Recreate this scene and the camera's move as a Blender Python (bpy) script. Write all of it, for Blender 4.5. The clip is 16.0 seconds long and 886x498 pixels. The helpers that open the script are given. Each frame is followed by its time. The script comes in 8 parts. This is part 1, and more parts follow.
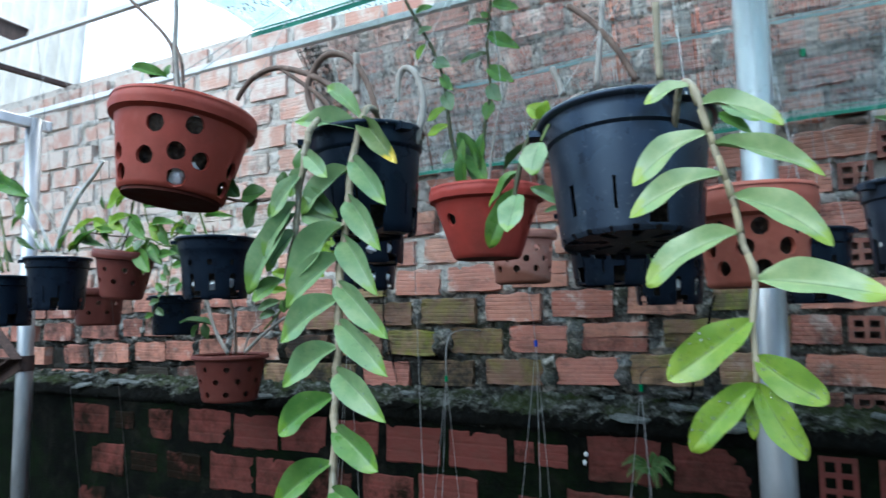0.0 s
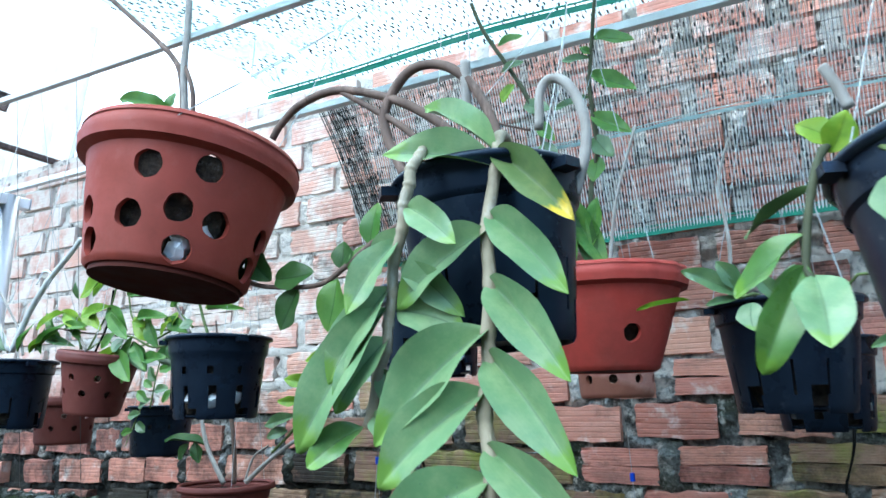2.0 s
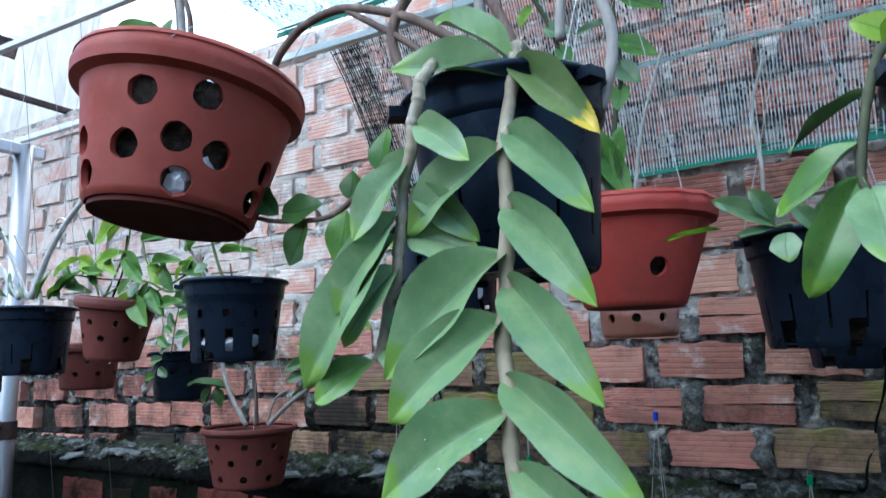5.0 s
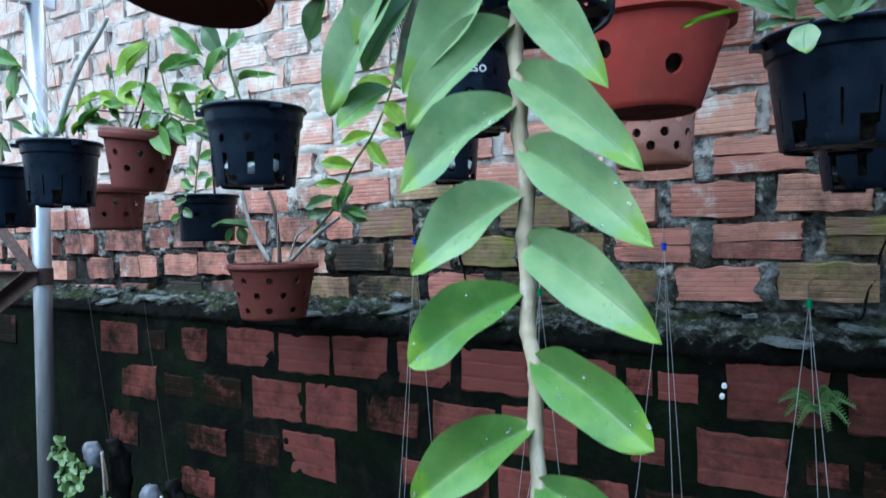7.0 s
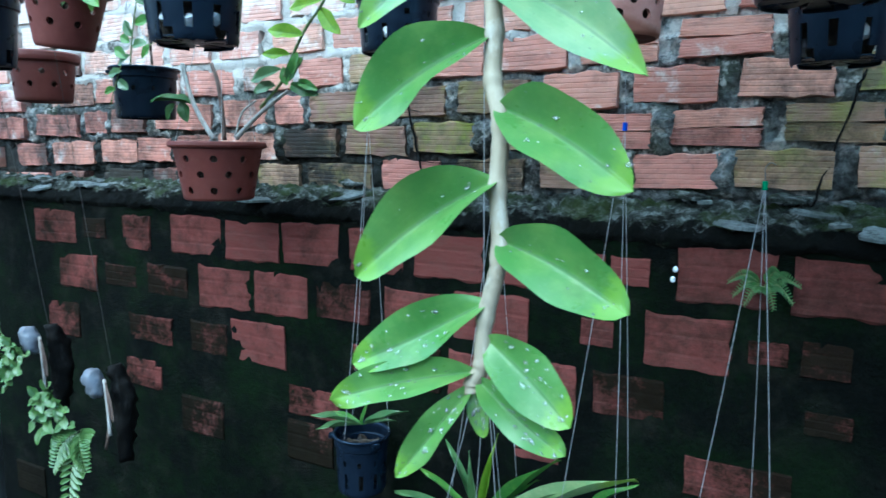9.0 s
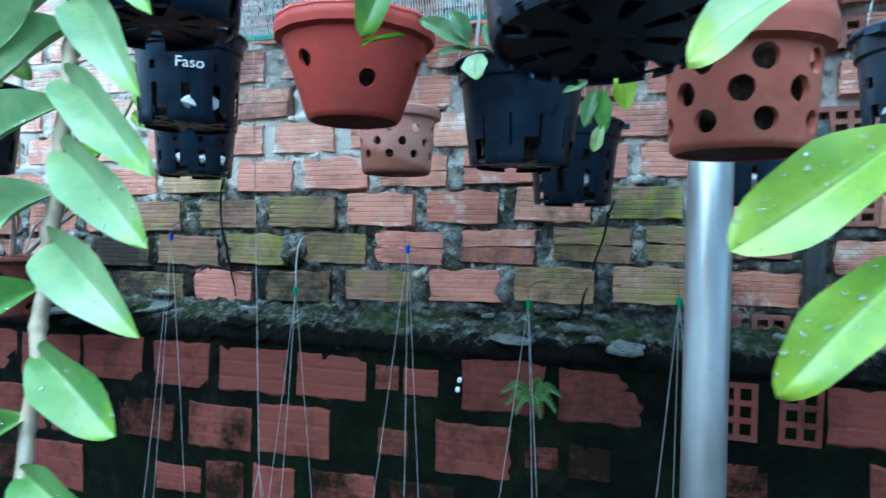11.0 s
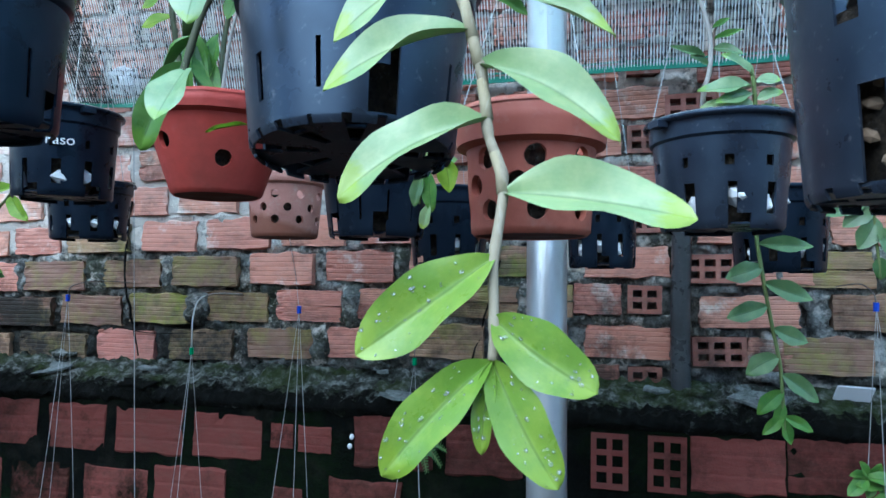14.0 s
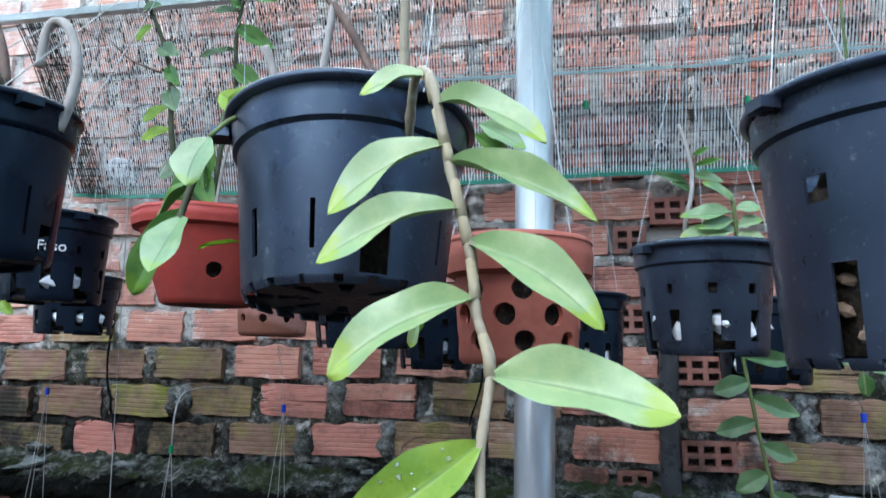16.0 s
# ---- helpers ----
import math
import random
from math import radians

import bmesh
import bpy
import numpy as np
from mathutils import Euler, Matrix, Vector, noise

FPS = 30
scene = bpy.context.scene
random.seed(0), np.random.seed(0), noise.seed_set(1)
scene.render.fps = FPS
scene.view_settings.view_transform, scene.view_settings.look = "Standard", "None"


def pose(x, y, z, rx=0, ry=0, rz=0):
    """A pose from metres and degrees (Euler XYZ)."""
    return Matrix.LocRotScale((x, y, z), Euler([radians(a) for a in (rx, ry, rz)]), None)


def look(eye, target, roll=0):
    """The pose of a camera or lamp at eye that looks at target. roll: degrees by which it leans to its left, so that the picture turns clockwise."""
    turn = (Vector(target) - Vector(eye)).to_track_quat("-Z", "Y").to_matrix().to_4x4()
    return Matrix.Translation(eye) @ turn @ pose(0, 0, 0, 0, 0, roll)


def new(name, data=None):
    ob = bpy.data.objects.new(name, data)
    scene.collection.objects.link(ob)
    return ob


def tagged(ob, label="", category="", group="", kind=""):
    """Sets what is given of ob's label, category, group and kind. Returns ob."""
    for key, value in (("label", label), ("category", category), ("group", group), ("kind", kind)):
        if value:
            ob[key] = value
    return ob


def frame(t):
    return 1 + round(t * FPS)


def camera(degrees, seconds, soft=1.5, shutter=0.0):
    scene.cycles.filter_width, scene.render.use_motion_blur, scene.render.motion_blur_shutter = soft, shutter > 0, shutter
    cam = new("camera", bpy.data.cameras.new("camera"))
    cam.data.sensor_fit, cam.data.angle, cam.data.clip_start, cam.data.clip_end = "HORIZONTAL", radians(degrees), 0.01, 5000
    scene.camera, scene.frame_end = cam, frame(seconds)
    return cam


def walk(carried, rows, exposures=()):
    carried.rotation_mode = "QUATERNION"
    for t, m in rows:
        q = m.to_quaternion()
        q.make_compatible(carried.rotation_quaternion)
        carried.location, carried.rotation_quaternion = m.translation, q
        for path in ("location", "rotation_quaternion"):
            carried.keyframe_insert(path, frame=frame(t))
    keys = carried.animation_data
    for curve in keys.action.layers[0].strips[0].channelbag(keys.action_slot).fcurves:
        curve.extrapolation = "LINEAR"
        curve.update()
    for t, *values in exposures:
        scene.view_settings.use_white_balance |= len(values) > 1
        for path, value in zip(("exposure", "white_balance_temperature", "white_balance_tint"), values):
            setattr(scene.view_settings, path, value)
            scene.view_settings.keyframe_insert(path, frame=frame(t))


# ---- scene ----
cam = camera(66.7, 16.0, shutter=0.5)
PATH = [
    (0, (0.25, -0.062, 1.612), (-0.711, 1.682, 1.795), -1.0),
    (0.5, (0.221, -0.01, 1.612), (-0.848, 1.665, 1.842), 0.6),
    (1, (0.127, 0.072, 1.614), (-0.902, 1.765, 1.892), 1.6),
    (1.5, (0.015, 0.135, 1.643), (-0.95, 1.845, 2.027), -0.2),
    (2, (-0.057, 0.181, 1.67), (-0.971, 1.903, 2.119), -0.9),
    (2.5, (-0.079, 0.211, 1.676), (-1.005, 1.922, 2.14), -1.5),
    (3, (-0.079, 0.22, 1.679), (-0.982, 1.948, 2.126), -1.3),
    (3.2, (-0.08, 0.223, 1.681), (-1.011, 1.936, 2.127), -1.6),
    (5.3, (-0.072, 0.214, 1.648), (-1.058, 1.935, 1.908), -1.6),
    (5.5, (-0.071, 0.204, 1.632), (-1.054, 1.931, 1.859), -1.3),
    (6, (-0.053, 0.194, 1.605), (-1.085, 1.902, 1.741), -1.2),
    (6.5, (-0.059, 0.196, 1.578), (-1.112, 1.895, 1.621), -1.3),
    (7, (-0.064, 0.201, 1.551), (-1.104, 1.91, 1.516), -0.9),
    (7.5, (-0.069, 0.207, 1.526), (-1.098, 1.918, 1.421), -0.6),
    (8, (-0.079, 0.216, 1.502), (-1.06, 1.948, 1.313), 0.1),
    (8.5, (-0.088, 0.227, 1.478), (-1.058, 1.956, 1.215), 0.4),
    (9, (-0.084, 0.236, 1.468), (-0.997, 1.993, 1.189), 0.7),
    (9.5, (-0.05, 0.242, 1.492), (-0.867, 2.054, 1.27), 1.0),
    (10, (0.001, 0.242, 1.526), (-0.727, 2.099, 1.385), 1.4),
    (12.5, (0.217, 0.24, 1.564), (-0.23, 2.189, 1.579), 0.6),
    (13, (0.234, 0.235, 1.57), (-0.187, 2.19, 1.6), 1.0),
    (13.5, (0.243, 0.228, 1.578), (-0.207, 2.176, 1.647), 0.4),
    (14, (0.256, 0.217, 1.587), (-0.203, 2.161, 1.686), 0.5),
    (14.5, (0.266, 0.213, 1.598), (-0.188, 2.157, 1.713), 1.1),
    (15, (0.266, 0.209, 1.614), (-0.214, 2.142, 1.791), 1.0),
    (15.5, (0.258, 0.21, 1.63), (-0.177, 2.147, 1.877), 1.4),
    (16, (0.258, 0.204, 1.644), (-0.166, 2.133, 1.956), 1.2),
]
EXPOSURES = [(0.0, 1.48, 5650, 0), (0.5, 1.53, 5450, 0), (1.0, 1.54, 5350, -2), (1.5, 1.8, 5450, -2), (2.0, 1.95, 5400, -2), (2.5, 1.42, 5280, -5), (3.2, 1.24, 5300, -6), (5.3, 1.55, 5400, 6), (6.5, 1.72, 5300, 4), (7.5, 1.92, 5150, -5), (8.7, 2.16, 4850, -9), (9.8, 2.31, 4850, -10), (12.5, 2.02, 4770, -9), (13.5, 1.95, 5000, -4), (14.5, 1.78, 5250, 3), (15.0, 1.74, 5350, 2), (15.3, 1.80, 5780, 8)]
walk(cam, [(t, look(eye, target, roll)) for t, eye, target, roll in PATH], EXPOSURES)

# ---- light ----
world = bpy.data.worlds.new("overcast_sky")
scene.world = world
world.use_nodes = True
wn = world.node_tree.nodes
sky = wn.new("ShaderNodeTexSky")
sky.sky_type, sky.sun_disc = "NISHITA", False
sky.sun_elevation, sky.sun_rotation = radians(58), radians(-30)
sky.air_density, sky.dust_density, sky.ozone_density = 1.2, 5.0, 1.5
world.node_tree.links.new(sky.outputs[0], wn["Background"].inputs["Color"])
wn["Background"].inputs["Strength"].default_value = 0.15
sun = new("sun", bpy.data.lights.new("sun", "SUN"))
sun.data.energy, sun.data.angle, sun.data.color = 1.4, radians(60), (1.0, 0.97, 0.93)
sun.matrix_world = look((-2.0, -3.0, 6.0), (-0.6, 1.2, 1.4))


# ---- materials ----
def mat(name, base=(0.5, 0.5, 0.5), rough=0.6, metal=0.0):
    m = bpy.data.materials.new(name)
    m.use_nodes = True
    b = m.node_tree.nodes["Principled BSDF"]
    b.inputs["Base Color"].default_value = (*base, 1)
    b.inputs["Roughness"].default_value = rough
    b.inputs["Metallic"].default_value = metal
    return m


class Nodes:
    """A short hand for building node materials."""

    def __init__(self, m):
        self.t = m.node_tree
        self.bsdf = self.t.nodes["Principled BSDF"]
        self.geo = self.t.nodes.new("ShaderNodeNewGeometry")
        self.tc = self.t.nodes.new("ShaderNodeTexCoord")
        self.info = self.t.nodes.new("ShaderNodeObjectInfo")

    def link(self, a, b):
        self.t.links.new(a, b)

    def noise(self, vec, scale, detail=4.0, rough=0.6, stretch=None):
        if stretch:
            mp = self.t.nodes.new("ShaderNodeMapping")
            mp.inputs["Scale"].default_value = stretch
            self.link(vec, mp.inputs["Vector"])
            vec = mp.outputs[0]
        n = self.t.nodes.new("ShaderNodeTexNoise")
        n.inputs["Scale"].default_value, n.inputs["Detail"].default_value, n.inputs["Roughness"].default_value = scale, detail, rough
        self.link(vec, n.inputs["Vector"])
        return n.outputs["Fac"]

    def voronoi(self, vec, scale):
        n = self.t.nodes.new("ShaderNodeTexVoronoi")
        n.inputs["Scale"].default_value = scale
        self.link(vec, n.inputs["Vector"])
        return n.outputs["Distance"]

    def ramp(self, fac, stops):
        n = self.t.nodes.new("ShaderNodeValToRGB")
        while len(n.color_ramp.elements) < len(stops):
            n.color_ramp.elements.new(0.5)
        for e, (p, c) in zip(n.color_ramp.elements, stops):
            e.position = p
            e.color = (*c, 1) if isinstance(c, tuple) else (c, c, c, 1)
        self.link(fac, n.inputs["Fac"])
        return n.outputs["Color"]

    def mix(self, fac, a, b, mode="MIX"):
        n = self.t.nodes.new("ShaderNodeMix")
        n.data_type, n.blend_type = "RGBA", mode
        for v, s in ((fac, n.inputs[0]), (a, n.inputs[6]), (b, n.inputs[7])):
            if isinstance(v, (int, float)):
                s.default_value = v
            elif isinstance(v, tuple):
                s.default_value = (*v, 1)
            else:
                self.link(v, s)
        return n.outputs[2]

    def math(self, op, a, b=0.0):
        n = self.t.nodes.new("ShaderNodeMath")
        n.operation = op
        for v, s in ((a, n.inputs[0]), (b, n.inputs[1])):
            if isinstance(v, (int, float)):
                s.default_value = v
            else:
                self.link(v, s)
        return n.outputs[0]

    def axis(self, vec, i):
        n = self.t.nodes.new("ShaderNodeSeparateXYZ")
        self.link(vec, n.inputs[0])
        return n.outputs[i]

    def color(self, c):
        self.link(c, self.bsdf.inputs["Base Color"])

    def rough(self, c):
        self.link(c, self.bsdf.inputs["Roughness"])

    def bump(self, h, strength=0.4, dist=0.004):
        n = self.t.nodes.new("ShaderNodeBump")
        n.inputs["Strength"].default_value, n.inputs["Distance"].default_value = strength, dist
        self.link(h, n.inputs["Height"])
        self.link(n.outputs[0], self.bsdf.inputs["Normal"])


def brick_material(name, tones, algae, lime, rand, spread=0.0, blacker=0.0, pale=0.55, moss=0.0, rise=0.0, rise_from=1.64, grain=0.30, moss_from=0.44):
    m = mat(name, rough=0.85)
    k = Nodes(m)
    pos = k.geo.outputs["Position"]
    r = k.info.outputs["Random"] if rand == "object" else k.geo.outputs["Random Per Island"]
    c = k.ramp(r, tones)
    big = k.noise(pos, 9.0, 6, 0.7)
    c = k.mix(k.ramp(big, [(0.45, 0.0), (0.75, 0.6)]), c, k.mix(0.6, c, (0.10, 0.045, 0.035)))
    blot = k.noise(pos, 19.0, 8, 0.72, stretch=(0.6, 1, 1.3))
    c = k.mix(k.ramp(blot, [(0.50, 0.0), (0.62, 0.55)]), c, k.mix(0.75, c, (0.10, 0.045, 0.035)))
    streak = k.noise(pos, 26.0, 5, 0.6, stretch=(0.35, 1, 1.6))
    c = k.mix(k.ramp(streak, [(0.42, 0.0), (0.70, pale)]), c, k.mix(0.45, c, (0.64, 0.37, 0.28)))
    fine = k.noise(pos, 160.0, 3, stretch=(0.2, 1, 1))
    c = k.mix(k.ramp(fine, [(0.35, 0.0), (0.75, grain)]), c, k.mix(0.5, c, (0.55, 0.42, 0.36)))
    # lime bloom and mortar smears, thicker on the old whitewashed end and up high; this paling also carries brighter
    # light there
    end = k.math("MULTIPLY", k.math("MAXIMUM", k.math("SUBTRACT", -0.55, k.axis(pos, 0)), 0.0), 0.12)
    high = k.math("MULTIPLY", k.math("MAXIMUM", k.math("SUBTRACT", k.axis(pos, 2), 1.76), 0.0), 0.10)
    up = k.math("MINIMUM", k.math("MAXIMUM", k.math("SUBTRACT", k.axis(pos, 2), 1.66), 0.0), 1.0)
    bias = k.math("MINIMUM", k.math("MAXIMUM", k.math("MULTIPLY", end, k.math("MINIMUM", k.math("MULTIPLY", up, 4.0), 1.0)), high), 0.15)
    wash = k.math("MINIMUM", k.math("MULTIPLY", k.math("MULTIPLY", end, k.math("MINIMUM", k.math("MULTIPLY", up, 4.0), 1.0)), 3.4), 0.42)
    c = k.mix(wash, c, (0.80, 0.60, 0.50))
    lim = k.ramp(k.math("ADD", k.noise(pos, 10.0, 6, 0.66), bias), lime)
    c = k.mix(lim, c, k.mix(k.noise(pos, 50.0), (0.62, 0.53, 0.45), (0.86, 0.80, 0.73)))
    if moss:
        c = k.mix(k.ramp(k.noise(pos, 11.0, 6, 0.65), [(moss_from, 0.0), (moss_from + 0.16, moss)]), c, k.mix(k.ramp(k.noise(pos, 17.0, 4), [(0.4, 0.0), (0.6, 1.0)]), (0.13, 0.115, 0.05), (0.27, 0.30, 0.03)))
    # algae film in patches, some bricks more than others
    own = k.math("MULTIPLY", k.math("SUBTRACT", r, 0.5), spread)
    # the film thickens towards the left end below 1.80, and below rise_from
    west = k.math("MINIMUM", k.math("MULTIPLY", k.math("MAXIMUM", k.math("SUBTRACT", -0.9, k.axis(pos, 0)), 0.0), blacker), 0.12)
    west = k.math("MULTIPLY", west, k.math("MINIMUM", k.math("MAXIMUM", k.math("MULTIPLY", k.math("SUBTRACT", 1.80, k.axis(pos, 2)), 5.0), 0.0), 1.0))
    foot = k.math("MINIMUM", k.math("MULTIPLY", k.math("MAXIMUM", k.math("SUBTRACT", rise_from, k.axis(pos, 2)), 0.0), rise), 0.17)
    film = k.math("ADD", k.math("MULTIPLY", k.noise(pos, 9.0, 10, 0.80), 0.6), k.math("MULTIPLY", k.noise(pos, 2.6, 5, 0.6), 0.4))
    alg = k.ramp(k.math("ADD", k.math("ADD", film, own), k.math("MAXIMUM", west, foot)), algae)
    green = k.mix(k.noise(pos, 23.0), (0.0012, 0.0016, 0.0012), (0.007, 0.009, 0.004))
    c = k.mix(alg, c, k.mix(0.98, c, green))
    k.color(c)
    k.rough(k.ramp(k.noise(pos, 30.0), [(0.3, 0.6), (0.7, 0.95)]))
    k.bump(k.noise(pos, 190.0, 5, 0.7), 0.5, 0.003)
    return m


TONES = [(0.0, (0.45, 0.155, 0.105)), (0.2, (0.58, 0.255, 0.175)), (0.4, (0.50, 0.185, 0.135)), (0.6, (0.61, 0.30, 0.20)), (0.8, (0.53, 0.205, 0.145)), (1.0, (0.40, 0.135, 0.10))]
RED_UP = [(0.0, (0.50, 0.185, 0.14)), (1.0, (0.56, 0.225, 0.165))]
BROWN = [(0.0, (0.20, 0.105, 0.072)), (1.0, (0.23, 0.132, 0.074))]
OLIVE = [(0.0, (0.38, 0.22, 0.14)), (0.35, (0.34, 0.24, 0.12)), (0.7, (0.42, 0.20, 0.14)), (1.0, (0.36, 0.25, 0.12))]
# reds of the lower bricks, darkened to include shade at the wall foot
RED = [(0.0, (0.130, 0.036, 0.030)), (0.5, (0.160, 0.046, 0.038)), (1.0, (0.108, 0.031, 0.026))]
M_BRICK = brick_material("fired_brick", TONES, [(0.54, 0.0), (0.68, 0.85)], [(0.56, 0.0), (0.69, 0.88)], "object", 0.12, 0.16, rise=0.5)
M_BRICK_CLEAN = brick_material("clean_red_brick", RED_UP, [(0.56, 0.0), (0.70, 0.8)], [(0.60, 0.0), (0.74, 0.6)], "object", 0.05, 0.0, 0.35)
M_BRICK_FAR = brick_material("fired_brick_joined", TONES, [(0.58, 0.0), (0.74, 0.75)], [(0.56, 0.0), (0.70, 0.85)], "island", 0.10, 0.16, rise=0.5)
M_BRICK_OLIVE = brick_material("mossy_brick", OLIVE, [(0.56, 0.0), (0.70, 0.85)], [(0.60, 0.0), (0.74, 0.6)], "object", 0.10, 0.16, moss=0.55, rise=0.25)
M_BRICK_BROWN = brick_material("dull_brown_brick", BROWN, [(0.48, 0.0), (0.64, 0.9)], [(0.64, 0.0), (0.78, 0.5)], "object", 0.10, 0.0, 0.3, moss=0.4)
M_BRICK_MOSS = brick_material("green_mossy_brick", OLIVE, [(0.56, 0.0), (0.70, 0.7)], [(0.66, 0.0), (0.8, 0.5)], "object", 0.08, 0.0, moss=0.9, moss_from=0.38)
M_BRICK_DIM = brick_material("grimy_upper_brick", OLIVE, [(0.31, 0.0), (0.50, 0.97)], [(0.66, 0.0), (0.8, 0.5)], "object", 0.10, 0.0, moss=0.5)
M_BRICK_RED = brick_material("dull_red_brick", [(0.0, (0.26, 0.085, 0.06)), (1.0, (0.32, 0.12, 0.085))], [(0.48, 0.0), (0.64, 0.85)], [(0.62, 0.0), (0.76, 0.5)], "object", 0.10, 0.0, 0.2)
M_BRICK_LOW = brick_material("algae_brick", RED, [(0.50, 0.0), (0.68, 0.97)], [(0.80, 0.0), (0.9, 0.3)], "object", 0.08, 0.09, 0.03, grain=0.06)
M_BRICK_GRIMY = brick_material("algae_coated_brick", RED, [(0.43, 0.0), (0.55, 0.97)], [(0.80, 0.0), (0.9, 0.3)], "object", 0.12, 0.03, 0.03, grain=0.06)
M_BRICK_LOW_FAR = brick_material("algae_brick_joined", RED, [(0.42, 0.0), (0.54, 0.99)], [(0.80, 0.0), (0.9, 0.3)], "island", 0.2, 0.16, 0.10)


def mortar_material(name, stops, patches, scale=18.0, wash=False, moss_a=(0.02, 0.024, 0.016), moss_b=(0.05, 0.07, 0.02)):
    m = mat(name, rough=0.95)
    k = Nodes(m)
    pos = k.geo.outputs["Position"]
    c = k.ramp(k.noise(pos, scale, 7, 0.65), stops)
    moss = k.ramp(k.noise(pos, 5.0, 6, 0.65), patches)
    c = k.mix(moss, c, k.mix(k.noise(pos, 40.0), moss_a, moss_b))
    grit = k.noise(pos, 110.0, 6, 0.75)
    c = k.mix(k.ramp(grit, [(0.38, 0.75), (0.50, 0.0)]), c, k.mix(0.8, c, (0.008, 0.009, 0.008)))
    c = k.mix(k.ramp(grit, [(0.56, 0.0), (0.68, 0.5)]), c, k.mix(0.5, c, (0.5, 0.5, 0.48)) if scale > 15 else c)
    if wash:
        # old whitewash left on the upper courses
        top = k.math("MINIMUM", k.math("MAXIMUM", k.math("MULTIPLY", k.math("SUBTRACT", k.axis(pos, 2), 1.64), 3.6), 0.0), 0.5)
        west = k.math("MINIMUM", k.math("MAXIMUM", k.math("MULTIPLY", k.math("SUBTRACT", -0.45, k.axis(pos, 0)), 0.5), 0.0), 0.36)
        fac = k.ramp(k.math("ADD", k.math("MULTIPLY", top, k.math("ADD", k.math("MULTIPLY", west, 1.9), 0.32)), k.noise(pos, 20.0, 7, 0.7)), [(0.52, 0.0), (0.64, 0.92)])
        c = k.mix(fac, c, (0.80, 0.75, 0.68))
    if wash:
        # near-black blotches, denser below 1.56 and towards the left end
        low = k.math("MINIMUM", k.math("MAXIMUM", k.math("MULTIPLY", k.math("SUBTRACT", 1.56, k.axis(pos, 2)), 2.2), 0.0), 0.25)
        blacker = k.math("MULTIPLY", low, k.math("MINIMUM", k.math("MAXIMUM", k.math("MULTIPLY", k.math("SUBTRACT", -0.55, k.axis(pos, 0)), 4.0), 0.15), 1.0))
        c = k.mix(k.ramp(k.math("ADD", k.noise(pos, 14.0, 8, 0.75), blacker), [(0.54, 0.0), (0.66, 0.9)]), c, (0.006, 0.007, 0.005))
    k.color(c)
    k.bump(k.noise(pos, 70.0, 8, 0.75), 1.0, 0.016)
    return m


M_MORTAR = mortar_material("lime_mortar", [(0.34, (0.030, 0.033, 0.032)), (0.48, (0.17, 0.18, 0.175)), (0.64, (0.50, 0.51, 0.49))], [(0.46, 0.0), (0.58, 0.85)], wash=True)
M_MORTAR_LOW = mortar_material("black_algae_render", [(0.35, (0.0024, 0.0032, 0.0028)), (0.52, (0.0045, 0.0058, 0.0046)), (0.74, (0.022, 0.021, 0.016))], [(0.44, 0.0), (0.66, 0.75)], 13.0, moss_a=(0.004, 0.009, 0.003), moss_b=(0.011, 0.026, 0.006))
def ledge_material():
    """Cement with lichen and flaked paint at its back, near-black along its front edge."""
    m = mat("weathered_ledge", rough=0.95)
    k = Nodes(m)
    pos = k.geo.outputs["Position"]
    c = k.ramp(k.noise(pos, 34.0, 8, 0.72), [(0.38, (0.010, 0.012, 0.009)), (0.51, (0.07, 0.078, 0.066)), (0.66, (0.36, 0.38, 0.36))])
    c = k.mix(k.ramp(k.noise(pos, 9.0, 6, 0.7), [(0.46, 0.0), (0.60, 0.7)]), c, k.mix(k.noise(pos, 60.0), (0.02, 0.035, 0.008), (0.07, 0.10, 0.025)))
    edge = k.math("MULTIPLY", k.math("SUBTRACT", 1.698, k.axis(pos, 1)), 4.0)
    edge_dark = k.ramp(k.math("ADD", k.noise(pos, 16.0, 8, 0.75), edge), [(0.50, 0.0), (0.60, 0.97)])
    c = k.mix(edge_dark, c, (0.003, 0.0035, 0.003))
    k.color(c)
    k.bump(k.noise(pos, 60.0, 9, 0.8), 1.0, 0.02)
    m.node_tree.nodes["Principled BSDF"].inputs["Specular IOR Level"].default_value = 0.1
    return m


M_LEDGE = ledge_material()
M_FLAKE = mortar_material("slaty_flake", [(0.3, (0.10, 0.12, 0.115)), (0.7, (0.32, 0.36, 0.35))], [(0.56, 0.0), (0.70, 0.7)], 30.0)
M_SOIL = mortar_material("damp_soil", [(0.3, (0.006, 0.005, 0.004)), (0.7, (0.022, 0.018, 0.013))], [(0.45, 0.0), (0.65, 0.4)], 9.0)
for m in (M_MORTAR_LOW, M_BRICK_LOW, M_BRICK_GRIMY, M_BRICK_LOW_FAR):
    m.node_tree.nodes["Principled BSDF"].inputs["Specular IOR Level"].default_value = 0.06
M_RENDER = mortar_material("grey_render", [(0.3, (0.09, 0.087, 0.08)), (0.7, (0.16, 0.15, 0.14))], [(0.6, 0.0), (0.8, 0.4)], 3.0)


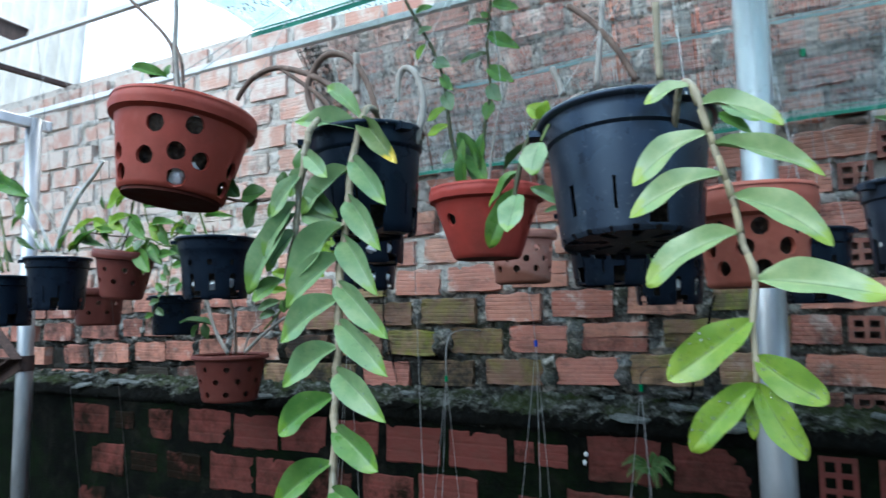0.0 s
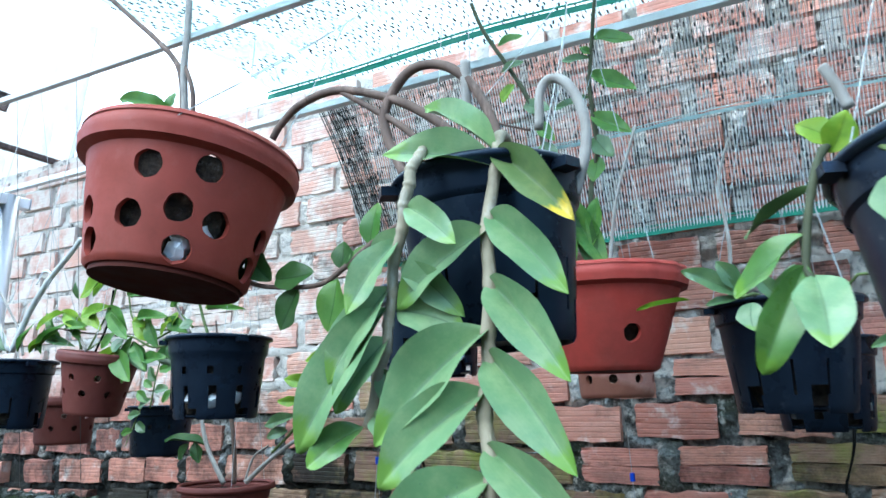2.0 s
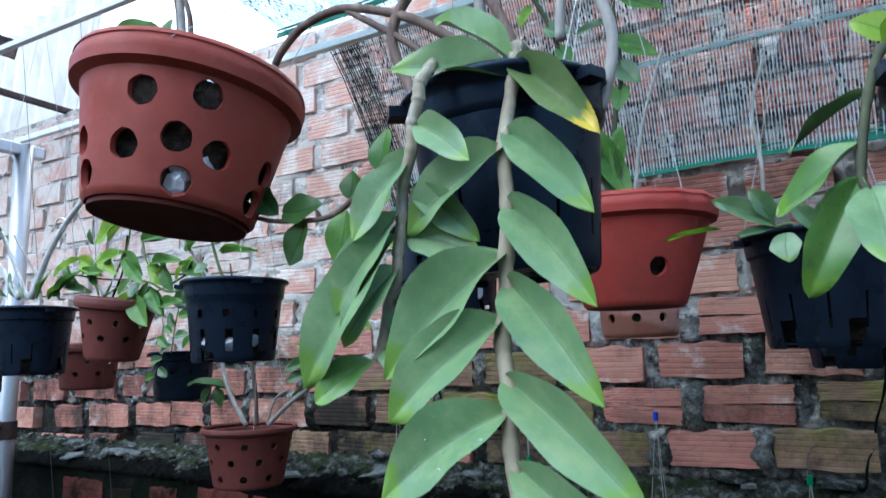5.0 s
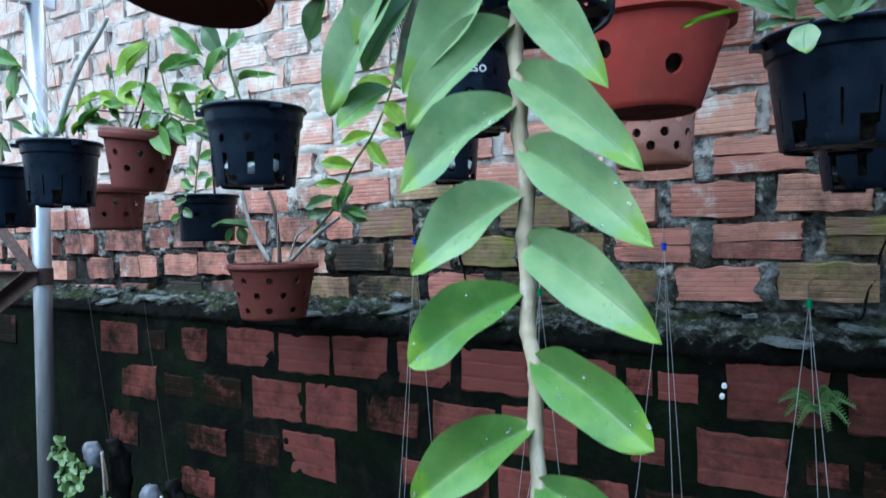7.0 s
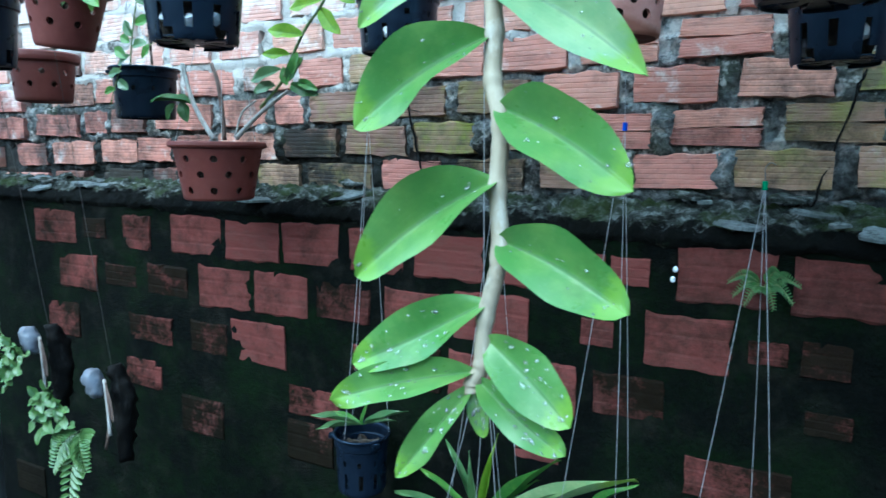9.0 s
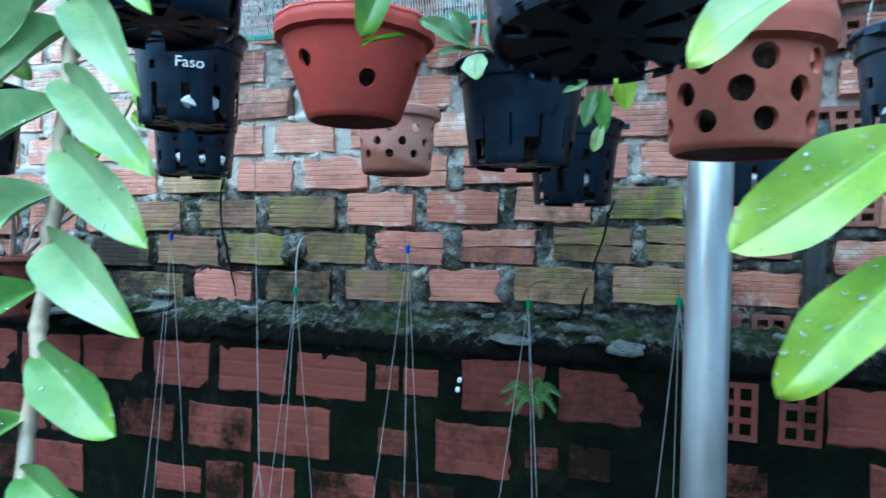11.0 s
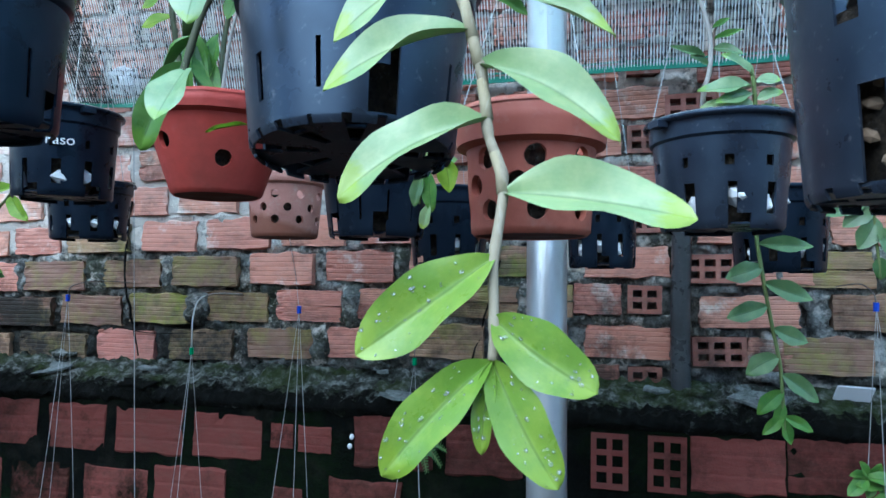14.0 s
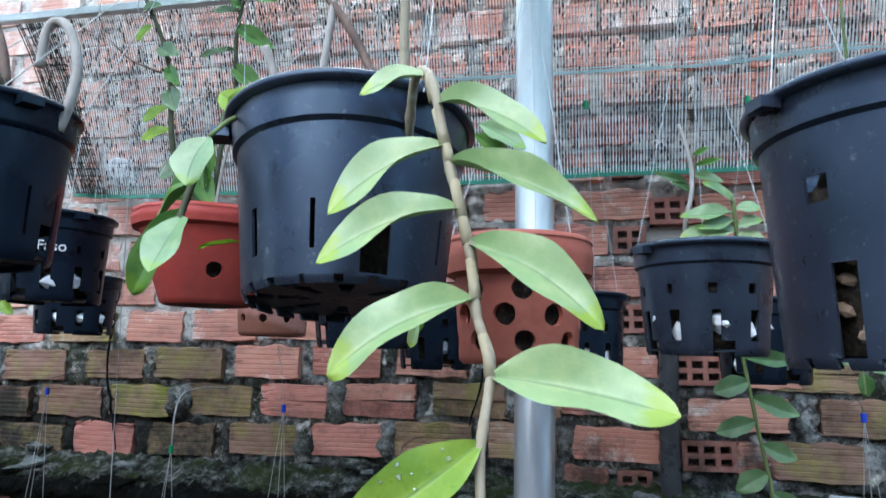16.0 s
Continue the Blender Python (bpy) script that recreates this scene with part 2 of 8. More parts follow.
def clay_material(name, a, b, dust, soaked=None):
    m = mat(name, rough=0.7)
    k = Nodes(m)
    p = k.tc.outputs["Object"]
    c = k.ramp(k.noise(p, 12.0, 5), [(0.3, a), (0.7, b)])
    c = k.mix(k.ramp(k.noise(p, 45.0, 6, 0.7), [(0.56, 0.0), (0.75, dust)]), c, (0.52, 0.38, 0.32))
    c = k.mix(k.ramp(k.noise(p, 5.0, 6, 0.7), [(0.50, 0.0), (0.70, 0.55)]), c, (0.12, 0.035, 0.024))
    if soaked:
        # water drawn up one side of the foot, with an uneven edge
        line = k.math("ADD", k.math("ADD", k.math("MULTIPLY", k.axis(p, 2), 10.0), k.math("MULTIPLY", k.axis(p, 0), 3.0)), k.math("MULTIPLY", k.noise(p, 22.0, 4), 0.3))
        c = k.mix(k.ramp(line, [(0.46, 0.9), (0.58, 0.0)]), c, soaked)
    k.color(c)
    k.rough(k.ramp(k.noise(p, 20.0), [(0.3, 0.5), (0.7, 0.8)]))
    k.bump(k.noise(p, 300.0, 3), 0.15, 0.001)
    return m


M_CLAY = clay_material("red_terracotta", (0.27, 0.036, 0.020), (0.34, 0.052, 0.030), 0.06)
M_CLAY_BRIGHT = clay_material("bright_terracotta", (0.36, 0.038, 0.026), (0.42, 0.050, 0.034), 0.05)
M_CLAY_PINK = clay_material("dusty_terracotta", (0.42, 0.18, 0.14), (0.52, 0.26, 0.21), 0.7, (0.22, 0.075, 0.042))
M_CLAY_ORANGE = clay_material("weathered_terracotta", (0.36, 0.088, 0.058), (0.44, 0.135, 0.085), 0.25)


M_CLAY_DARK = clay_material("dark_terracotta", (0.115, 0.022, 0.015), (0.155, 0.031, 0.021), 0.06)
# darker clay for pot floors: the underside's shade is put into the colour
M_CLAY_UNDERSIDE = clay_material("shaded_underside_terracotta", (0.055, 0.012, 0.008), (0.085, 0.018, 0.012), 0.03)
M_CLAY_UNDERSIDE.node_tree.nodes["Principled BSDF"].inputs["Specular IOR Level"].default_value = 0.1


def plastic_material(name, base, speck):
    m = mat(name, base, 0.42)
    k = Nodes(m)
    p = k.tc.outputs["Object"]
    c = k.ramp(k.noise(p, 14.0, 6, 0.7), [(0.35, base), (0.75, tuple(v * 1.7 + 0.002 for v in base))])
    c = k.mix(k.ramp(k.noise(p, 120.0, 5, 0.7), [(0.60, 0.0), (0.72, speck)]), c, (0.22, 0.23, 0.24))
    k.color(c)
    k.rough(k.ramp(k.noise(p, 25.0, 5), [(0.3, 0.20), (0.7, 0.46)]))
    k.bump(k.noise(p, 90.0, 3), 0.08, 0.001)
    return m


M_BLACK = plastic_material("black_plastic", (0.005, 0.0085, 0.016), 0.06)
M_BLACK_DUSTY = plastic_material("dusty_black_plastic", (0.014, 0.018, 0.028), 0.40)
for m, sheen in ((M_BLACK, 0.26), (M_BLACK_DUSTY, 0.62)):
    m.node_tree.nodes["Principled BSDF"].inputs["Specular IOR Level"].default_value = sheen
    m.node_tree.nodes["Principled BSDF"].inputs["Specular Tint"].default_value = (0.50, 0.72, 1.0, 1)


def leaf_material(name, a, b, tip, tip_amount, gloss=0.31, wax=0.9):
    m = mat(name, rough=gloss)
    k = Nodes(m)
    p = k.tc.outputs["Object"]
    c = k.mix(k.info.outputs["Random"], a, b)
    pos = k.geo.outputs["Position"]
    c = k.mix(k.ramp(k.noise(pos, 38.0, 5), [(0.40, 0.0), (0.75, 0.35)]), c, tuple(v * 0.7 for v in a))
    c = k.mix(k.ramp(k.noise(pos, 55.0, 4, 0.65), [(0.44, 0.0), (0.66, 0.6)]), c, (min(1, b[0] * 1.45), min(1, b[1] * 1.2), b[2] * 1.2))
    c = k.mix(k.ramp(k.noise(pos, 420.0, 3), [(0.60, 0.0), (0.75, 0.10)]), c, (0.5, 0.55, 0.38))
    # fine veins along the blade and a darker sunken midrib
    at = k.t.nodes.new("ShaderNodeAttribute")
    at.attribute_name = "across"
    y = k.math("ABSOLUTE", at.outputs["Fac"])
    vein = k.math("SINE", k.math("MULTIPLY", y, 46.0))
    c = k.mix(k.math("MULTIPLY", k.math("MAXIMUM", vein, 0.0), 0.045), c, tuple(v * 0.6 for v in a))
    c = k.mix(k.ramp(y, [(0.015, 0.60), (0.075, 0.0)]), c, tuple(v * 0.5 for v in a))
    # deeper green mottling that keeps to the middle of the blade
    mottle = k.math("SUBTRACT", k.noise(pos, 48.0, 5, 0.62), k.math("MULTIPLY", y, 0.22))
    c = k.mix(k.ramp(mottle, [(0.50, 0.0), (0.66, 0.5)]), c, tuple(v * 0.62 for v in a))
    x = k.math("ADD", k.axis(p, 0), k.math("MULTIPLY", k.noise(p, 5.0), 0.25))
    c = k.mix(k.ramp(x, [(0.93, 0.0), (1.10, tip_amount)]), c, tip)
    k.color(c)
    k.rough(k.math("MAXIMUM", k.ramp(k.noise(pos, 70.0, 4), [(0.3, gloss), (0.7, gloss + 0.2)]), k.ramp(y, [(0.02, 0.8), (0.14, 0.0)])))
    k.bump(k.noise(pos, 95.0, 3), 0.09, 0.003)
    k.bsdf.inputs["Specular IOR Level"].default_value = wax
    tr = k.t.nodes.new("ShaderNodeBsdfTranslucent")
    k.link(k.mix(0.3, c, (0.36, 0.50, 0.06)), tr.inputs["Color"])
    ms = k.t.nodes.new("ShaderNodeMixShader")
    ms.inputs[0].default_value = 0.22
    k.link(k.bsdf.outputs[0], ms.inputs[1])
    k.link(tr.outputs[0], ms.inputs[2])
    k.link(ms.outputs[0], k.t.nodes["Material Output"].inputs["Surface"])
    return m


M_LEAF = leaf_material("orchid_leaf", (0.205, 0.365, 0.160), (0.26, 0.42, 0.195), (0.22, 0.40, 0.03), 0.75)
M_LEAF_YOUNG = leaf_material("young_orchid_leaf", (0.100, 0.245, 0.050), (0.140, 0.290, 0.066), (0.22, 0.40, 0.03), 0.6, 0.24, 0.7)
M_LEAF_FRESH = leaf_material("fresh_orchid_leaf", (0.165, 0.305, 0.030), (0.215, 0.355, 0.046), (0.30, 0.42, 0.03), 0.5, 0.24, 0.65)
M_LEAF_PALE = leaf_material("pale_orchid_leaf", (0.285, 0.43, 0.175), (0.335, 0.475, 0.215), (0.32, 0.45, 0.03), 0.85)
M_LEAF_YELLOW = leaf_material("yellow_tipped_leaf", (0.14, 0.235, 0.07), (0.18, 0.27, 0.09), (0.80, 0.60, 0.04), 1.0)
M_LEAF_DARK = leaf_material("dark_leaf", (0.035, 0.10, 0.022), (0.060, 0.145, 0.032), (0.06, 0.15, 0.03), 0.3, 0.34, 0.5)
M_LEAF_LOW = leaf_material("deep_green_leaf", (0.065, 0.15, 0.035), (0.11, 0.21, 0.05), (0.12, 0.25, 0.03), 0.4)
M_LEAF_MID = leaf_material("plain_leaf", (0.065, 0.19, 0.030), (0.12, 0.27, 0.045), (0.16, 0.30, 0.03), 0.4, 0.34, 0.5)
M_LEAF_BRIGHT = leaf_material("bright_leaf", (0.17, 0.33, 0.018), (0.25, 0.40, 0.03), (0.3, 0.45, 0.02), 0.4, 0.34, 0.4)
M_LEAF_BLUE = leaf_material("grey_green_leaf", (0.080, 0.178, 0.062), (0.13, 0.24, 0.088), (0.15, 0.3, 0.08), 0.4)


def bark_material(name, a, b, ring):
    m = mat(name, rough=0.75)
    k = Nodes(m)
    p = k.geo.outputs["Position"]
    c = k.ramp(k.noise(p, 70.0, 5, stretch=(1, 1, 0.3)), [(0.3, a), (0.7, b)])
    c = k.mix(k.ramp(k.noise(p, 30.0, 5), [(0.55, 0.0), (0.7, ring)]), c, tuple(v * 0.35 for v in a))
    c = k.mix(k.ramp(k.noise(p, 55.0, 5, 0.7, stretch=(1, 1, 0.25)), [(0.56, 0.0), (0.68, 0.55)]), c, tuple(min(0.6, v * 1.9 + 0.02) for v in b))
    k.color(c)
    k.bump(k.noise(p, 250.0, 4, stretch=(1, 1, 0.2)), 0.4, 0.001)
    return m


M_CANE = bark_material("tan_cane", (0.24, 0.21, 0.14), (0.42, 0.375, 0.265), 0.6)
M_SHEATH = bark_material("papery_sheath", (0.28, 0.24, 0.14), (0.42, 0.37, 0.24), 0.3)
M_CANE_GREY = bark_material("grey_cane", (0.26, 0.24, 0.21), (0.48, 0.46, 0.42), 0.4)
M_CANE_SILVER = bark_material("silvery_cane", (0.48, 0.49, 0.47), (0.74, 0.74, 0.71), 0.25)
M_CANE_BROWN = bark_material("brown_cane", (0.10, 0.065, 0.05), (0.19, 0.13, 0.10), 0.4)
M_CANE_GREEN = bark_material("green_cane", (0.10, 0.15, 0.04), (0.17, 0.22, 0.07), 0.2)
M_CANE_DUSKY = bark_material("dusky_green_cane", (0.045, 0.055, 0.025), (0.085, 0.095, 0.045), 0.3)
M_LOG = bark_material("dark_log", (0.003, 0.003, 0.0028), (0.008, 0.0075, 0.0065), 0.6)
M_LOG.node_tree.nodes["Principled BSDF"].inputs["Specular IOR Level"].default_value = 0.1
M_CHIP = bark_material("bark_chip", (0.22, 0.15, 0.10), (0.42, 0.32, 0.22), 0.5)
M_CHARCOAL = mortar_material("charcoal_mix", [(0.35, (0.02, 0.017, 0.014)), (0.6, (0.10, 0.075, 0.05)), (0.8, (0.35, 0.29, 0.22))], [(0.6, 0.0), (0.8, 0.5)], 60.0)


def metal_material(name, base, rough, stain):
    m = mat(name, base, rough, 0.85)
    k = Nodes(m)
    p = k.geo.outputs["Position"]
    c = k.ramp(k.noise(p, 9.0, 6, 0.65, stretch=(1, 1, 0.35)), [(0.3, tuple(v * 0.7 for v in base)), (0.65, base)])
    c = k.mix(k.ramp(k.noise(p, 22.0, 6, 0.7), [(0.62, 0.0), (0.8, stain)]), c, (0.18, 0.15, 0.12))
    k.color(c)
    k.rough(k.ramp(k.noise(p, 35.0, 4, stretch=(1, 1, 0.3)), [(0.3, rough - 0.1), (0.7, rough + 0.18)]))
    return m


M_GALV = metal_material("galvanised_steel", (0.54, 0.57, 0.59), 0.42, 0.75)
M_WHITE_STEEL = metal_material("pale_steel", (0.90, 0.92, 0.93), 0.5, 0.15)
M_WHITE_STEEL.node_tree.nodes["Principled BSDF"].inputs["Metallic"].default_value = 0.1
M_WIRE = mat("pale_wire", (0.42, 0.43, 0.43), 0.4, 0.3)
M_WIRE_DARK = mat("dark_wire", (0.10, 0.09, 0.085), 0.5, 0.4)
M_RUST = bark_material("rusty_iron", (0.035, 0.02, 0.016), (0.08, 0.045, 0.035), 0.5)
M_SHEET = metal_material("corrugated_sheet", (0.74, 0.71, 0.65), 0.7, 0.3)
M_SHEET.node_tree.nodes["Principled BSDF"].inputs["Metallic"].default_value = 0.0
M_NET = mat("black_net_yarn", (0.012, 0.016, 0.017), 0.5)
M_NET_BLUE = mat("pale_blue_net_yarn", (0.55, 0.80, 0.82), 0.5)
kb = Nodes(M_NET_BLUE)
see = kb.t.nodes.new("ShaderNodeBsdfTranslucent")
see.inputs["Color"].default_value = (0.80, 0.93, 0.95, 1)
both = kb.t.nodes.new("ShaderNodeMixShader")
both.inputs[0].default_value = 0.7
kb.link(kb.bsdf.outputs[0], both.inputs[1])
kb.link(see.outputs[0], both.inputs[2])
kb.link(both.outputs[0], kb.t.nodes["Material Output"].inputs["Surface"])
M_NET_PALE = mat("silvery_net_yarn", (0.93, 0.95, 0.94), 0.35)
M_NET_GREEN = mat("green_net_yarn", (0.01, 0.20, 0.12), 0.5)
M_BLUE = mat("blue_clip_plastic", (0.01, 0.06, 0.55), 0.35)
M_GREEN = mat("green_clip_plastic", (0.0, 0.25, 0.09), 0.35)
M_PETAL = mat("violet_petal", (0.30, 0.10, 0.36), 0.6)
M_WHITE = mat("white_marker", (0.8, 0.8, 0.8), 0.6)
M_FOAM = mat("white_plastic_scrap", (0.72, 0.75, 0.78), 0.6)
M_PIPE = plastic_material("dark_pipe_plastic", (0.03, 0.033, 0.036), 0.3)
M_DROP = mat("water", (0.9, 0.95, 0.95), 0.03)
M_DROP.node_tree.nodes["Principled BSDF"].inputs["Transmission Weight"].default_value = 0.9
M_DROP.node_tree.nodes["Principled BSDF"].inputs["IOR"].default_value = 1.33
M_CAP = plastic_material("grey_plastic_cup", (0.10, 0.11, 0.13), 0.6)
M_BUD = mat("dry_leaf_scrap", (0.42, 0.25, 0.11), 0.8)


# ---- building helpers ----
def mesh_from(name, bm, material, smooth=False):
    bmesh.ops.recalc_face_normals(bm, faces=bm.faces)
    me = bpy.data.meshes.new(name)
    bm.to_mesh(me)
    bm.free()
    me.materials.append(material)
    if smooth:
        me.shade_smooth()
    return me


def part(name, bm, material, parent=None, label="", smooth=False):
    ob = new(name, bm if isinstance(bm, bpy.types.Mesh) else mesh_from(name, bm, material, smooth))
    if parent is not None:
        ob.parent = parent
        ob.matrix_parent_inverse = parent.matrix_world.inverted()
    if label:
        ob["label"] = label
    return ob


def thing(name, at, label, category, group=""):
    ob = new(name)
    ob.empty_display_size = 0.03
    ob.location = at
    bpy.context.view_layer.update()
    return tagged(ob, label, category, group)


def box(bm, lo, hi):
    vs = [bm.verts.new((x, y, z)) for x in (lo[0], hi[0]) for y in (lo[1], hi[1]) for z in (lo[2], hi[2])]
    for f in ((0, 1, 3, 2), (4, 6, 7, 5), (0, 4, 5, 1), (2, 3, 7, 6), (0, 2, 6, 4), (1, 5, 7, 3)):
        bm.faces.new([vs[i] for i in f])
    return vs


def tube(bm, points, radii, sides=8, cap=True):
    """A round tube along points, with one radius a point."""
    points = [Vector(p) for p in points]
    if isinstance(radii, (int, float)):
        radii = [radii] * len(points)
    rings, side = [], None
    for i, p in enumerate(points):
        d = (points[min(i + 1, len(points) - 1)] - points[max(i - 1, 0)]).normalized()
        if side is None:
            side = d.orthogonal().normalized()
        side = (side - d * side.dot(d)).normalized()
        other = d.cross(side)
        rings.append([bm.verts.new(p + (side * math.cos(a) + other * math.sin(a)) * radii[i]) for a in (2 * math.pi * j / sides for j in range(sides))])
    for a, b in zip(rings, rings[1:]):
        for j in range(sides):
            bm.faces.new((a[j], a[(j + 1) % sides], b[(j + 1) % sides], b[j]))
    if cap:
        bm.faces.new(rings[0][::-1])
        bm.faces.new(rings[-1])


def spline(points, n):
    """n points on a smooth curve through the given ones."""
    pts = [Vector(p) for p in points]
    if len(pts) == 2:
        return [pts[0].lerp(pts[1], i / (n - 1)) for i in range(n)]
    ext = [pts[0] * 2 - pts[1], *pts, pts[-1] * 2 - pts[-2]]
    out, segs = [], len(pts) - 1
    for i in range(n):
        u = i / (n - 1) * segs
        k = min(int(u), segs - 1)
        f = u - k
        a, b, c, d = ext[k:k + 4]
        out.append(0.5 * ((2 * b) + (c - a) * f + (2 * a - 5 * b + 4 * c - d) * f * f + (3 * b - a - 3 * c + d) * f ** 3))
    return out


def lathe(bm, profile, sides=48, turn=0.0):
    """Rings about z from (radius, height) rows, joined to a skin. Returns the rings."""
    rings = [[bm.verts.new((r * math.cos(turn + 2 * math.pi * j / sides), r * math.sin(turn + 2 * math.pi * j / sides), z)) for j in range(sides)] for r, z in profile]
    for a, b in zip(rings, rings[1:]):
        for j in range(sides):
            bm.faces.new((a[j], a[(j + 1) % sides], b[(j + 1) % sides], b[j]))
    return rings


# ---- ground and the closing walls ----
def slab(name, lo, hi, material, label, category):
    bm = bmesh.new()
    box(bm, lo, hi)
    return tagged(part(name, bm, material), label, category, kind="structure")


slab("ground", (-60, -60, -0.3), (60, 60, 0.0), M_SOIL, "damp dark soil of the yard", "ground")
# added out of view: cuts low sky light and bounces little back
slab("wall_south", (-9.2, -4.4, 0.0), (8.2, -4.2, 3.0), M_RENDER, "plain grey wall added out of view to block low sky", "wall")
slab("wall_east", (8.0, -4.2, 0.0), (8.2, 1.9, 2.0), M_RENDER, "plain grey rendered side wall", "wall")

UP, LOW, LEDGE, TOP = 1.80, 1.65, 1.38, 2.72
wall = slab("wall_north", (-5.2, UP + 0.034, 1.30), (8.0, UP + 0.20, TOP), M_MORTAR, "tall wall of scored hollow bricks in thick rough mortar", "wall")
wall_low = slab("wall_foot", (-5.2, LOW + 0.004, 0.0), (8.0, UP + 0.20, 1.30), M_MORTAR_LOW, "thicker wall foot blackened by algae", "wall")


def ledge():
    bm = bmesh.new()
    nx, ny = 1300, 14
    rows = []
    for i in range(nx + 1):
        x = -5.2 + 10.2 * i / nx
        row = []
        for j in range(ny + 1):
            f = j / ny
            n = noise.noise((x * 9, f * 1.5, 0)) * 0.5 + noise.noise((x * 34, f * 5, 3)) * 0.35
            y = LOW - 0.012 + f * 0.165
            z = 1.318 + 0.055 * f + (0.022 if 0 < j < ny else 0.010) * n + 0.016 * noise.noise((x * 55, f * 9, 6)) + 0.006 * noise.noise((x * 150, f * 25, 1))
            if j == 0:
                z -= 0.014 + 0.014 * n
                y += 0.012 * n
            row.append(bm.verts.new((x, y + 0.006 * n, z)))
        row.insert(0, bm.verts.new((x, LOW + 0.002, 1.290 + 0.012 * noise.noise((x * 15, 0, 8)) + 0.010 * noise.noise((x * 50, 0, 2)))))
        rows.append(row)
    for a, b in zip(rows, rows[1:]):
        for j in range(ny + 1):
            bm.faces.new((a[j], b[j], b[j + 1], a[j + 1]))
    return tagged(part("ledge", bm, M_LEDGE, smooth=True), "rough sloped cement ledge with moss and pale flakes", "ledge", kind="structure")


ledge()


# ---- bricks ----
def brick_data(name, length, height, depth, grooves, material, groove=0.004, ragged=0.004, seed=0):
    """A scored brick with chipped edges: front at y = 0, centre of the front at the origin."""
    bm = bmesh.new()
    h2 = height / 2
    prof = [(0.004, -h2)]
    for g in range(grooves):
        z0 = -h2 + height * (g + 0.14) / grooves
        z1 = -h2 + height * (g + 0.80) / grooves
        prof += [(0.0, z0), (0.0, z1), (groove, z1 + height * 0.14 / grooves)]
    prof[-1] = (0.004, h2)
    cols, n = [], 12
    for i in range(n + 1):
        u = i / n * 2 - 1
        u = math.copysign(1 - (1 - abs(u)) ** 1.25, u)
        top = ragged * (0.4 + 1.3 * noise.noise((u * 2.3, seed * 7.7, 1)) + 0.3 * noise.noise((u * 17, seed * 3.3, 2)))
        low = ragged * (0.4 + 1.3 * noise.noise((u * 2.3, seed * 5.1, 8)) + 0.3 * noise.noise((u * 17, seed * 2.9, 5)))
        col = []
        for y, z in prof:
            v = z / h2
            squeeze = top if v > 0 else low
            end = ragged * 1.2 * noise.noise((v * 2.5, seed * 4.1, 3 if u > 0 else 6)) * abs(u) ** 6
            chip = max(0.0, noise.noise((u * 4, v * 3, seed * 1.7)) - 0.25) * ragged * (1.6 if max(abs(u), abs(v)) > 0.8 else 0.6)
            col.append(bm.verts.new((u * length / 2 + end, y + chip + 0.0015 * noise.noise((u * 2, v * 2, seed)), z - v * abs(v) ** 7 * max(-0.003, squeeze))))
        cols.append(col + [bm.verts.new((u * length / 2, depth, h2)), bm.verts.new((u * length / 2, depth, -h2))])
    k = len(cols[0])
    for p, q in zip(cols, cols[1:]):
        for j in range(k):
            bm.faces.new((p[j], q[j], q[(j + 1) % k], p[(j + 1) % k]))
    bm.faces.new(cols[0])
    bm.faces.new(cols[-1])
    return mesh_from(name, bm, material)


def hollow_brick_data(name, width, height, cols, rows, material):
    """The end of a hollow brick with open holes, set back as deep pockets."""
    bm = bmesh.new()
    rib = 0.011
    cw, ch = (width - rib) / cols, (height - rib) / rows
    for c in range(cols + 1):
        x = -width / 2 + c * cw
        box(bm, (x, 0, -height / 2), (x + rib, 0.05, height / 2))
    for r in range(rows + 1):
        z = -height / 2 + r * ch
        box(bm, (-width / 2 + 0.001, 0.001, z), (width / 2 - 0.001, 0.05, z + rib))
    box(bm, (-width / 2, 0.045, -height / 2), (width / 2, 0.052, height / 2))
    return mesh_from(name, bm, material)


# ---- steel frame ----
def square_bar(name, a, b, w, material, label):
    a, b = Vector(a), Vector(b)
    bm = bmesh.new()
    d = (b - a).normalized()
    s = d.cross(Vector((0, 0, 1))).normalized() * w / 2
    if s.length < 1e-6:
        s = Vector((w / 2, 0, 0))
    u = s.cross(d).normalized() * w / 2
    ends = [[bm.verts.new(p + s * i + u * j) for i, j in ((-1, -1), (1, -1), (1, 1), (-1, 1))] for p in (a, b)]
    for j in range(4):
        bm.faces.new((ends[0][j], ends[0][(j + 1) % 4], ends[1][(j + 1) % 4], ends[1][j]))
    bm.faces.new(ends[0])
    bm.faces.new(ends[1])
    bmesh.ops.bevel(bm, geom=bm.edges[:], offset=w * 0.08, segments=1, affect="EDGES")
    bar = tagged(part(name, bm, material), label, "frame")
    for p, out in ((a, -d), (b, d)):
        bm = bmesh.new()
        ends = [[bm.verts.new(p + out * t + (s * i + u * j) * k) for i, j in ((-1, -1), (1, -1), (1, 1), (-1, 1))] for t, k in ((0.0005, 1.06), (0.003, 1.06), (0.0045, 0.9))]
        for lo, hi in zip(ends, ends[1:]):
            for j in range(4):
                bm.faces.new((lo[j], lo[(j + 1) % 4], hi[(j + 1) % 4], hi[j]))
        bm.faces.new(ends[0])
        bm.faces.new(ends[-1])
        part("end_cap", bm, M_GALV, bar, "dull grey end cap")
    return bar


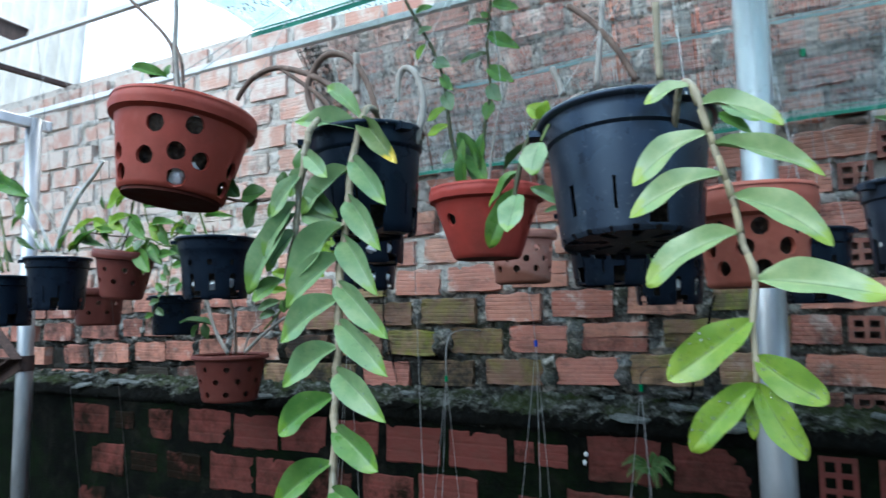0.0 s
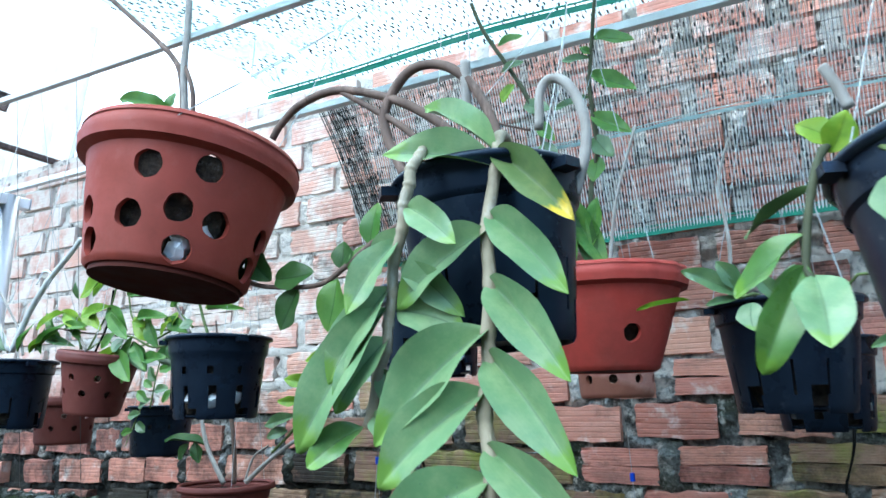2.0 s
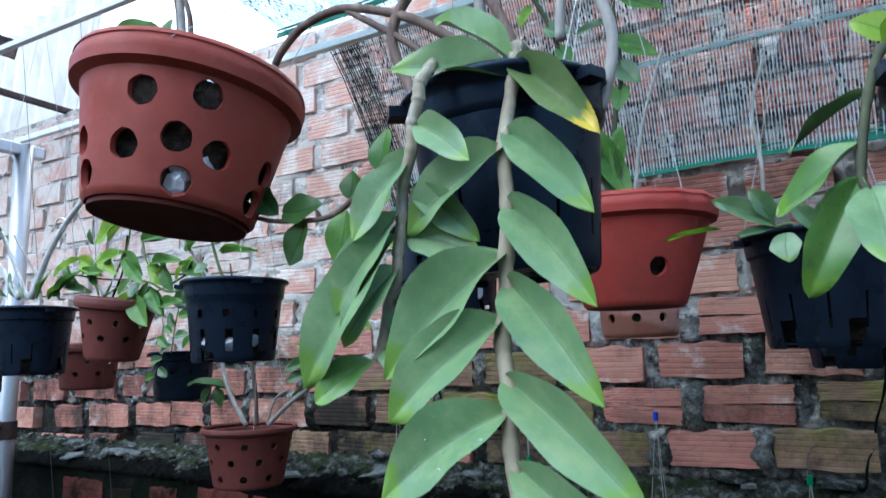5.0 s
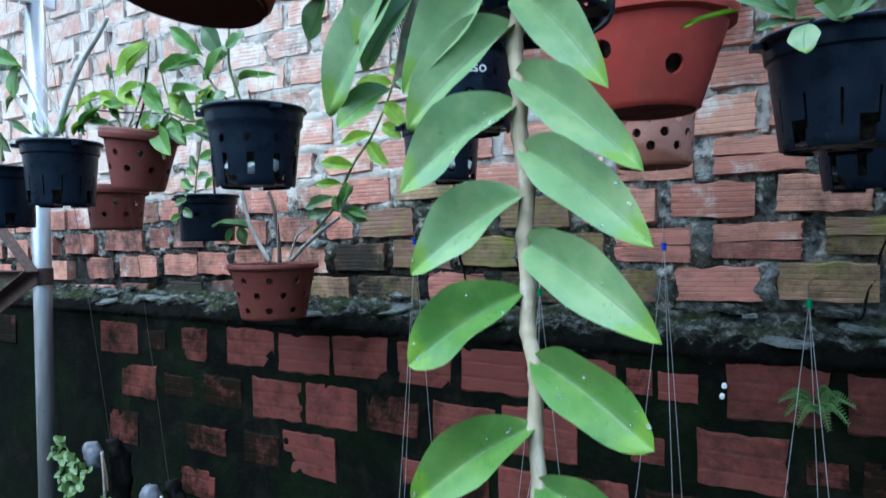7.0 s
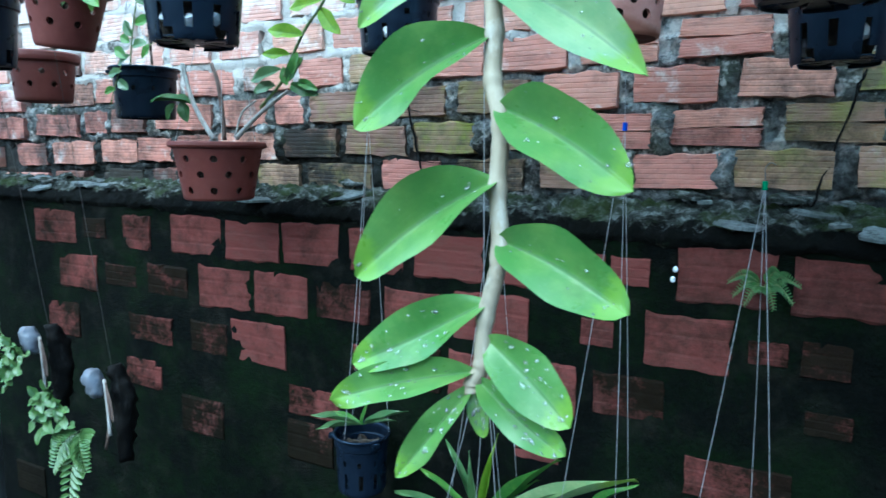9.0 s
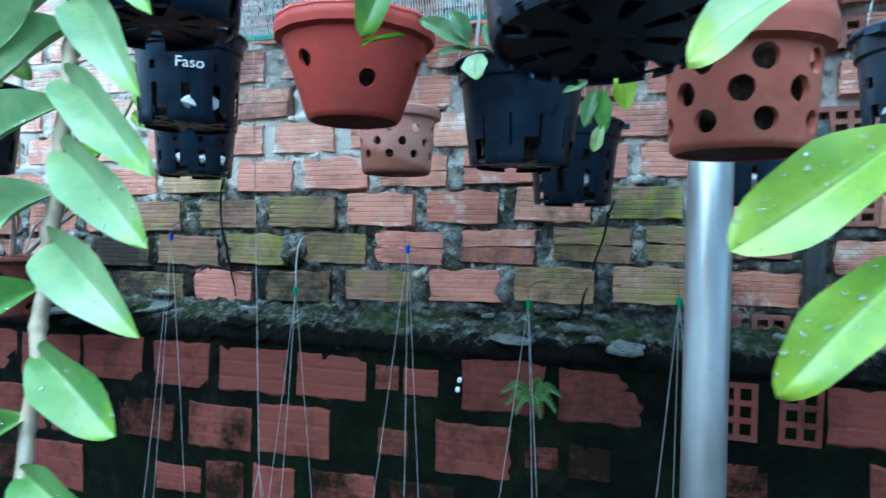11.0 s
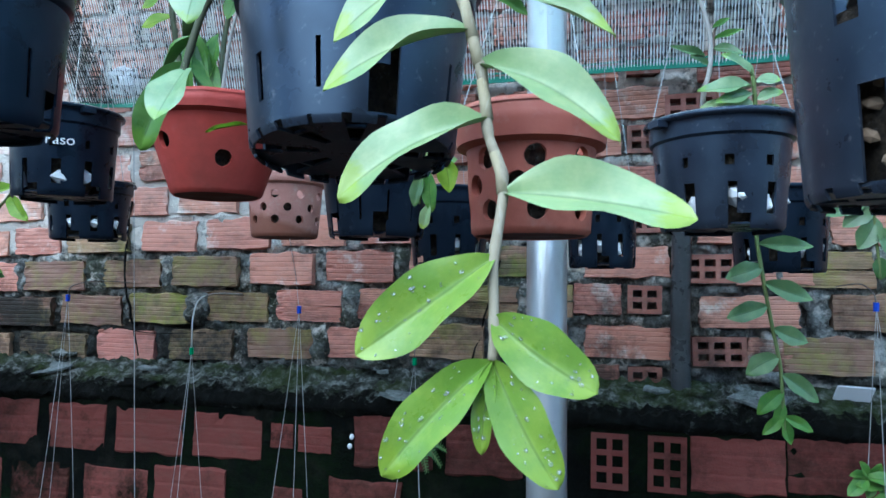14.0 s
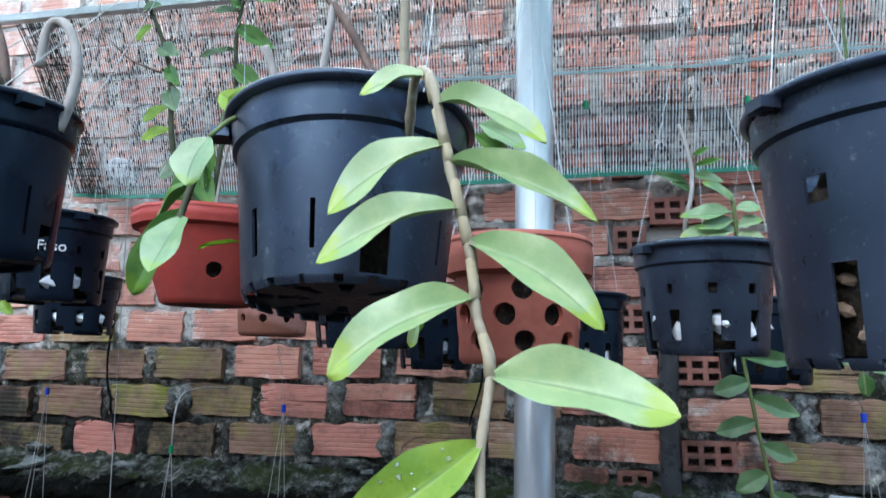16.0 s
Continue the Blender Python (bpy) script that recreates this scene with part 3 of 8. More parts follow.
def pole(name, x, y, top, r, material, label):
    bm = bmesh.new()
    tube(bm, [(x, y, -0.05), (x, y, top * 0.5), (x, y, top)], r, 28)
    return tagged(part(name, bm, material, smooth=True), label, "pole")


pole("steel_pole", 0.178, 1.205, 2.46, 0.029, M_GALV, "round galvanised steel pole standing before the wall")
pole("steel_pole", -2.50, 1.49, 2.42, 0.030, M_GALV, "galvanised steel pole in the far corner")
square_bar("frame_bar", (-2.62, 1.50, 2.45), (4.0, 1.50, 2.43), 0.020, M_WHITE_STEEL, "pale square steel bar along the wall carrying the net")
square_bar("frame_bar", (-3.4, 1.085, 2.50), (4.0, 1.32, 2.52), 0.016, M_WHITE_STEEL, "pale square steel bar under the roof net")
square_bar("frame_bar", (-3.4, 0.15, 2.52), (4.0, 0.15, 2.52), 0.018, M_WHITE_STEEL, "pale square steel bar under the roof net")
square_bar("frame_bar", (-2.50, 1.55, 2.40), (-2.50, -2.2, 2.40), 0.04, M_WHITE_STEEL, "pale square steel bar over the far pole")
square_bar("frame_bar", (0.178, 1.55, 2.475), (0.178, -2.2, 2.475), 0.03, M_WHITE_STEEL, "pale square steel bar over the round pole")


# ---- shade net ----
def strand(bm, pts, w, th, wide):
    """A flat yarn along pts; wide is its sideways direction."""
    pts = [Vector(p) for p in pts]
    wide = Vector(wide)
    rings = []
    for i, p in enumerate(pts):
        d = (pts[min(i + 1, len(pts) - 1)] - pts[max(i - 1, 0)]).normalized()
        n = d.cross(wide).normalized() * th / 2
        s = wide * (w[i] if isinstance(w, list) else w) / 2
        rings.append([bm.verts.new(p + s + n), bm.verts.new(p - s + n), bm.verts.new(p - s - n), bm.verts.new(p + s - n)])
    for a, b in zip(rings, rings[1:]):
        for j in range(4):
            bm.faces.new((a[j], a[(j + 1) % 4], b[(j + 1) % 4], b[j]))


def net_mesh(name, surface, x0, x1, pitch, width, cross, seg, material, label, skip=0.0, cross_w=0.0022, cross_material=None):
    """Yarns of a knitted net on surface(x, v), v from 0 to 1."""
    rnd = random.Random(5)
    bm = bmesh.new()
    count = int((x1 - x0) / pitch)
    for i in range(count):
        x = x0 + i * pitch
        if rnd.random() < skip:
            continue
        sway = 0.0012 * math.sin(i * 1.7)
        strand(bm, [surface(x + sway, j / seg) for j in range(seg + 1)], width * rnd.uniform(0.7, 1.25), 0.0010, (1, 0, 0))
    first = len(bm.faces)
    n = 60
    for k in range(cross + 1):
        v = min(1.0, max(0.0, (k + rnd.uniform(-0.2, 0.2)) / cross))
        pts = [Vector(surface(x0 + (x1 - x0) * j / n, v)) + Vector((0, 0.0006, 0.0016 * math.sin(j * 2.1 + k))) for j in range(n + 1)]
        up = (Vector(surface(x0, min(1, v + 0.02))) - Vector(surface(x0, max(0, v - 0.02)))).normalized()
        strand(bm, pts, cross_w * rnd.uniform(0.6, 1.5), 0.001, up)
    if cross_material:
        bm.faces.ensure_lookup_table()
        for f in bm.faces[first:]:
            f.material_index = 1
    ob = part(name, bm, material)
    if cross_material:
        ob.data.materials.append(cross_material)
    return tagged(ob, label, "shade net", kind="stuff")


def drop(x, v):
    wave = 0.012 * math.sin(x * 5.0) + 0.008 * math.sin(x * 13.0 + 1)
    y = 1.522 + (0.165 + wave) * v ** 0.8
    z = 2.447 - 0.405 * v + 0.010 * math.sin(x * 3.1) * v
    return (x + (0.03 if x < -1.05 else 0.0) * v, y, z)


def roof(x, v):
    y = 1.515 - 1.05 * v
    sag = 0.014 * math.sin(v * 9.0) + 0.012 * math.sin(x * 4.0 + v * 5)
    return (x - 0.03 * math.sin(v * 5) if x < -1.1 else x, y, 2.537 + sag - 0.032 * (1 - v) ** 6)


def drop_net():
    """Wavering silvery loops knitted over a black ground of straight and cross yarns."""
    rnd = random.Random(5)
    bm = bmesh.new()
    pitch, seg = 0.0066, 60
    for i in range(int(4.32 / pitch)):
        x, turn, broad = -1.12 + i * pitch, rnd.uniform(0, 6), rnd.uniform(0.75, 1.2)
        if rnd.random() < 0.05:
            continue
        pts = [drop(x + 0.0005 * math.sin(j * 0.23 + turn) + rnd.uniform(-0.0003, 0.0003), j / seg) for j in range(seg + 1)]
        strand(bm, pts, [0.0027 * broad * (rnd.uniform(0.75, 1.2) if j % 3 else rnd.uniform(0.2, 0.6)) * (1 + 0.5 * noise.noise((x * 14, j * 0.35, 3))) for j in range(seg + 1)], 0.0010, (1, 0, 0))
    first = len(bm.faces)
    behind = Vector((0, 0.003, 0))
    for i in range(int(4.32 / pitch)):
        x = -1.12 + (i + 0.5) * pitch
        strand(bm, [Vector(drop(x + rnd.uniform(-0.0008, 0.0008), j / 8)) + behind for j in range(9)], rnd.uniform(0.0006, 0.0013), 0.0010, (1, 0, 0))
    for k in range(22):
        v = (k + rnd.uniform(0.2, 0.8)) / 22
        pts = [Vector(drop(-1.12 + 4.32 * j / 200, v)) + behind * 0.5 + Vector((0, 0, rnd.uniform(-0.0012, 0.0012))) for j in range(201)]
        strand(bm, pts, [0.0013 * rnd.uniform(0.4, 1.6) for _ in pts], 0.0010, (0, -0.35, 0.94))
    for i in range(int(4.32 / pitch)):
        x = -1.12 + (i + 0.5) * pitch
        for k in range(24):
            if rnd.random() < 0.68 - 0.6 * noise.noise((x * 9, k * 0.3, 7)):
                continue
            v = (k + 0.5 * (i % 2) + rnd.uniform(0.0, 0.3)) / 25
            strand(bm, [drop(x, v), drop(x + rnd.uniform(-0.001, 0.001), min(1.0, v + rnd.uniform(0.014, 0.030)))], rnd.uniform(0.0024, 0.0042), 0.0010, (1, 0, 0))
    bm.faces.ensure_lookup_table()
    for f in bm.faces[first:]:
        f.material_index = 1
    ob = part("shade_net", bm, M_NET_PALE)
    ob.data.materials.append(M_NET)
    return tagged(ob, "silvery and black knitted shade net hanging before the brick wall", "shade net", kind="stuff")


drop_net()


net_mesh("shade_net", lambda x, v: (drop(x, v)[0] + 0.05 * v, drop(x, v)[1] - 0.006, drop(x, v)[2]), -1.14, -1.04, 0.0068, 0.0026, 26, 6, M_NET, "folded dark end of the hanging shade net", 0.1, 0.0016)


def roof_net():
    """A pale blue knitted sheet with rows of short black yarns."""
    rnd = random.Random(6)
    bm = bmesh.new()
    pitch = 0.0092
    for i in range(int(4.45 / pitch)):
        x = -1.27 + i * pitch
        strand(bm, [roof(x, j / 8) for j in range(9)], pitch * rnd.uniform(0.66, 0.92), 0.0010, (1, 0, 0))
    first = len(bm.faces)
    for i in range(int(4.45 / 0.0185)):
        for k in range(74):
            if rnd.random() < 0.22:
                continue
            x, v = -1.27 + (i + 0.5 * (k % 2)) * 0.0185 + rnd.uniform(-0.003, 0.003), (k + rnd.uniform(0.1, 0.6)) / 75
            p, q = Vector(roof(x, v)), Vector(roof(x + rnd.uniform(-0.003, 0.003), min(1.0, v + rnd.uniform(0.006, 0.012))))
            down = Vector((0, 0, -0.0022))
            strand(bm, [p + down, q + down], rnd.uniform(0.0022, 0.0052), 0.0010, (1, 0, 0))
    bm.faces.ensure_lookup_table()
    for f in bm.faces[first:]:
        f.material_index = 1
    ob = part("shade_net", bm, M_NET_BLUE)
    ob.data.materials.append(M_NET)
    return tagged(ob, "pale blue and black knitted shade net stretched overhead", "shade net", kind="stuff")


roof_net()


def hem(name, fn, label):
    bm = bmesh.new()
    n = 110
    pts = [fn(j / n) for j in range(n + 1)]
    strand(bm, pts, 0.016, 0.002, (0, 0.25, 1))
    strand(bm, [(x, y - 0.002, z + 0.013) for x, y, z in pts], 0.005, 0.002, (0, 0.25, 1))
    return tagged(part(name, bm, M_NET_GREEN), label, "net hem")


def seam():
    """A frayed pale seam across the hanging net."""
    rnd = random.Random(4)
    bm = bmesh.new()
    for off, w in ((0.0, 0.008), (0.009, 0.003)):
        pts = [Vector(drop(-0.62 + 3.0 * j / 180, 0.475 + 0.010 * math.sin(j * 0.13))) + Vector((0, -0.003, off + rnd.uniform(-0.001, 0.001))) for j in range(181)]
        strand(bm, pts, [w * rnd.uniform(0.5, 1.2) for _ in pts], 0.0012, (0, -0.35, 0.94))
    return tagged(part("net_seam", bm, M_NET_BLUE), "pale frayed seam sewn across the hanging net", "net seam")


seam()
hem("net_hem", lambda f: drop(-1.1 + 4.2 * f, 1.0), "green woven hem along the foot of the net")
hem("net_hem", lambda f: (-1.27 + 4.4 * f, 1.46 + 0.010 * math.sin(f * 30), 2.494 + 0.006 * math.sin(f * 21)), "green woven hem along the edge of the roof net")


def corrugated():
    bm = bmesh.new()
    n = 220
    rows = []
    for i in range(n + 1):
        f = i / n
        x = -7.2 + 2.65 * f
        y = 3.0 + 0.05 * math.sin(f * 14 * 2 * math.pi)
        top = 4.05 + 0.42 * f
        rows.append([bm.verts.new((x - 0.45, y, 0.0)), bm.verts.new((x + 0.1, y, top))])
    for a, b in zip(rows, rows[1:]):
        bm.faces.new((a[0], b[0], b[1], a[1]))
    ob = tagged(part("corrugated_sheet", bm, M_SHEET, smooth=True), "pale corrugated sheet of the roof next door", "sheet")
    sol = ob.modifiers.new("thickness", "SOLIDIFY")
    sol.thickness = 0.003
    return ob


corrugated()


# ---- pots ----
def profile_radius(profile, z):
    for (r0, z0), (r1, z1) in zip(profile, profile[1:]):
        if z0 <= z <= z1 and z1 > z0:
            return r0 + (r1 - r0) * (z - z0) / (z1 - z0)
    return profile[-1][0]


def resample(profile, step):
    out = []
    for (r0, z0), (r1, z1) in zip(profile, profile[1:]):
        n = max(1, round(math.hypot(r1 - r0, z1 - z0) / step))
        out += [(r0 + (r1 - r0) * i / n, z0 + (z1 - z0) * i / n) for i in range(n)]
    return out + [profile[-1]]


def clay_body(profile, holes, wall_t, material, sides=96, lobes=0, lobe_depth=0.0):
    """The turned wall of a clay pot with round holes (angle, height, radius) through it, and its floor."""
    bm = bmesh.new()
    prof = resample(profile, 0.0042)
    rings = lathe(bm, prof, sides)
    for ang, hz, hr in holes:
        a0 = radians(ang)

        def flat(co):
            r = math.hypot(co.x, co.y)
            return ((math.atan2(co.y, co.x) - a0 + math.pi) % (2 * math.pi) - math.pi) * r, co.z - hz

        near = [f for f in bm.faces if math.hypot(*flat(f.calc_center_median())) < hr]
        inside = set(near)
        edge = {v for f in near for v in f.verts if any(g not in inside for g in v.link_faces)}
        for v in edge:
            s, z = flat(v.co)
            d = math.hypot(s, z) or 1
            ragged = hr * (1 + 0.05 * math.sin(5 * math.atan2(z, s) + ang) * math.sin(2 * math.atan2(z, s) + 3 * ang))
            s, z = s / d * ragged, z / d * ragged
            r = profile_radius(profile, hz + z)
            v.co = (r * math.cos(a0 + s / r), r * math.sin(a0 + s / r), hz + z)
        bmesh.ops.delete(bm, geom=near, context="FACES")
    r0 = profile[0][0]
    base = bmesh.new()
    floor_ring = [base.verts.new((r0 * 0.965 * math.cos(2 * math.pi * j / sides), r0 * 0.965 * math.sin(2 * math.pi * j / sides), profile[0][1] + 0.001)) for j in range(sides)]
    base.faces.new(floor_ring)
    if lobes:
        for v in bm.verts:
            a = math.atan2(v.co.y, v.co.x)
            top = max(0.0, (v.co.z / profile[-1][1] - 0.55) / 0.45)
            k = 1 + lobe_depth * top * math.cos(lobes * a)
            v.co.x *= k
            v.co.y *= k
    return mesh_from("clay_body", bm, material, True), mesh_from("base", base, M_CLAY_UNDERSIDE)


def solid(ob, t):
    m = ob.modifiers.new("wall", "SOLIDIFY")
    m.thickness, m.offset = t, -1
    cut = ob.modifiers.new("crisp_edges", "EDGE_SPLIT")
    cut.split_angle = radians(42)
    return ob


def filling(parent, r, z, seed, material=M_CHARCOAL, foot=None):
    """A bed of charcoal and bark lumps in a pot."""
    rnd = random.Random(seed)
    bm = bmesh.new()
    n = 36
    c = bm.verts.new((0, 0, z))
    ring = [bm.verts.new((r * math.cos(2 * math.pi * j / n), r * math.sin(2 * math.pi * j / n), z - 0.006)) for j in range(n)]
    for j in range(n):
        bm.faces.new((c, ring[j], ring[(j + 1) % n]))
    if foot:
        low = [bm.verts.new((foot * rnd.uniform(0.9, 1.04) * math.cos(2 * math.pi * j / n), foot * math.sin(2 * math.pi * j / n), 0.009)) for j in range(n)]
        for j in range(n):
            bm.faces.new((ring[j], low[j], low[(j + 1) % n], ring[(j + 1) % n]))
    for _ in range(34):
        a, d, s = rnd.uniform(0, 6.28), r * 0.86 * rnd.random() ** 0.5, rnd.uniform(0.008, 0.016)
        m = Matrix.Translation((d * math.cos(a), d * math.sin(a), z)) @ Euler((rnd.random() * 3, rnd.random() * 3, 0)).to_matrix().to_4x4() @ Matrix.Diagonal((s, s * 0.8, s * 0.6, 1))
        bmesh.ops.create_icosphere(bm, subdivisions=1, radius=1, matrix=m)
    ob = new("potting_mix", mesh_from("potting_mix", bm, material))
    ob.parent = parent
    return tagged(ob, "charcoal and bark potting mix", kind="stuff")


def clay_pot(at, profile, holes, material, label, turn=0.0, tilt=(0.0, 0.0), fill=0.6, lobes=0, lobe_depth=0.0, group="hanging pots"):
    pot = thing("clay_pot", at, label, "flower pot", group)
    side_mesh, base_mesh = clay_body(profile, holes, 0.006, material, lobes=lobes, lobe_depth=lobe_depth)
    body = new("body", side_mesh)
    body.parent = pot
    solid(body, 0.006)
    # floor disc in the clay that carries the underside shade
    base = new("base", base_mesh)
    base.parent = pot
    base["label"] = "clay foot coloured dark for underside shade"
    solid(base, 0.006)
    rim_z, rim_r = profile[-1][1], profile[-1][0]
    bm = bmesh.new()
    lathe(bm, [(rim_r - 0.008, rim_z - 0.002), (rim_r - 0.006, rim_z + 0.003), (rim_r, rim_z + 0.003), (rim_r + 0.002, rim_z - 0.002)], 96)
    if lobes:
        for v in bm.verts:
            a = math.atan2(v.co.y, v.co.x)
            v.co.x *= 1 + lobe_depth * math.cos(lobes * a)
            v.co.y *= 1 + lobe_depth * math.cos(lobes * a)
    rim = new("rim", mesh_from("rim", bm, material, True))
    rim.parent = pot
    if fill:
        z = profile[0][1] + (rim_z - profile[0][1]) * fill
        filling(pot, profile_radius(profile, z) - 0.012, z, int(at[0] * 1000), foot=profile[0][0] - 0.014)
    pot.rotation_euler = (radians(tilt[0]), radians(tilt[1]), radians(turn))
    return pot


def black_pot(at, rt, rb, h, slots, material, label, turn=0.0, tilt=(0.0, 0.0), fill=0.75, collar=0.2, group="hanging pots", ears=True):
    """A slotted plastic orchid pot. slots: rows of (low, high, count, share of the gap, offset), heights as shares."""
    foam = slots is SQUARE_SLOTS or slots is BIG_SLOTS
    bark = slots is BIG_SLOTS
    pot = thing("plastic_pot", at, label, "flower pot", group)
    sides = 144
    cz = h * (1 - collar)
    cuts = sorted({round(v * h, 5) for s in slots for v in s[:2]} | {0.0, 0.004, round(cz, 5), round(cz + 0.003, 5), round(h - 0.006, 5), h} | {round(h * i / 12, 5) for i in range(12)})
    prof = []
    for z in cuts:
        r = rb + (rt - 0.006 - rb) * z / h
        if z > cz:
            r += 0.0035
        if z > h - 0.004:
            r += 0.003
        if z == 0.0:
            r -= 0.002
        prof.append((r, z))
    bm = bmesh.new()
    rings = lathe(bm, prof, sides)
    bm.faces.ensure_lookup_table()
    gone = []
    for lo, hi, count, share, off in slots:
        for i in range(len(cuts) - 1):
            mid = (cuts[i] + cuts[i + 1]) / 2 / h
            if lo < mid < hi:
                for j in range(sides):
                    u = ((j + 0.5) / sides * count + off) % 1.0
                    if u < share:
                        gone.append(bm.faces[i * sides + j])
    bmesh.ops.delete(bm, geom=list(set(gone)), context="FACES")
    # the foot: a raised floor with a ring of openings
    inner = [(rb * f, 0.007) for f in (0.98, 0.70, 0.66, 0.34, 0.30, 0.0005)]
    frings = [[bm.verts.new((r * math.cos(2 * math.pi * j / 72), r * math.sin(2 * math.pi * j / 72), z)) for j in range(72)] for r, z in inner]
    for k, (a, b) in enumerate(zip(frings, frings[1:])):
        for j in range(72):
            if k in (0, 2) and (j // 3) % 3 == 1:
                continue
            bm.faces.new((a[j], a[(j + 1) % 72], b[(j + 1) % 72], b[j]))
    body = new("body", mesh_from("body", bm, material, True))
    body.parent = pot
    solid(body, 0.0022)
    bm = bmesh.new()
    r = prof[-1][0]
    lathe(bm, [(r - 0.004, h - 0.004), (r - 0.003, h + 0.002), (r + 0.001, h + 0.003), (r + 0.003, h), (r + 0.0025, h - 0.003), (r - 0.002, h - 0.005)], 96)
    rim = new("rim", mesh_from("rim", bm, material, True))
    rim.parent = pot
    if ears:
        for k in range(3):
            a = radians(200 + 120 * k)
            bm = bmesh.new()
            m = Matrix.Rotation(a, 4, "Z")
            for v in box(bm, (r - 0.002, -0.009, h - 0.011), (r + 0.012, 0.009, h - 0.003)):
                v.co = m @ v.co
            ear = new("hanging_ear", mesh_from("hanging_ear", bm, material))
            ear.parent = pot
    if foam:
        rnd = random.Random(int(at[0] * 1000) + 3)
        bm = bmesh.new()
        for k in range(170 if bark else 10):
            if rnd.random() < 0.3:
                continue
            a, q = radians(36 * k + 6 + rnd.uniform(-5, 5) * (4 if bark else 1)), rb - 0.012
            m = Matrix.Translation((q * math.cos(a), q * math.sin(a), h * (rnd.uniform(0.08, 0.58) if bark else rnd.uniform(0.18, 0.30)))) @ Euler((rnd.random() * 3, rnd.random() * 3, 0)).to_matrix().to_4x4() @ Matrix.Diagonal((0.0045, 0.0038, 0.0075, 1) if bark else (0.013, 0.012, rnd.uniform(0.013, 0.020), 1))
            bmesh.ops.create_icosphere(bm, subdivisions=1, radius=1, matrix=m)
        for v in bm.verts if not bark else []:
            v.co += Vector((rnd.uniform(-1, 1), rnd.uniform(-1, 1), rnd.uniform(-1, 1))) * 0.0035
        lumps = new("bedding", mesh_from("bedding", bm, M_CHIP if bark else M_FOAM))
        lumps.parent = pot
        tagged(lumps, "brown bark chips showing through the slots" if bark else "white foam lumps showing through the slots", kind="stuff")
    if fill:
        filling(pot, rb + (rt - rb) * fill - 0.010, h * fill, int(at[0] * 1000) + 7, foot=rb - 0.024)
    pot.rotation_euler = (radians(tilt[0]), radians(tilt[1]), radians(turn))
    return pot


def wire_hanger(pot_at, r, rim_z, apex, top, label="thin pale wire hanger of three strands", material=None, clip=None, turn=30):
    """Three wires from the rim to an apex, then one wire up to the frame."""
    material = material or M_WIRE
    ob = thing("wire_hanger", apex, label, "wire hanger", "wire hangers")
    for k in range(3):
        a = radians(turn + 120 * k)
        p = Vector((pot_at[0] + r * math.cos(a), pot_at[1] + r * math.sin(a), rim_z))
        bm = bmesh.new()
        mid = p.lerp(Vector(apex), 0.5) + Vector((0.002, 0.001, -0.003))
        tube(bm, spline([p, mid, apex], 5), 0.0006, 5)
        part("wire", bm, material, ob)
    if top:
        bm = bmesh.new()
        tube(bm, [apex, Vector(apex).lerp(Vector(top), 0.5) + Vector((0.003, 0, 0)), top], 0.0007, 5)
        part("wire", bm, material, ob)
    if clip is not None:
        bm = bmesh.new()
        tube(bm, [Vector(apex) + Vector((0, 0, -0.008)), Vector(apex) + Vector((0, 0, 0.008))], 0.005, 8)
        part("clip", bm, clip, ob, "small coloured plastic clip")
    return ob


# ---- plants ----
def blade_width(x, widest, blunt=False):
    """Half the width of a blade at x of its length."""
    if x < widest:
        return 0.5 * max(0.0, 1 - (1 - x / widest) ** 2) ** (0.80 if blunt else 0.74)
    f = (x - widest) / (1 - widest)
    return 0.5 * max(0.0, 1 - f ** (2.5 if blunt else 1.9)) ** (0.62 if blunt else 0.80)


def blade_height(x, s, w, droop, fold, seed=0):
    """The height of a blade across (s from -1 to 1): a trough, deeper near the stem, with a grooved midrib and a waved margin."""
    wave = 0.022 * s * s * math.sin(x * 10 + seed * 2 + (1.7 if s > 0 else 0)) + 0.018 * s * math.sin(x * 4.5 + seed)
    cup = fold * w * (0.98 - 0.72 * x)
    return -droop * x ** 1.8 + cup * (math.sqrt(s * s + 0.008) - 0.089) + wave


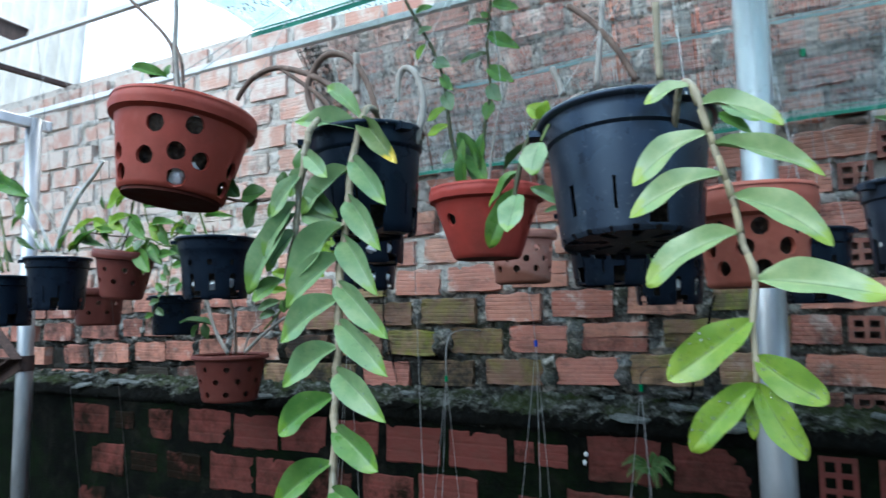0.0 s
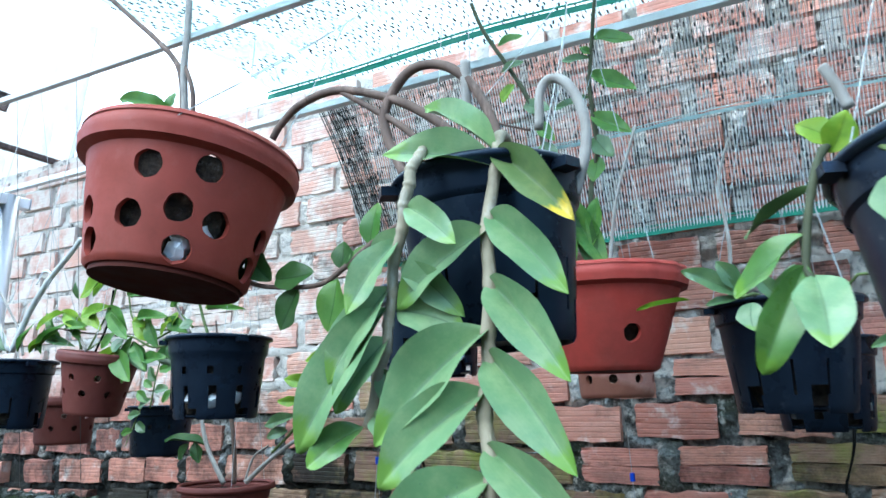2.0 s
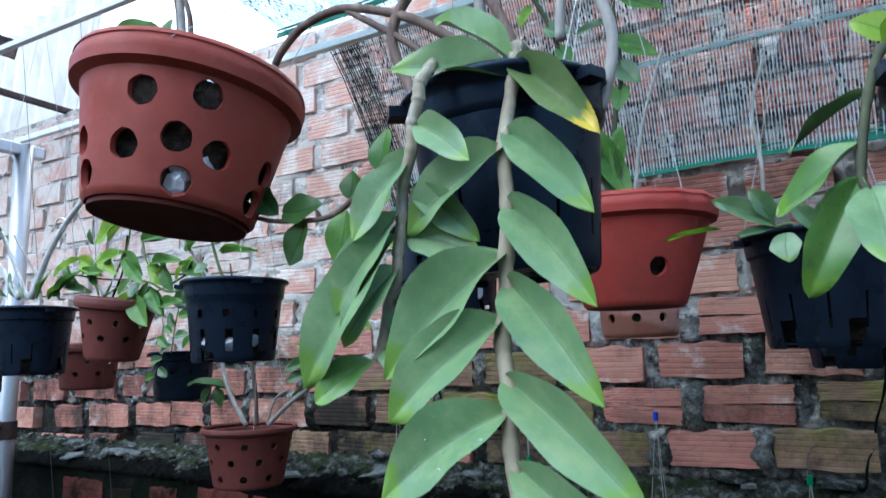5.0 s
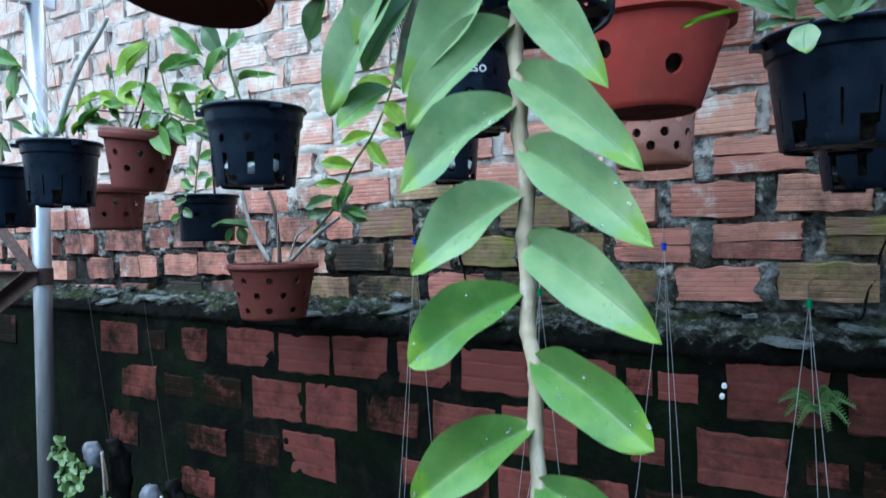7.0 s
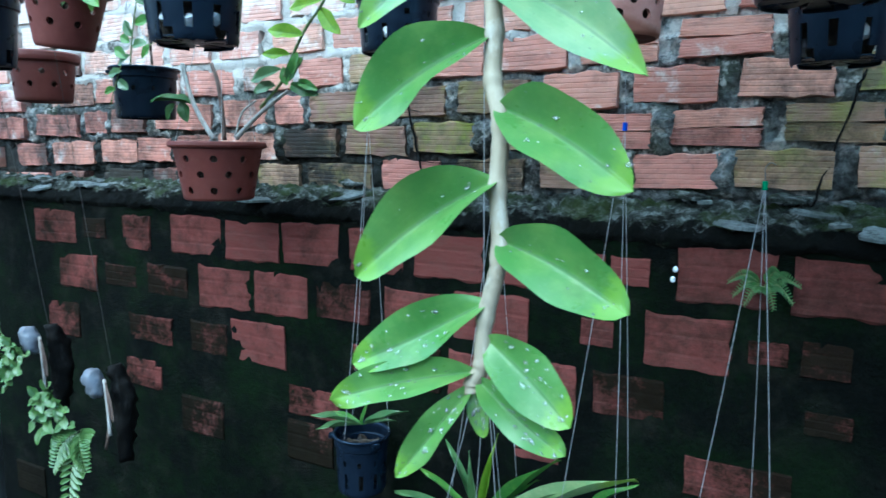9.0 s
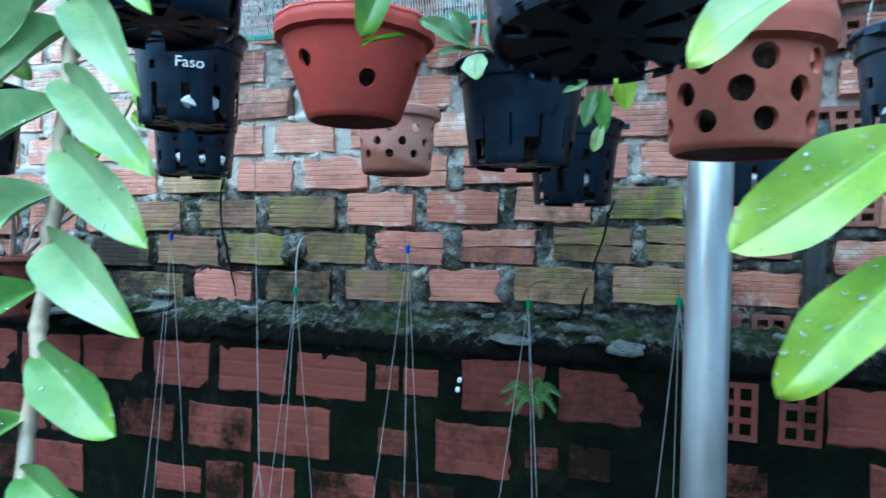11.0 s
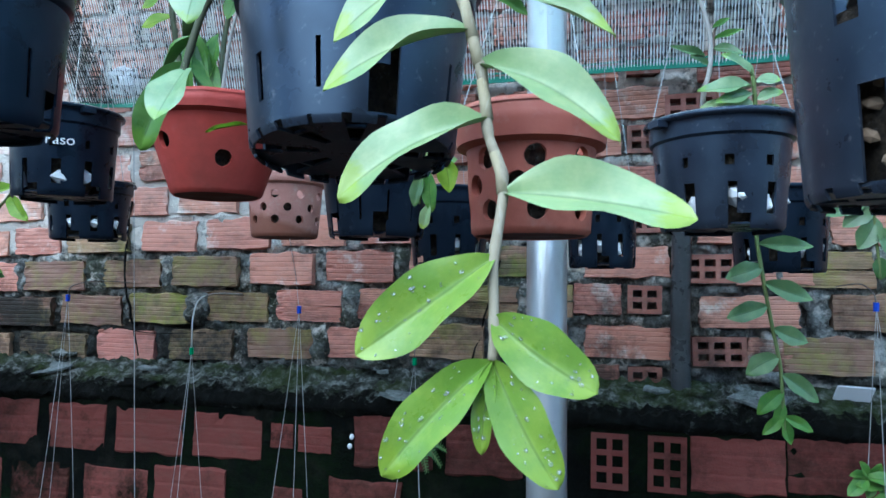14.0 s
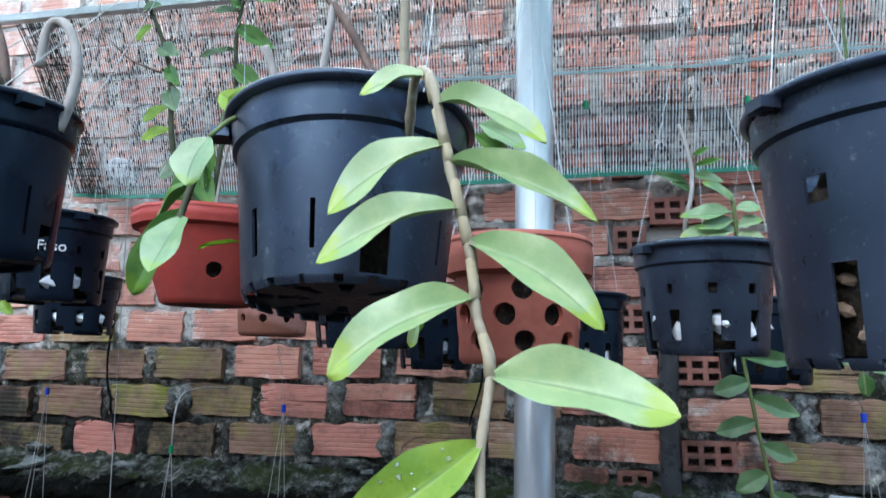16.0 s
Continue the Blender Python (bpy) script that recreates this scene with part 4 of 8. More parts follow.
def leaf_data(name, droop, fold, material, widest=0.5, seed=0, arch=None, n=16, m=12):
    """A blade one long and one wide along +x, a closed thin skin."""
    bm = bmesh.new()
    skin = bm.faces.layers.int.new("skin")
    across = bm.verts.layers.float.new("across")
    grid = {}
    blunt = material.name in ("pale_orchid_leaf", "young_orchid_leaf", "fresh_orchid_leaf")
    for side, t in (("top", 0.005), ("low", -0.005)):
        for i in range(n + 1):
            x = 0.55 * (1 - math.cos(math.pi * i / n)) / 2 + 0.45 * i / n
            w = max(0.035 if i == 0 else 0.010, blade_width(x, widest, blunt))
            bend = (0.07 * (-1, 0.4, 1)[seed % 3] if arch is None else arch) * math.sin(math.pi * x)
            for j in range(m + 1):
                u = (j / m) * 2 - 1
                s = math.copysign(abs(u) ** 1.4, u)
                k = 1 + 0.05 * math.sin(x * 13 + seed * 3 + (2 if s > 0 else 0)) * abs(s)
                v = grid[side, i, j] = bm.verts.new((x, s * w * k + bend, blade_height(x, s, w, droop, fold, seed) + t * (1 - s ** 4)))
                v[across] = s
    for i in range(n):
        for j in range(m):
            upper = bm.faces.new([grid["top", a, b] for a, b in ((i, j), (i + 1, j), (i + 1, j + 1), (i, j + 1))])
            upper[skin] = 1
            bm.faces.new([grid["low", a, b] for a, b in ((i, j), (i, j + 1), (i + 1, j + 1), (i + 1, j))])
    bmesh.ops.remove_doubles(bm, verts=bm.verts, dist=1e-5)
    for f in bm.faces:
        f.smooth = True
    # a crisp margin where upper and lower skin meet
    for e in bm.edges:
        e.smooth = len({g[skin] for g in e.link_faces}) < 2
    bm.faces.layers.int.remove(skin)
    return mesh_from(name, bm, material)


LEAVES = {}
BLADES = {}
BROAD = {"orchid_leaf": 1.08, "yellow_tipped_leaf": 1.08, "young_orchid_leaf": 1.12, "fresh_orchid_leaf": 1.10, "pale_orchid_leaf": 1.22}


def leaf(plant, base, way, width, material, normal=(0, -1, 0.25), droop=0.12, fold=0.35, widest=0.5, name="leaf", arch=None):
    """One leaf of a plant from its base along way (its length), facing normal."""
    seed = int(abs(base[2]) * 1000) % 3
    key = (material.name, droop, fold, widest, seed, arch)
    if key not in LEAVES:
        LEAVES[key] = leaf_data("leaf", droop, fold, material, widest, seed, arch)
    way, width = Vector(way), width * BROAD.get(material.name, 1.0)
    x = way.normalized()
    z = Vector(normal)
    z = (z - x * z.dot(x)).normalized()
    way = way + z * (droop * way.length)
    x = way.normalized()
    z = (z - x * z.dot(x)).normalized()
    y = z.cross(x)
    length = way.length
    m = Matrix.Identity(4)
    for i in range(3):
        m[i][0], m[i][1], m[i][2], m[i][3] = x[i] * length, y[i] * width, z[i] * length, Vector(base)[i]
    ob = new(name, LEAVES[key])
    BLADES[ob.name] = (droop, fold, widest, seed, arch, material.name in ("pale_orchid_leaf", "young_orchid_leaf", "fresh_orchid_leaf"))
    ob.parent = plant
    ob.matrix_parent_inverse = plant.matrix_world.inverted()
    ob.matrix_basis = m
    return ob


def wet(ob, length, width, seed, count=30):
    """Rain drops standing on a leaf."""
    rnd = random.Random(seed)
    bm = bmesh.new()
    droop, fold, widest, kind, arch, blunt = BLADES[ob.name]
    for _ in range(count):
        x, s = rnd.uniform(0.15, 0.95), rnd.uniform(-0.85, 0.85)
        r = rnd.choice((0.0002, 0.0003, 0.0004, 0.0004, 0.0006, 0.0008, 0.0011))
        w = blade_width(x, widest, blunt)
        bend = (0.07 * (-1, 0.4, 1)[kind % 3] if arch is None else arch) * math.sin(math.pi * x)
        m = Matrix.Translation((x, s * w + bend, blade_height(x, s, w, droop, fold, kind) + 0.006)) @ Matrix.Diagonal((r * rnd.uniform(0.9, 1.7) / length, r / width, r * 0.28 / length, 1))
        bmesh.ops.create_icosphere(bm, subdivisions=2, radius=1, matrix=m)
    d = new("rain_wetting", mesh_from("rain_wetting", bm, M_DROP, True))
    d.parent = ob
    return tagged(d, "clear rain drops", kind="stuff")


def cane(plant, points, r0, r1, material, n=24, sides=10, nodes=0, name="stem", zig=0.0, slim=1.0):
    """A stem through points, swelling at its ringed nodes and turning a little at each."""
    bm = bmesh.new()
    pts = spline(points, n)
    radii = []
    for i in range(n):
        f = i / (n - 1)
        r = (r0 + (r1 - r0) * f) * (slim + (1 - slim) * min(1.0, f / 0.4))
        if nodes:
            u = (f * nodes) % 1.0 - 0.5
            r *= 1 + 0.16 * math.exp(-(u / 0.11) ** 2) - 0.09 * math.exp(-((u - 0.20) / 0.05) ** 2) + 0.04 * noise.noise((f * 40, r0 * 900, 1))
            pts[i] = pts[i] + Vector((zig * math.sin(math.pi * f * nodes), 0, 0))
        radii.append(r)
    tube(bm, pts, radii, sides)
    return part(name, bm, material, plant, smooth=True)


def at_height(points, z):
    """The point of a hanging stem at height z."""
    pts = spline(points, 60)
    return min(pts, key=lambda p: abs(p.z - z))


def sheath(plant, points, z, r, material):
    """A papery leaf sheath round a hanging stem, above a leaf."""
    bm = bmesh.new()
    tube(bm, [at_height(points, z + 0.020), at_height(points, z + 0.010), at_height(points, z - 0.002)], [r * 1.02, r * 1.05, r * 1.12], 12)
    return part("leaf_sheath", bm, material, plant, smooth=True)


# ---- hanging pots ----
SQUARE_SLOTS = [(0.54, 0.63, 10, 0.19, 0.06), (0.13, 0.40, 10, 0.27, 0.02), (0.0, 0.13, 5, 0.28, 0.5)]
TALL_SLOTS = [(0.16, 0.46, 12, 0.12, 0.0), (0.0, 0.24, 6, 0.26, 0.25)]
FINE_SLOTS = [(0.16, 0.40, 10, 0.09, 0.44), (0.05, 0.28, 3, 0.12, 0.513), (0.0, 0.04, 20, 0.25, 0.2)]
BIG_SLOTS = [(0.575, 0.67, 5, 0.14, 0.11), (0.04, 0.36, 5, 0.12, 0.003), (0.0, 0.04, 20, 0.25, 0.2)]


def bowl(rt, rb, h, rim):
    """A flared clay bowl with a thick rolled rim."""
    return [(rb, 0.0), (rb + 0.004, 0.004), (rt - 0.012, h - rim), (rt - 0.002, h - rim + 0.004), (rt, h - rim * 0.4), (rt - 0.003, h)]


def pot_holes(rows):
    return [(o + 360 / n * k, z, r) for n, o, z, r in rows for k in range(n)]


clay_pot((-0.623, 0.645, 1.795), bowl(0.113, 0.076, 0.139, 0.028), [(a, z, 0.0135) for a, z in ((-62, 0.089), (-29, 0.095), (55, 0.089), (145, 0.09), (235, 0.088), (-108, 0.050), (-70, 0.042), (-41, 0.053), (-17, 0.046), (25, 0.05), (80, 0.046), (130, 0.048), (190, 0.046), (-103, 0.019), (-37, 0.0155), (20, 0.018), (90, 0.018), (160, 0.018))], M_CLAY,
         "red terracotta bowl with rows of round holes, hanging tilted", turn=0, tilt=(-7.5, 3.5), fill=0.82)
clay_pot((-0.290, 1.092, 1.708), bowl(0.110, 0.060, 0.130, 0.026), pot_holes([(3, -53, 0.045, 0.0115), (3, -113, 0.070, 0.0115)]), M_CLAY_BRIGHT,
         "bright red terracotta pot with a scalloped rim and side holes", fill=0.75, lobes=16, lobe_depth=0.012)
clay_pot((-0.385, 1.50, 1.676), bowl(0.088, 0.064, 0.125, 0.020), pot_holes([(9, 0, 0.084, 0.0085), (9, 20, 0.058, 0.0085), (9, 0, 0.034, 0.0085)]), M_CLAY_PINK,
         "small dusty pink terracotta pot with many holes")
clay_pot((0.182, 0.935, 1.636), bowl(0.081, 0.059, 0.130, 0.040), pot_holes([(8, -80, 0.076, 0.0115), (8, -96, 0.050, 0.0115), (8, -123, 0.024, 0.0105)]), M_CLAY_ORANGE,
         "weathered orange terracotta pot with a broad plain rim", fill=0.68)
clay_pot((-1.352, 1.085, 1.660), bowl(0.083, 0.048, 0.122, 0.022), pot_holes([(8, 10, 0.075, 0.007), (8, 32, 0.045, 0.007)]), M_CLAY_DARK,
         "small red terracotta pot with round holes, hanging askew", tilt=(0, 7))
clay_pot((-1.765, 1.30, 1.585), bowl(0.085, 0.06, 0.115, 0.022), pot_holes([(8, 10, 0.07, 0.007), (8, 32, 0.04, 0.007)]), M_CLAY_DARK,
         "red terracotta pot hanging low behind others")
clay_pot((-1.335, 1.45, 1.352), bowl(0.116, 0.078, 0.136, 0.014), pot_holes([(9, -90, 0.098, 0.0088), (9, -70, 0.062, 0.0088), (9, -92, 0.024, 0.0088)]), M_CLAY_DARK,
         "red terracotta bowl with three rows of holes", fill=0.85)

# white foam lumps show in two holes of the tilted bowl
bowl_pot = [o for o in bpy.data.objects if o.name.startswith("clay_pot") and "tilted" in o.get("label", "")][0]
bm = bmesh.new()
for ang, z in ((-17, 0.047), (-37, 0.016), (-33, 0.028), (-21, 0.034)):
    a = radians(ang)
    m = Matrix.Translation((0.064 * math.cos(a), 0.064 * math.sin(a), z)) @ Euler((ang, 1.0, 0.3)).to_matrix().to_4x4() @ Matrix.Diagonal((0.013, 0.010, 0.015, 1))
    bmesh.ops.create_icosphere(bm, subdivisions=2, radius=1, matrix=m)
rnd = random.Random(8)
for v in bm.verts:
    v.co += Vector((rnd.uniform(-1, 1), rnd.uniform(-1, 1), rnd.uniform(-1, 1))) * 0.0022
lumps = new("bedding", mesh_from("bedding", bm, M_FOAM))
lumps.parent = bowl_pot
tagged(lumps, "white foam lumps showing through the holes", kind="stuff")

black_pot((-0.277, 0.692, 1.715), 0.080, 0.060, 0.138, TALL_SLOTS, M_BLACK, "black plastic pot with tall slots, leaning slightly", turn=20, tilt=(0, -3))
black_pot((0.074, 0.692, 1.680), 0.098, 0.076, 0.143, FINE_SLOTS, M_BLACK_DUSTY, "large black plastic pot with narrow slots, hanging tilted", tilt=(-7.4, -2.5), collar=0.22)
black_pot((-0.575, 1.112, 1.712), 0.083, 0.071, 0.136, SQUARE_SLOTS, M_BLACK, "black plastic pot with handwritten white lettering", turn=12)
black_pot((-0.835, 1.468, 1.672), 0.090, 0.075, 0.122, SQUARE_SLOTS, M_BLACK, "black plastic pot with square holes near the wall", turn=25)
black_pot((-0.075, 1.18, 1.652), 0.093, 0.070, 0.140, TALL_SLOTS, M_BLACK, "black plastic pot with tall slots and cut foot", turn=0)
black_pot((-0.038, 1.51, 1.618), 0.088, 0.067, 0.148, SQUARE_SLOTS, M_BLACK, "black plastic pot close before the wall", turn=40)
black_pot((0.256, 1.42, 1.615), 0.064, 0.054, 0.138, SQUARE_SLOTS, M_BLACK, "narrow black plastic pot with small slots", turn=10)
black_pot((0.397, 1.085, 1.650), 0.087, 0.070, 0.130, SQUARE_SLOTS, M_BLACK_DUSTY, "dusty black plastic pot with square holes and slots", turn=14)
black_pot((0.548, 1.455, 1.608), 0.084, 0.070, 0.138, SQUARE_SLOTS, M_BLACK, "black plastic pot behind a dusty one", turn=30)
black_pot((0.475, 0.700, 1.640), 0.105, 0.086, 0.178, BIG_SLOTS, M_BLACK_DUSTY, "tall dusty black plastic pot with square windows", turn=0, fill=0.66, collar=0.16)
black_pot((-1.028, 1.108, 1.650), 0.094, 0.073, 0.145, SQUARE_SLOTS, M_BLACK, "black plastic pot with slots letting light through", turn=18)
black_pot((-1.57, 1.045, 1.632), 0.083, 0.066, 0.140, TALL_SLOTS, M_BLACK, "black plastic pot with cut foot in the far row", turn=30)
black_pot((-1.80, 1.02, 1.590), 0.085, 0.078, 0.140, TALL_SLOTS, M_BLACK, "black plastic pot at the end of the row", turn=0)
black_pot((-1.60, 1.465, 1.550), 0.084, 0.072, 0.125, SQUARE_SLOTS[:1], M_BLACK, "plain black plastic pot overgrown with small leaves", turn=10)
black_pot((-0.973, 1.53, 0.656), 0.067, 0.056, 0.140, SQUARE_SLOTS[:2], M_BLACK, "small black pot hanging low before the dark wall", turn=10)

# ---- the long hanging orchid ----
MAIN = [(-0.275, 0.74, 1.80), (-0.262, 0.69, 1.875), (-0.249, 0.640, 1.872), (-0.245, 0.604, 1.79), (-0.237, 0.584, 1.72), (-0.235, 0.570, 1.672), (-0.227, 0.556, 1.622), (-0.217, 0.541, 1.570), (-0.211, 0.527, 1.519), (-0.202, 0.515, 1.48), (-0.195, 0.501, 1.43), (-0.196, 0.488, 1.385), (-0.198, 0.484, 1.368)]
main = thing("hanging_orchid", MAIN[0], "long hanging orchid cane with two ranks of green leaves", "orchid", "orchids")
cane(main, MAIN, 0.0060, 0.0034, M_CANE, 260, 14, 22, zig=0.0011, slim=0.66)
MAIN_LEAVES = [  # height, way to the tip, width
    (1.860, -0.078, 0.026, 0.066, 0.023), (1.842, -0.080, -0.028, 0.016, 0.029), (1.853, 0.061, -0.019, -0.066, 0.026), (1.806, 0.060, -0.018, -0.064, 0.026),
    (1.783, -0.062, -0.017, -0.050, 0.032), (1.748, 0.059, -0.019, -0.069, 0.027), (1.723, -0.072, -0.023, -0.073, 0.037), (1.698, 0.058, -0.019, -0.068, 0.028),
    (1.674, -0.066, -0.020, -0.058, 0.036), (1.648, 0.075, -0.019, -0.060, 0.028), (1.629, -0.068, -0.019, -0.047, 0.035), (1.605, 0.076, -0.018, -0.056, 0.028),
    (1.576, -0.064, -0.017, -0.044, 0.032), (1.546, 0.072, -0.016, -0.046, 0.028), (1.520, -0.064, -0.017, -0.042, 0.030), (1.489, 0.063, -0.014, -0.034, 0.026),
    (1.459, -0.061, -0.017, -0.045, 0.027), (1.430, 0.058, -0.012, -0.023, 0.024)]
TIP_LEAVES = [(1.405, -0.060, -0.015, -0.033, 0.021), (1.389, 0.041, -0.010, -0.028, 0.020), (1.378, -0.066, -0.014, -0.020, 0.016), (1.374, 0.040, -0.004, -0.024, 0.014), (1.372, -0.030, -0.014, -0.043, 0.012), (1.370, 0.006, -0.002, -0.020, 0.008)]
for i, (z, dx, dy, dz, w) in enumerate(MAIN_LEAVES):
    m = M_LEAF_YELLOW if i == 2 else (M_LEAF if i < 14 else M_LEAF_YOUNG)
    blade = leaf(main, at_height(MAIN[2:], z), (dx, dy, dz), w, m, (0.25 if dx < 0 else -0.25, -1, 0.45), (0.14, 0.20, 0.10)[i % 3], 0.60, arch=math.copysign(0.10, dx))
    if i > 9:
        wet(blade, math.hypot(dx, dz), w, i + 40, 16)
for i, (z, dx, dy, dz, w) in enumerate(TIP_LEAVES):
    wet(leaf(main, at_height(MAIN[2:], z), (dx, dy, dz), w, M_LEAF_YOUNG, (0.2 if dx < 0 else -0.2, -1, 0.6), 0.10), math.hypot(dx, dz), w, i)

# ---- the pale hanging orchid of the large pot ----
PALE = [(0.130, 0.655, 1.79), (0.143, 0.625, 1.826), (0.158, 0.604, 1.822), (0.176, 0.590, 1.760), (0.191, 0.578, 1.704), (0.198, 0.569, 1.666), (0.206, 0.562, 1.636), (0.203, 0.553, 1.590), (0.204, 0.545, 1.549)]
pale = thing("hanging_orchid", PALE[0], "hanging orchid cane with pale drooping leaves and a bright young tip", "orchid", "orchids")
cane(pale, PALE, 0.0034, 0.0026, M_CANE, 140, 12, 9, zig=0.0007)
PALE_LEAVES = [(1.823, -0.043, -0.006, -0.012, 0.017), (1.803, 0.067, -0.010, -0.033, 0.021), (1.774, -0.066, -0.014, -0.043, 0.026), (1.758, 0.085, -0.012, -0.040, 0.018),
               (1.728, -0.078, -0.014, -0.032, 0.024), (1.709, 0.072, -0.014, -0.047, 0.024), (1.676, -0.077, -0.015, -0.042, 0.027), (1.635, 0.093, -0.010, -0.016, 0.029)]
for i, (z, dx, dy, dz, w) in enumerate(PALE_LEAVES):
    leaf(pale, at_height(PALE[2:], z), (dx, dy, dz), w, M_LEAF_PALE, (0, -0.8, 0.6), 0.10 if i == 7 else (0.16, 0.24, 0.20)[i % 3], 0.40, arch=math.copysign(0.03 if i == 7 else 0.20, dx))
    sheath(pale, PALE[2:], z, 0.0035 - 0.0008 * (1.826 - z) / 0.277, M_SHEATH)
for z, dx, dy, dz, w in [(1.598, -0.068, -0.015, -0.050, 0.031), (1.568, 0.050, -0.011, -0.033, 0.027), (1.548, -0.051, -0.014, -0.055, 0.025), (1.544, 0.032, -0.014, -0.055, 0.023), (1.545, -0.004, -0.009, -0.043, 0.010)]:
    wet(leaf(pale, at_height(PALE[2:], z), (dx, dy, dz), w, M_LEAF_FRESH, (0, -1, 0.4), 0.10), math.hypot(dx, dz), w, int(z * 1000))


# ---- plants in the pots ----
bare = thing("bare_orchid", (-0.65, 0.675, 1.995), "leafless orchid canes tied to an upright stick in the clay bowl", "orchid", "orchids")
cane(bare, [(-0.641, 0.675, 1.905), (-0.651, 0.675, 1.998), (-0.658, 0.675, 2.057), (-0.657, 0.675, 2.112), (-0.659, 0.675, 2.17)], 0.0045, 0.004, M_CANE_GREY, 25, 8)
cane(bare, [(-0.646, 0.675, 1.905), (-0.655, 0.675, 2.003), (-0.661, 0.675, 2.044), (-0.675, 0.675, 2.072), (-0.714, 0.675, 2.112), (-0.759, 0.675, 2.152), (-0.813, 0.675, 2.201)], 0.0038, 0.003, M_CANE_BROWN, 35, 8)
cane(bare, [(-0.633, 0.675, 1.903), (-0.638, 0.675, 2.002), (-0.644, 0.675, 2.033), (-0.657, 0.675, 2.06)], 0.003, 0.0025, M_CANE_BROWN, 20, 8)
for x, y, z, dx, dy, dz, w in [(-0.674, 0.675, 2.007, -0.095, 0.0, 0.037, 0.021), (-0.677, 0.675, 2.011, 0.007, 0.0, 0.018, 0.021)]:
    leaf(bare, (x, y, z), (dx, dy, dz), w, M_LEAF_MID, (0, -1, 0.35), 0.12)
for x, y, z, dx, dy, dz, w in [(-0.688, 0.675, 2.012, -0.035, 0.0, 0.015, 0.018)]:
    leaf(bare, (x, y, z), (dx, dy, dz), w, M_LEAF_BLUE, (0, -1, 0.35), 0.12)

arching = thing("arching_canes", (-0.304, 0.7, 1.868), "old brown arching orchid canes in the black pot", "orchid", "orchids")
cane(arching, [(-0.372, 0.7, 1.88), (-0.394, 0.7, 1.931), (-0.392, 0.7, 1.961), (-0.365, 0.7, 1.989), (-0.33, 0.7, 1.985), (-0.301, 0.7, 1.959), (-0.281, 0.7, 1.92), (-0.272, 0.7, 1.886)], 0.0052, 0.0045, M_CANE_BROWN, 40, 8)
cane(arching, [(-0.54, 0.7, 1.953), (-0.529, 0.7, 1.967), (-0.501, 0.7, 1.985), (-0.452, 0.7, 1.989), (-0.387, 0.7, 1.964), (-0.34, 0.7, 1.932), (-0.303, 0.7, 1.895)], 0.0038, 0.005, M_CANE_BROWN, 35, 8)
cane(arching, [(-0.448, 0.7, 1.986), (-0.412, 0.7, 1.96), (-0.375, 0.7, 1.932), (-0.352, 0.7, 1.908)], 0.003, 0.0038, M_CANE_BROWN, 20, 8)
cane(arching, [(-0.237, 0.7, 1.9), (-0.234, 0.7, 1.934), (-0.223, 0.7, 1.944), (-0.208, 0.7, 1.933), (-0.197, 0.7, 1.903), (-0.198, 0.7, 1.871), (-0.209, 0.7, 1.837)], 0.0042, 0.005, M_CANE_GREY, 35, 8)
cane(arching, [(-0.306, 0.7, 1.982), (-0.306, 0.7, 1.955), (-0.306, 0.7, 1.924)], 0.005, 0.0055, M_CANE_GREY, 15, 8)
cane(arching, [(-0.358, 0.7, 1.843), (-0.381, 0.7, 1.833), (-0.411, 0.7, 1.819), (-0.441, 0.7, 1.8), (-0.473, 0.7, 1.786), (-0.535, 0.7, 1.79), (-0.572, 0.7, 1.8)], 0.0036, 0.0022, M_CANE_BROWN, 35, 8)
for x, y, z, dx, dy, dz, w in [(-0.561, 0.7, 1.799, -0.055, 0.0, 0.016, 0.028), (-0.534, 0.7, 1.796, -0.031, 0.0, 0.034, 0.028), (-0.527, 0.7, 1.797, 0.048, -0.0, 0.002, 0.032), (-0.496, 0.7, 1.786, -0.022, 0.0, -0.041, 0.035), (-0.445, 0.7, 1.8, 0.003, 0.0, 0.026, 0.025)]:
    leaf(arching, (x, y, z), (dx, dy, dz), w, M_LEAF_DARK, (0, -1, 0.35), 0.12)
for x, y, z, dx, dy, dz, w in [(-0.449, 0.7, 1.79, -0.01, 0.0, -0.05, 0.035), (-0.411, 0.7, 1.819, -0.021, 0.0, -0.033, 0.028), (-0.411, 0.7, 1.819, 0.009, 0.0, 0.04, 0.025)]:
    leaf(arching, (x, y, z), (dx, dy, dz), w, M_LEAF_MID, (0, -1, 0.35), 0.12)

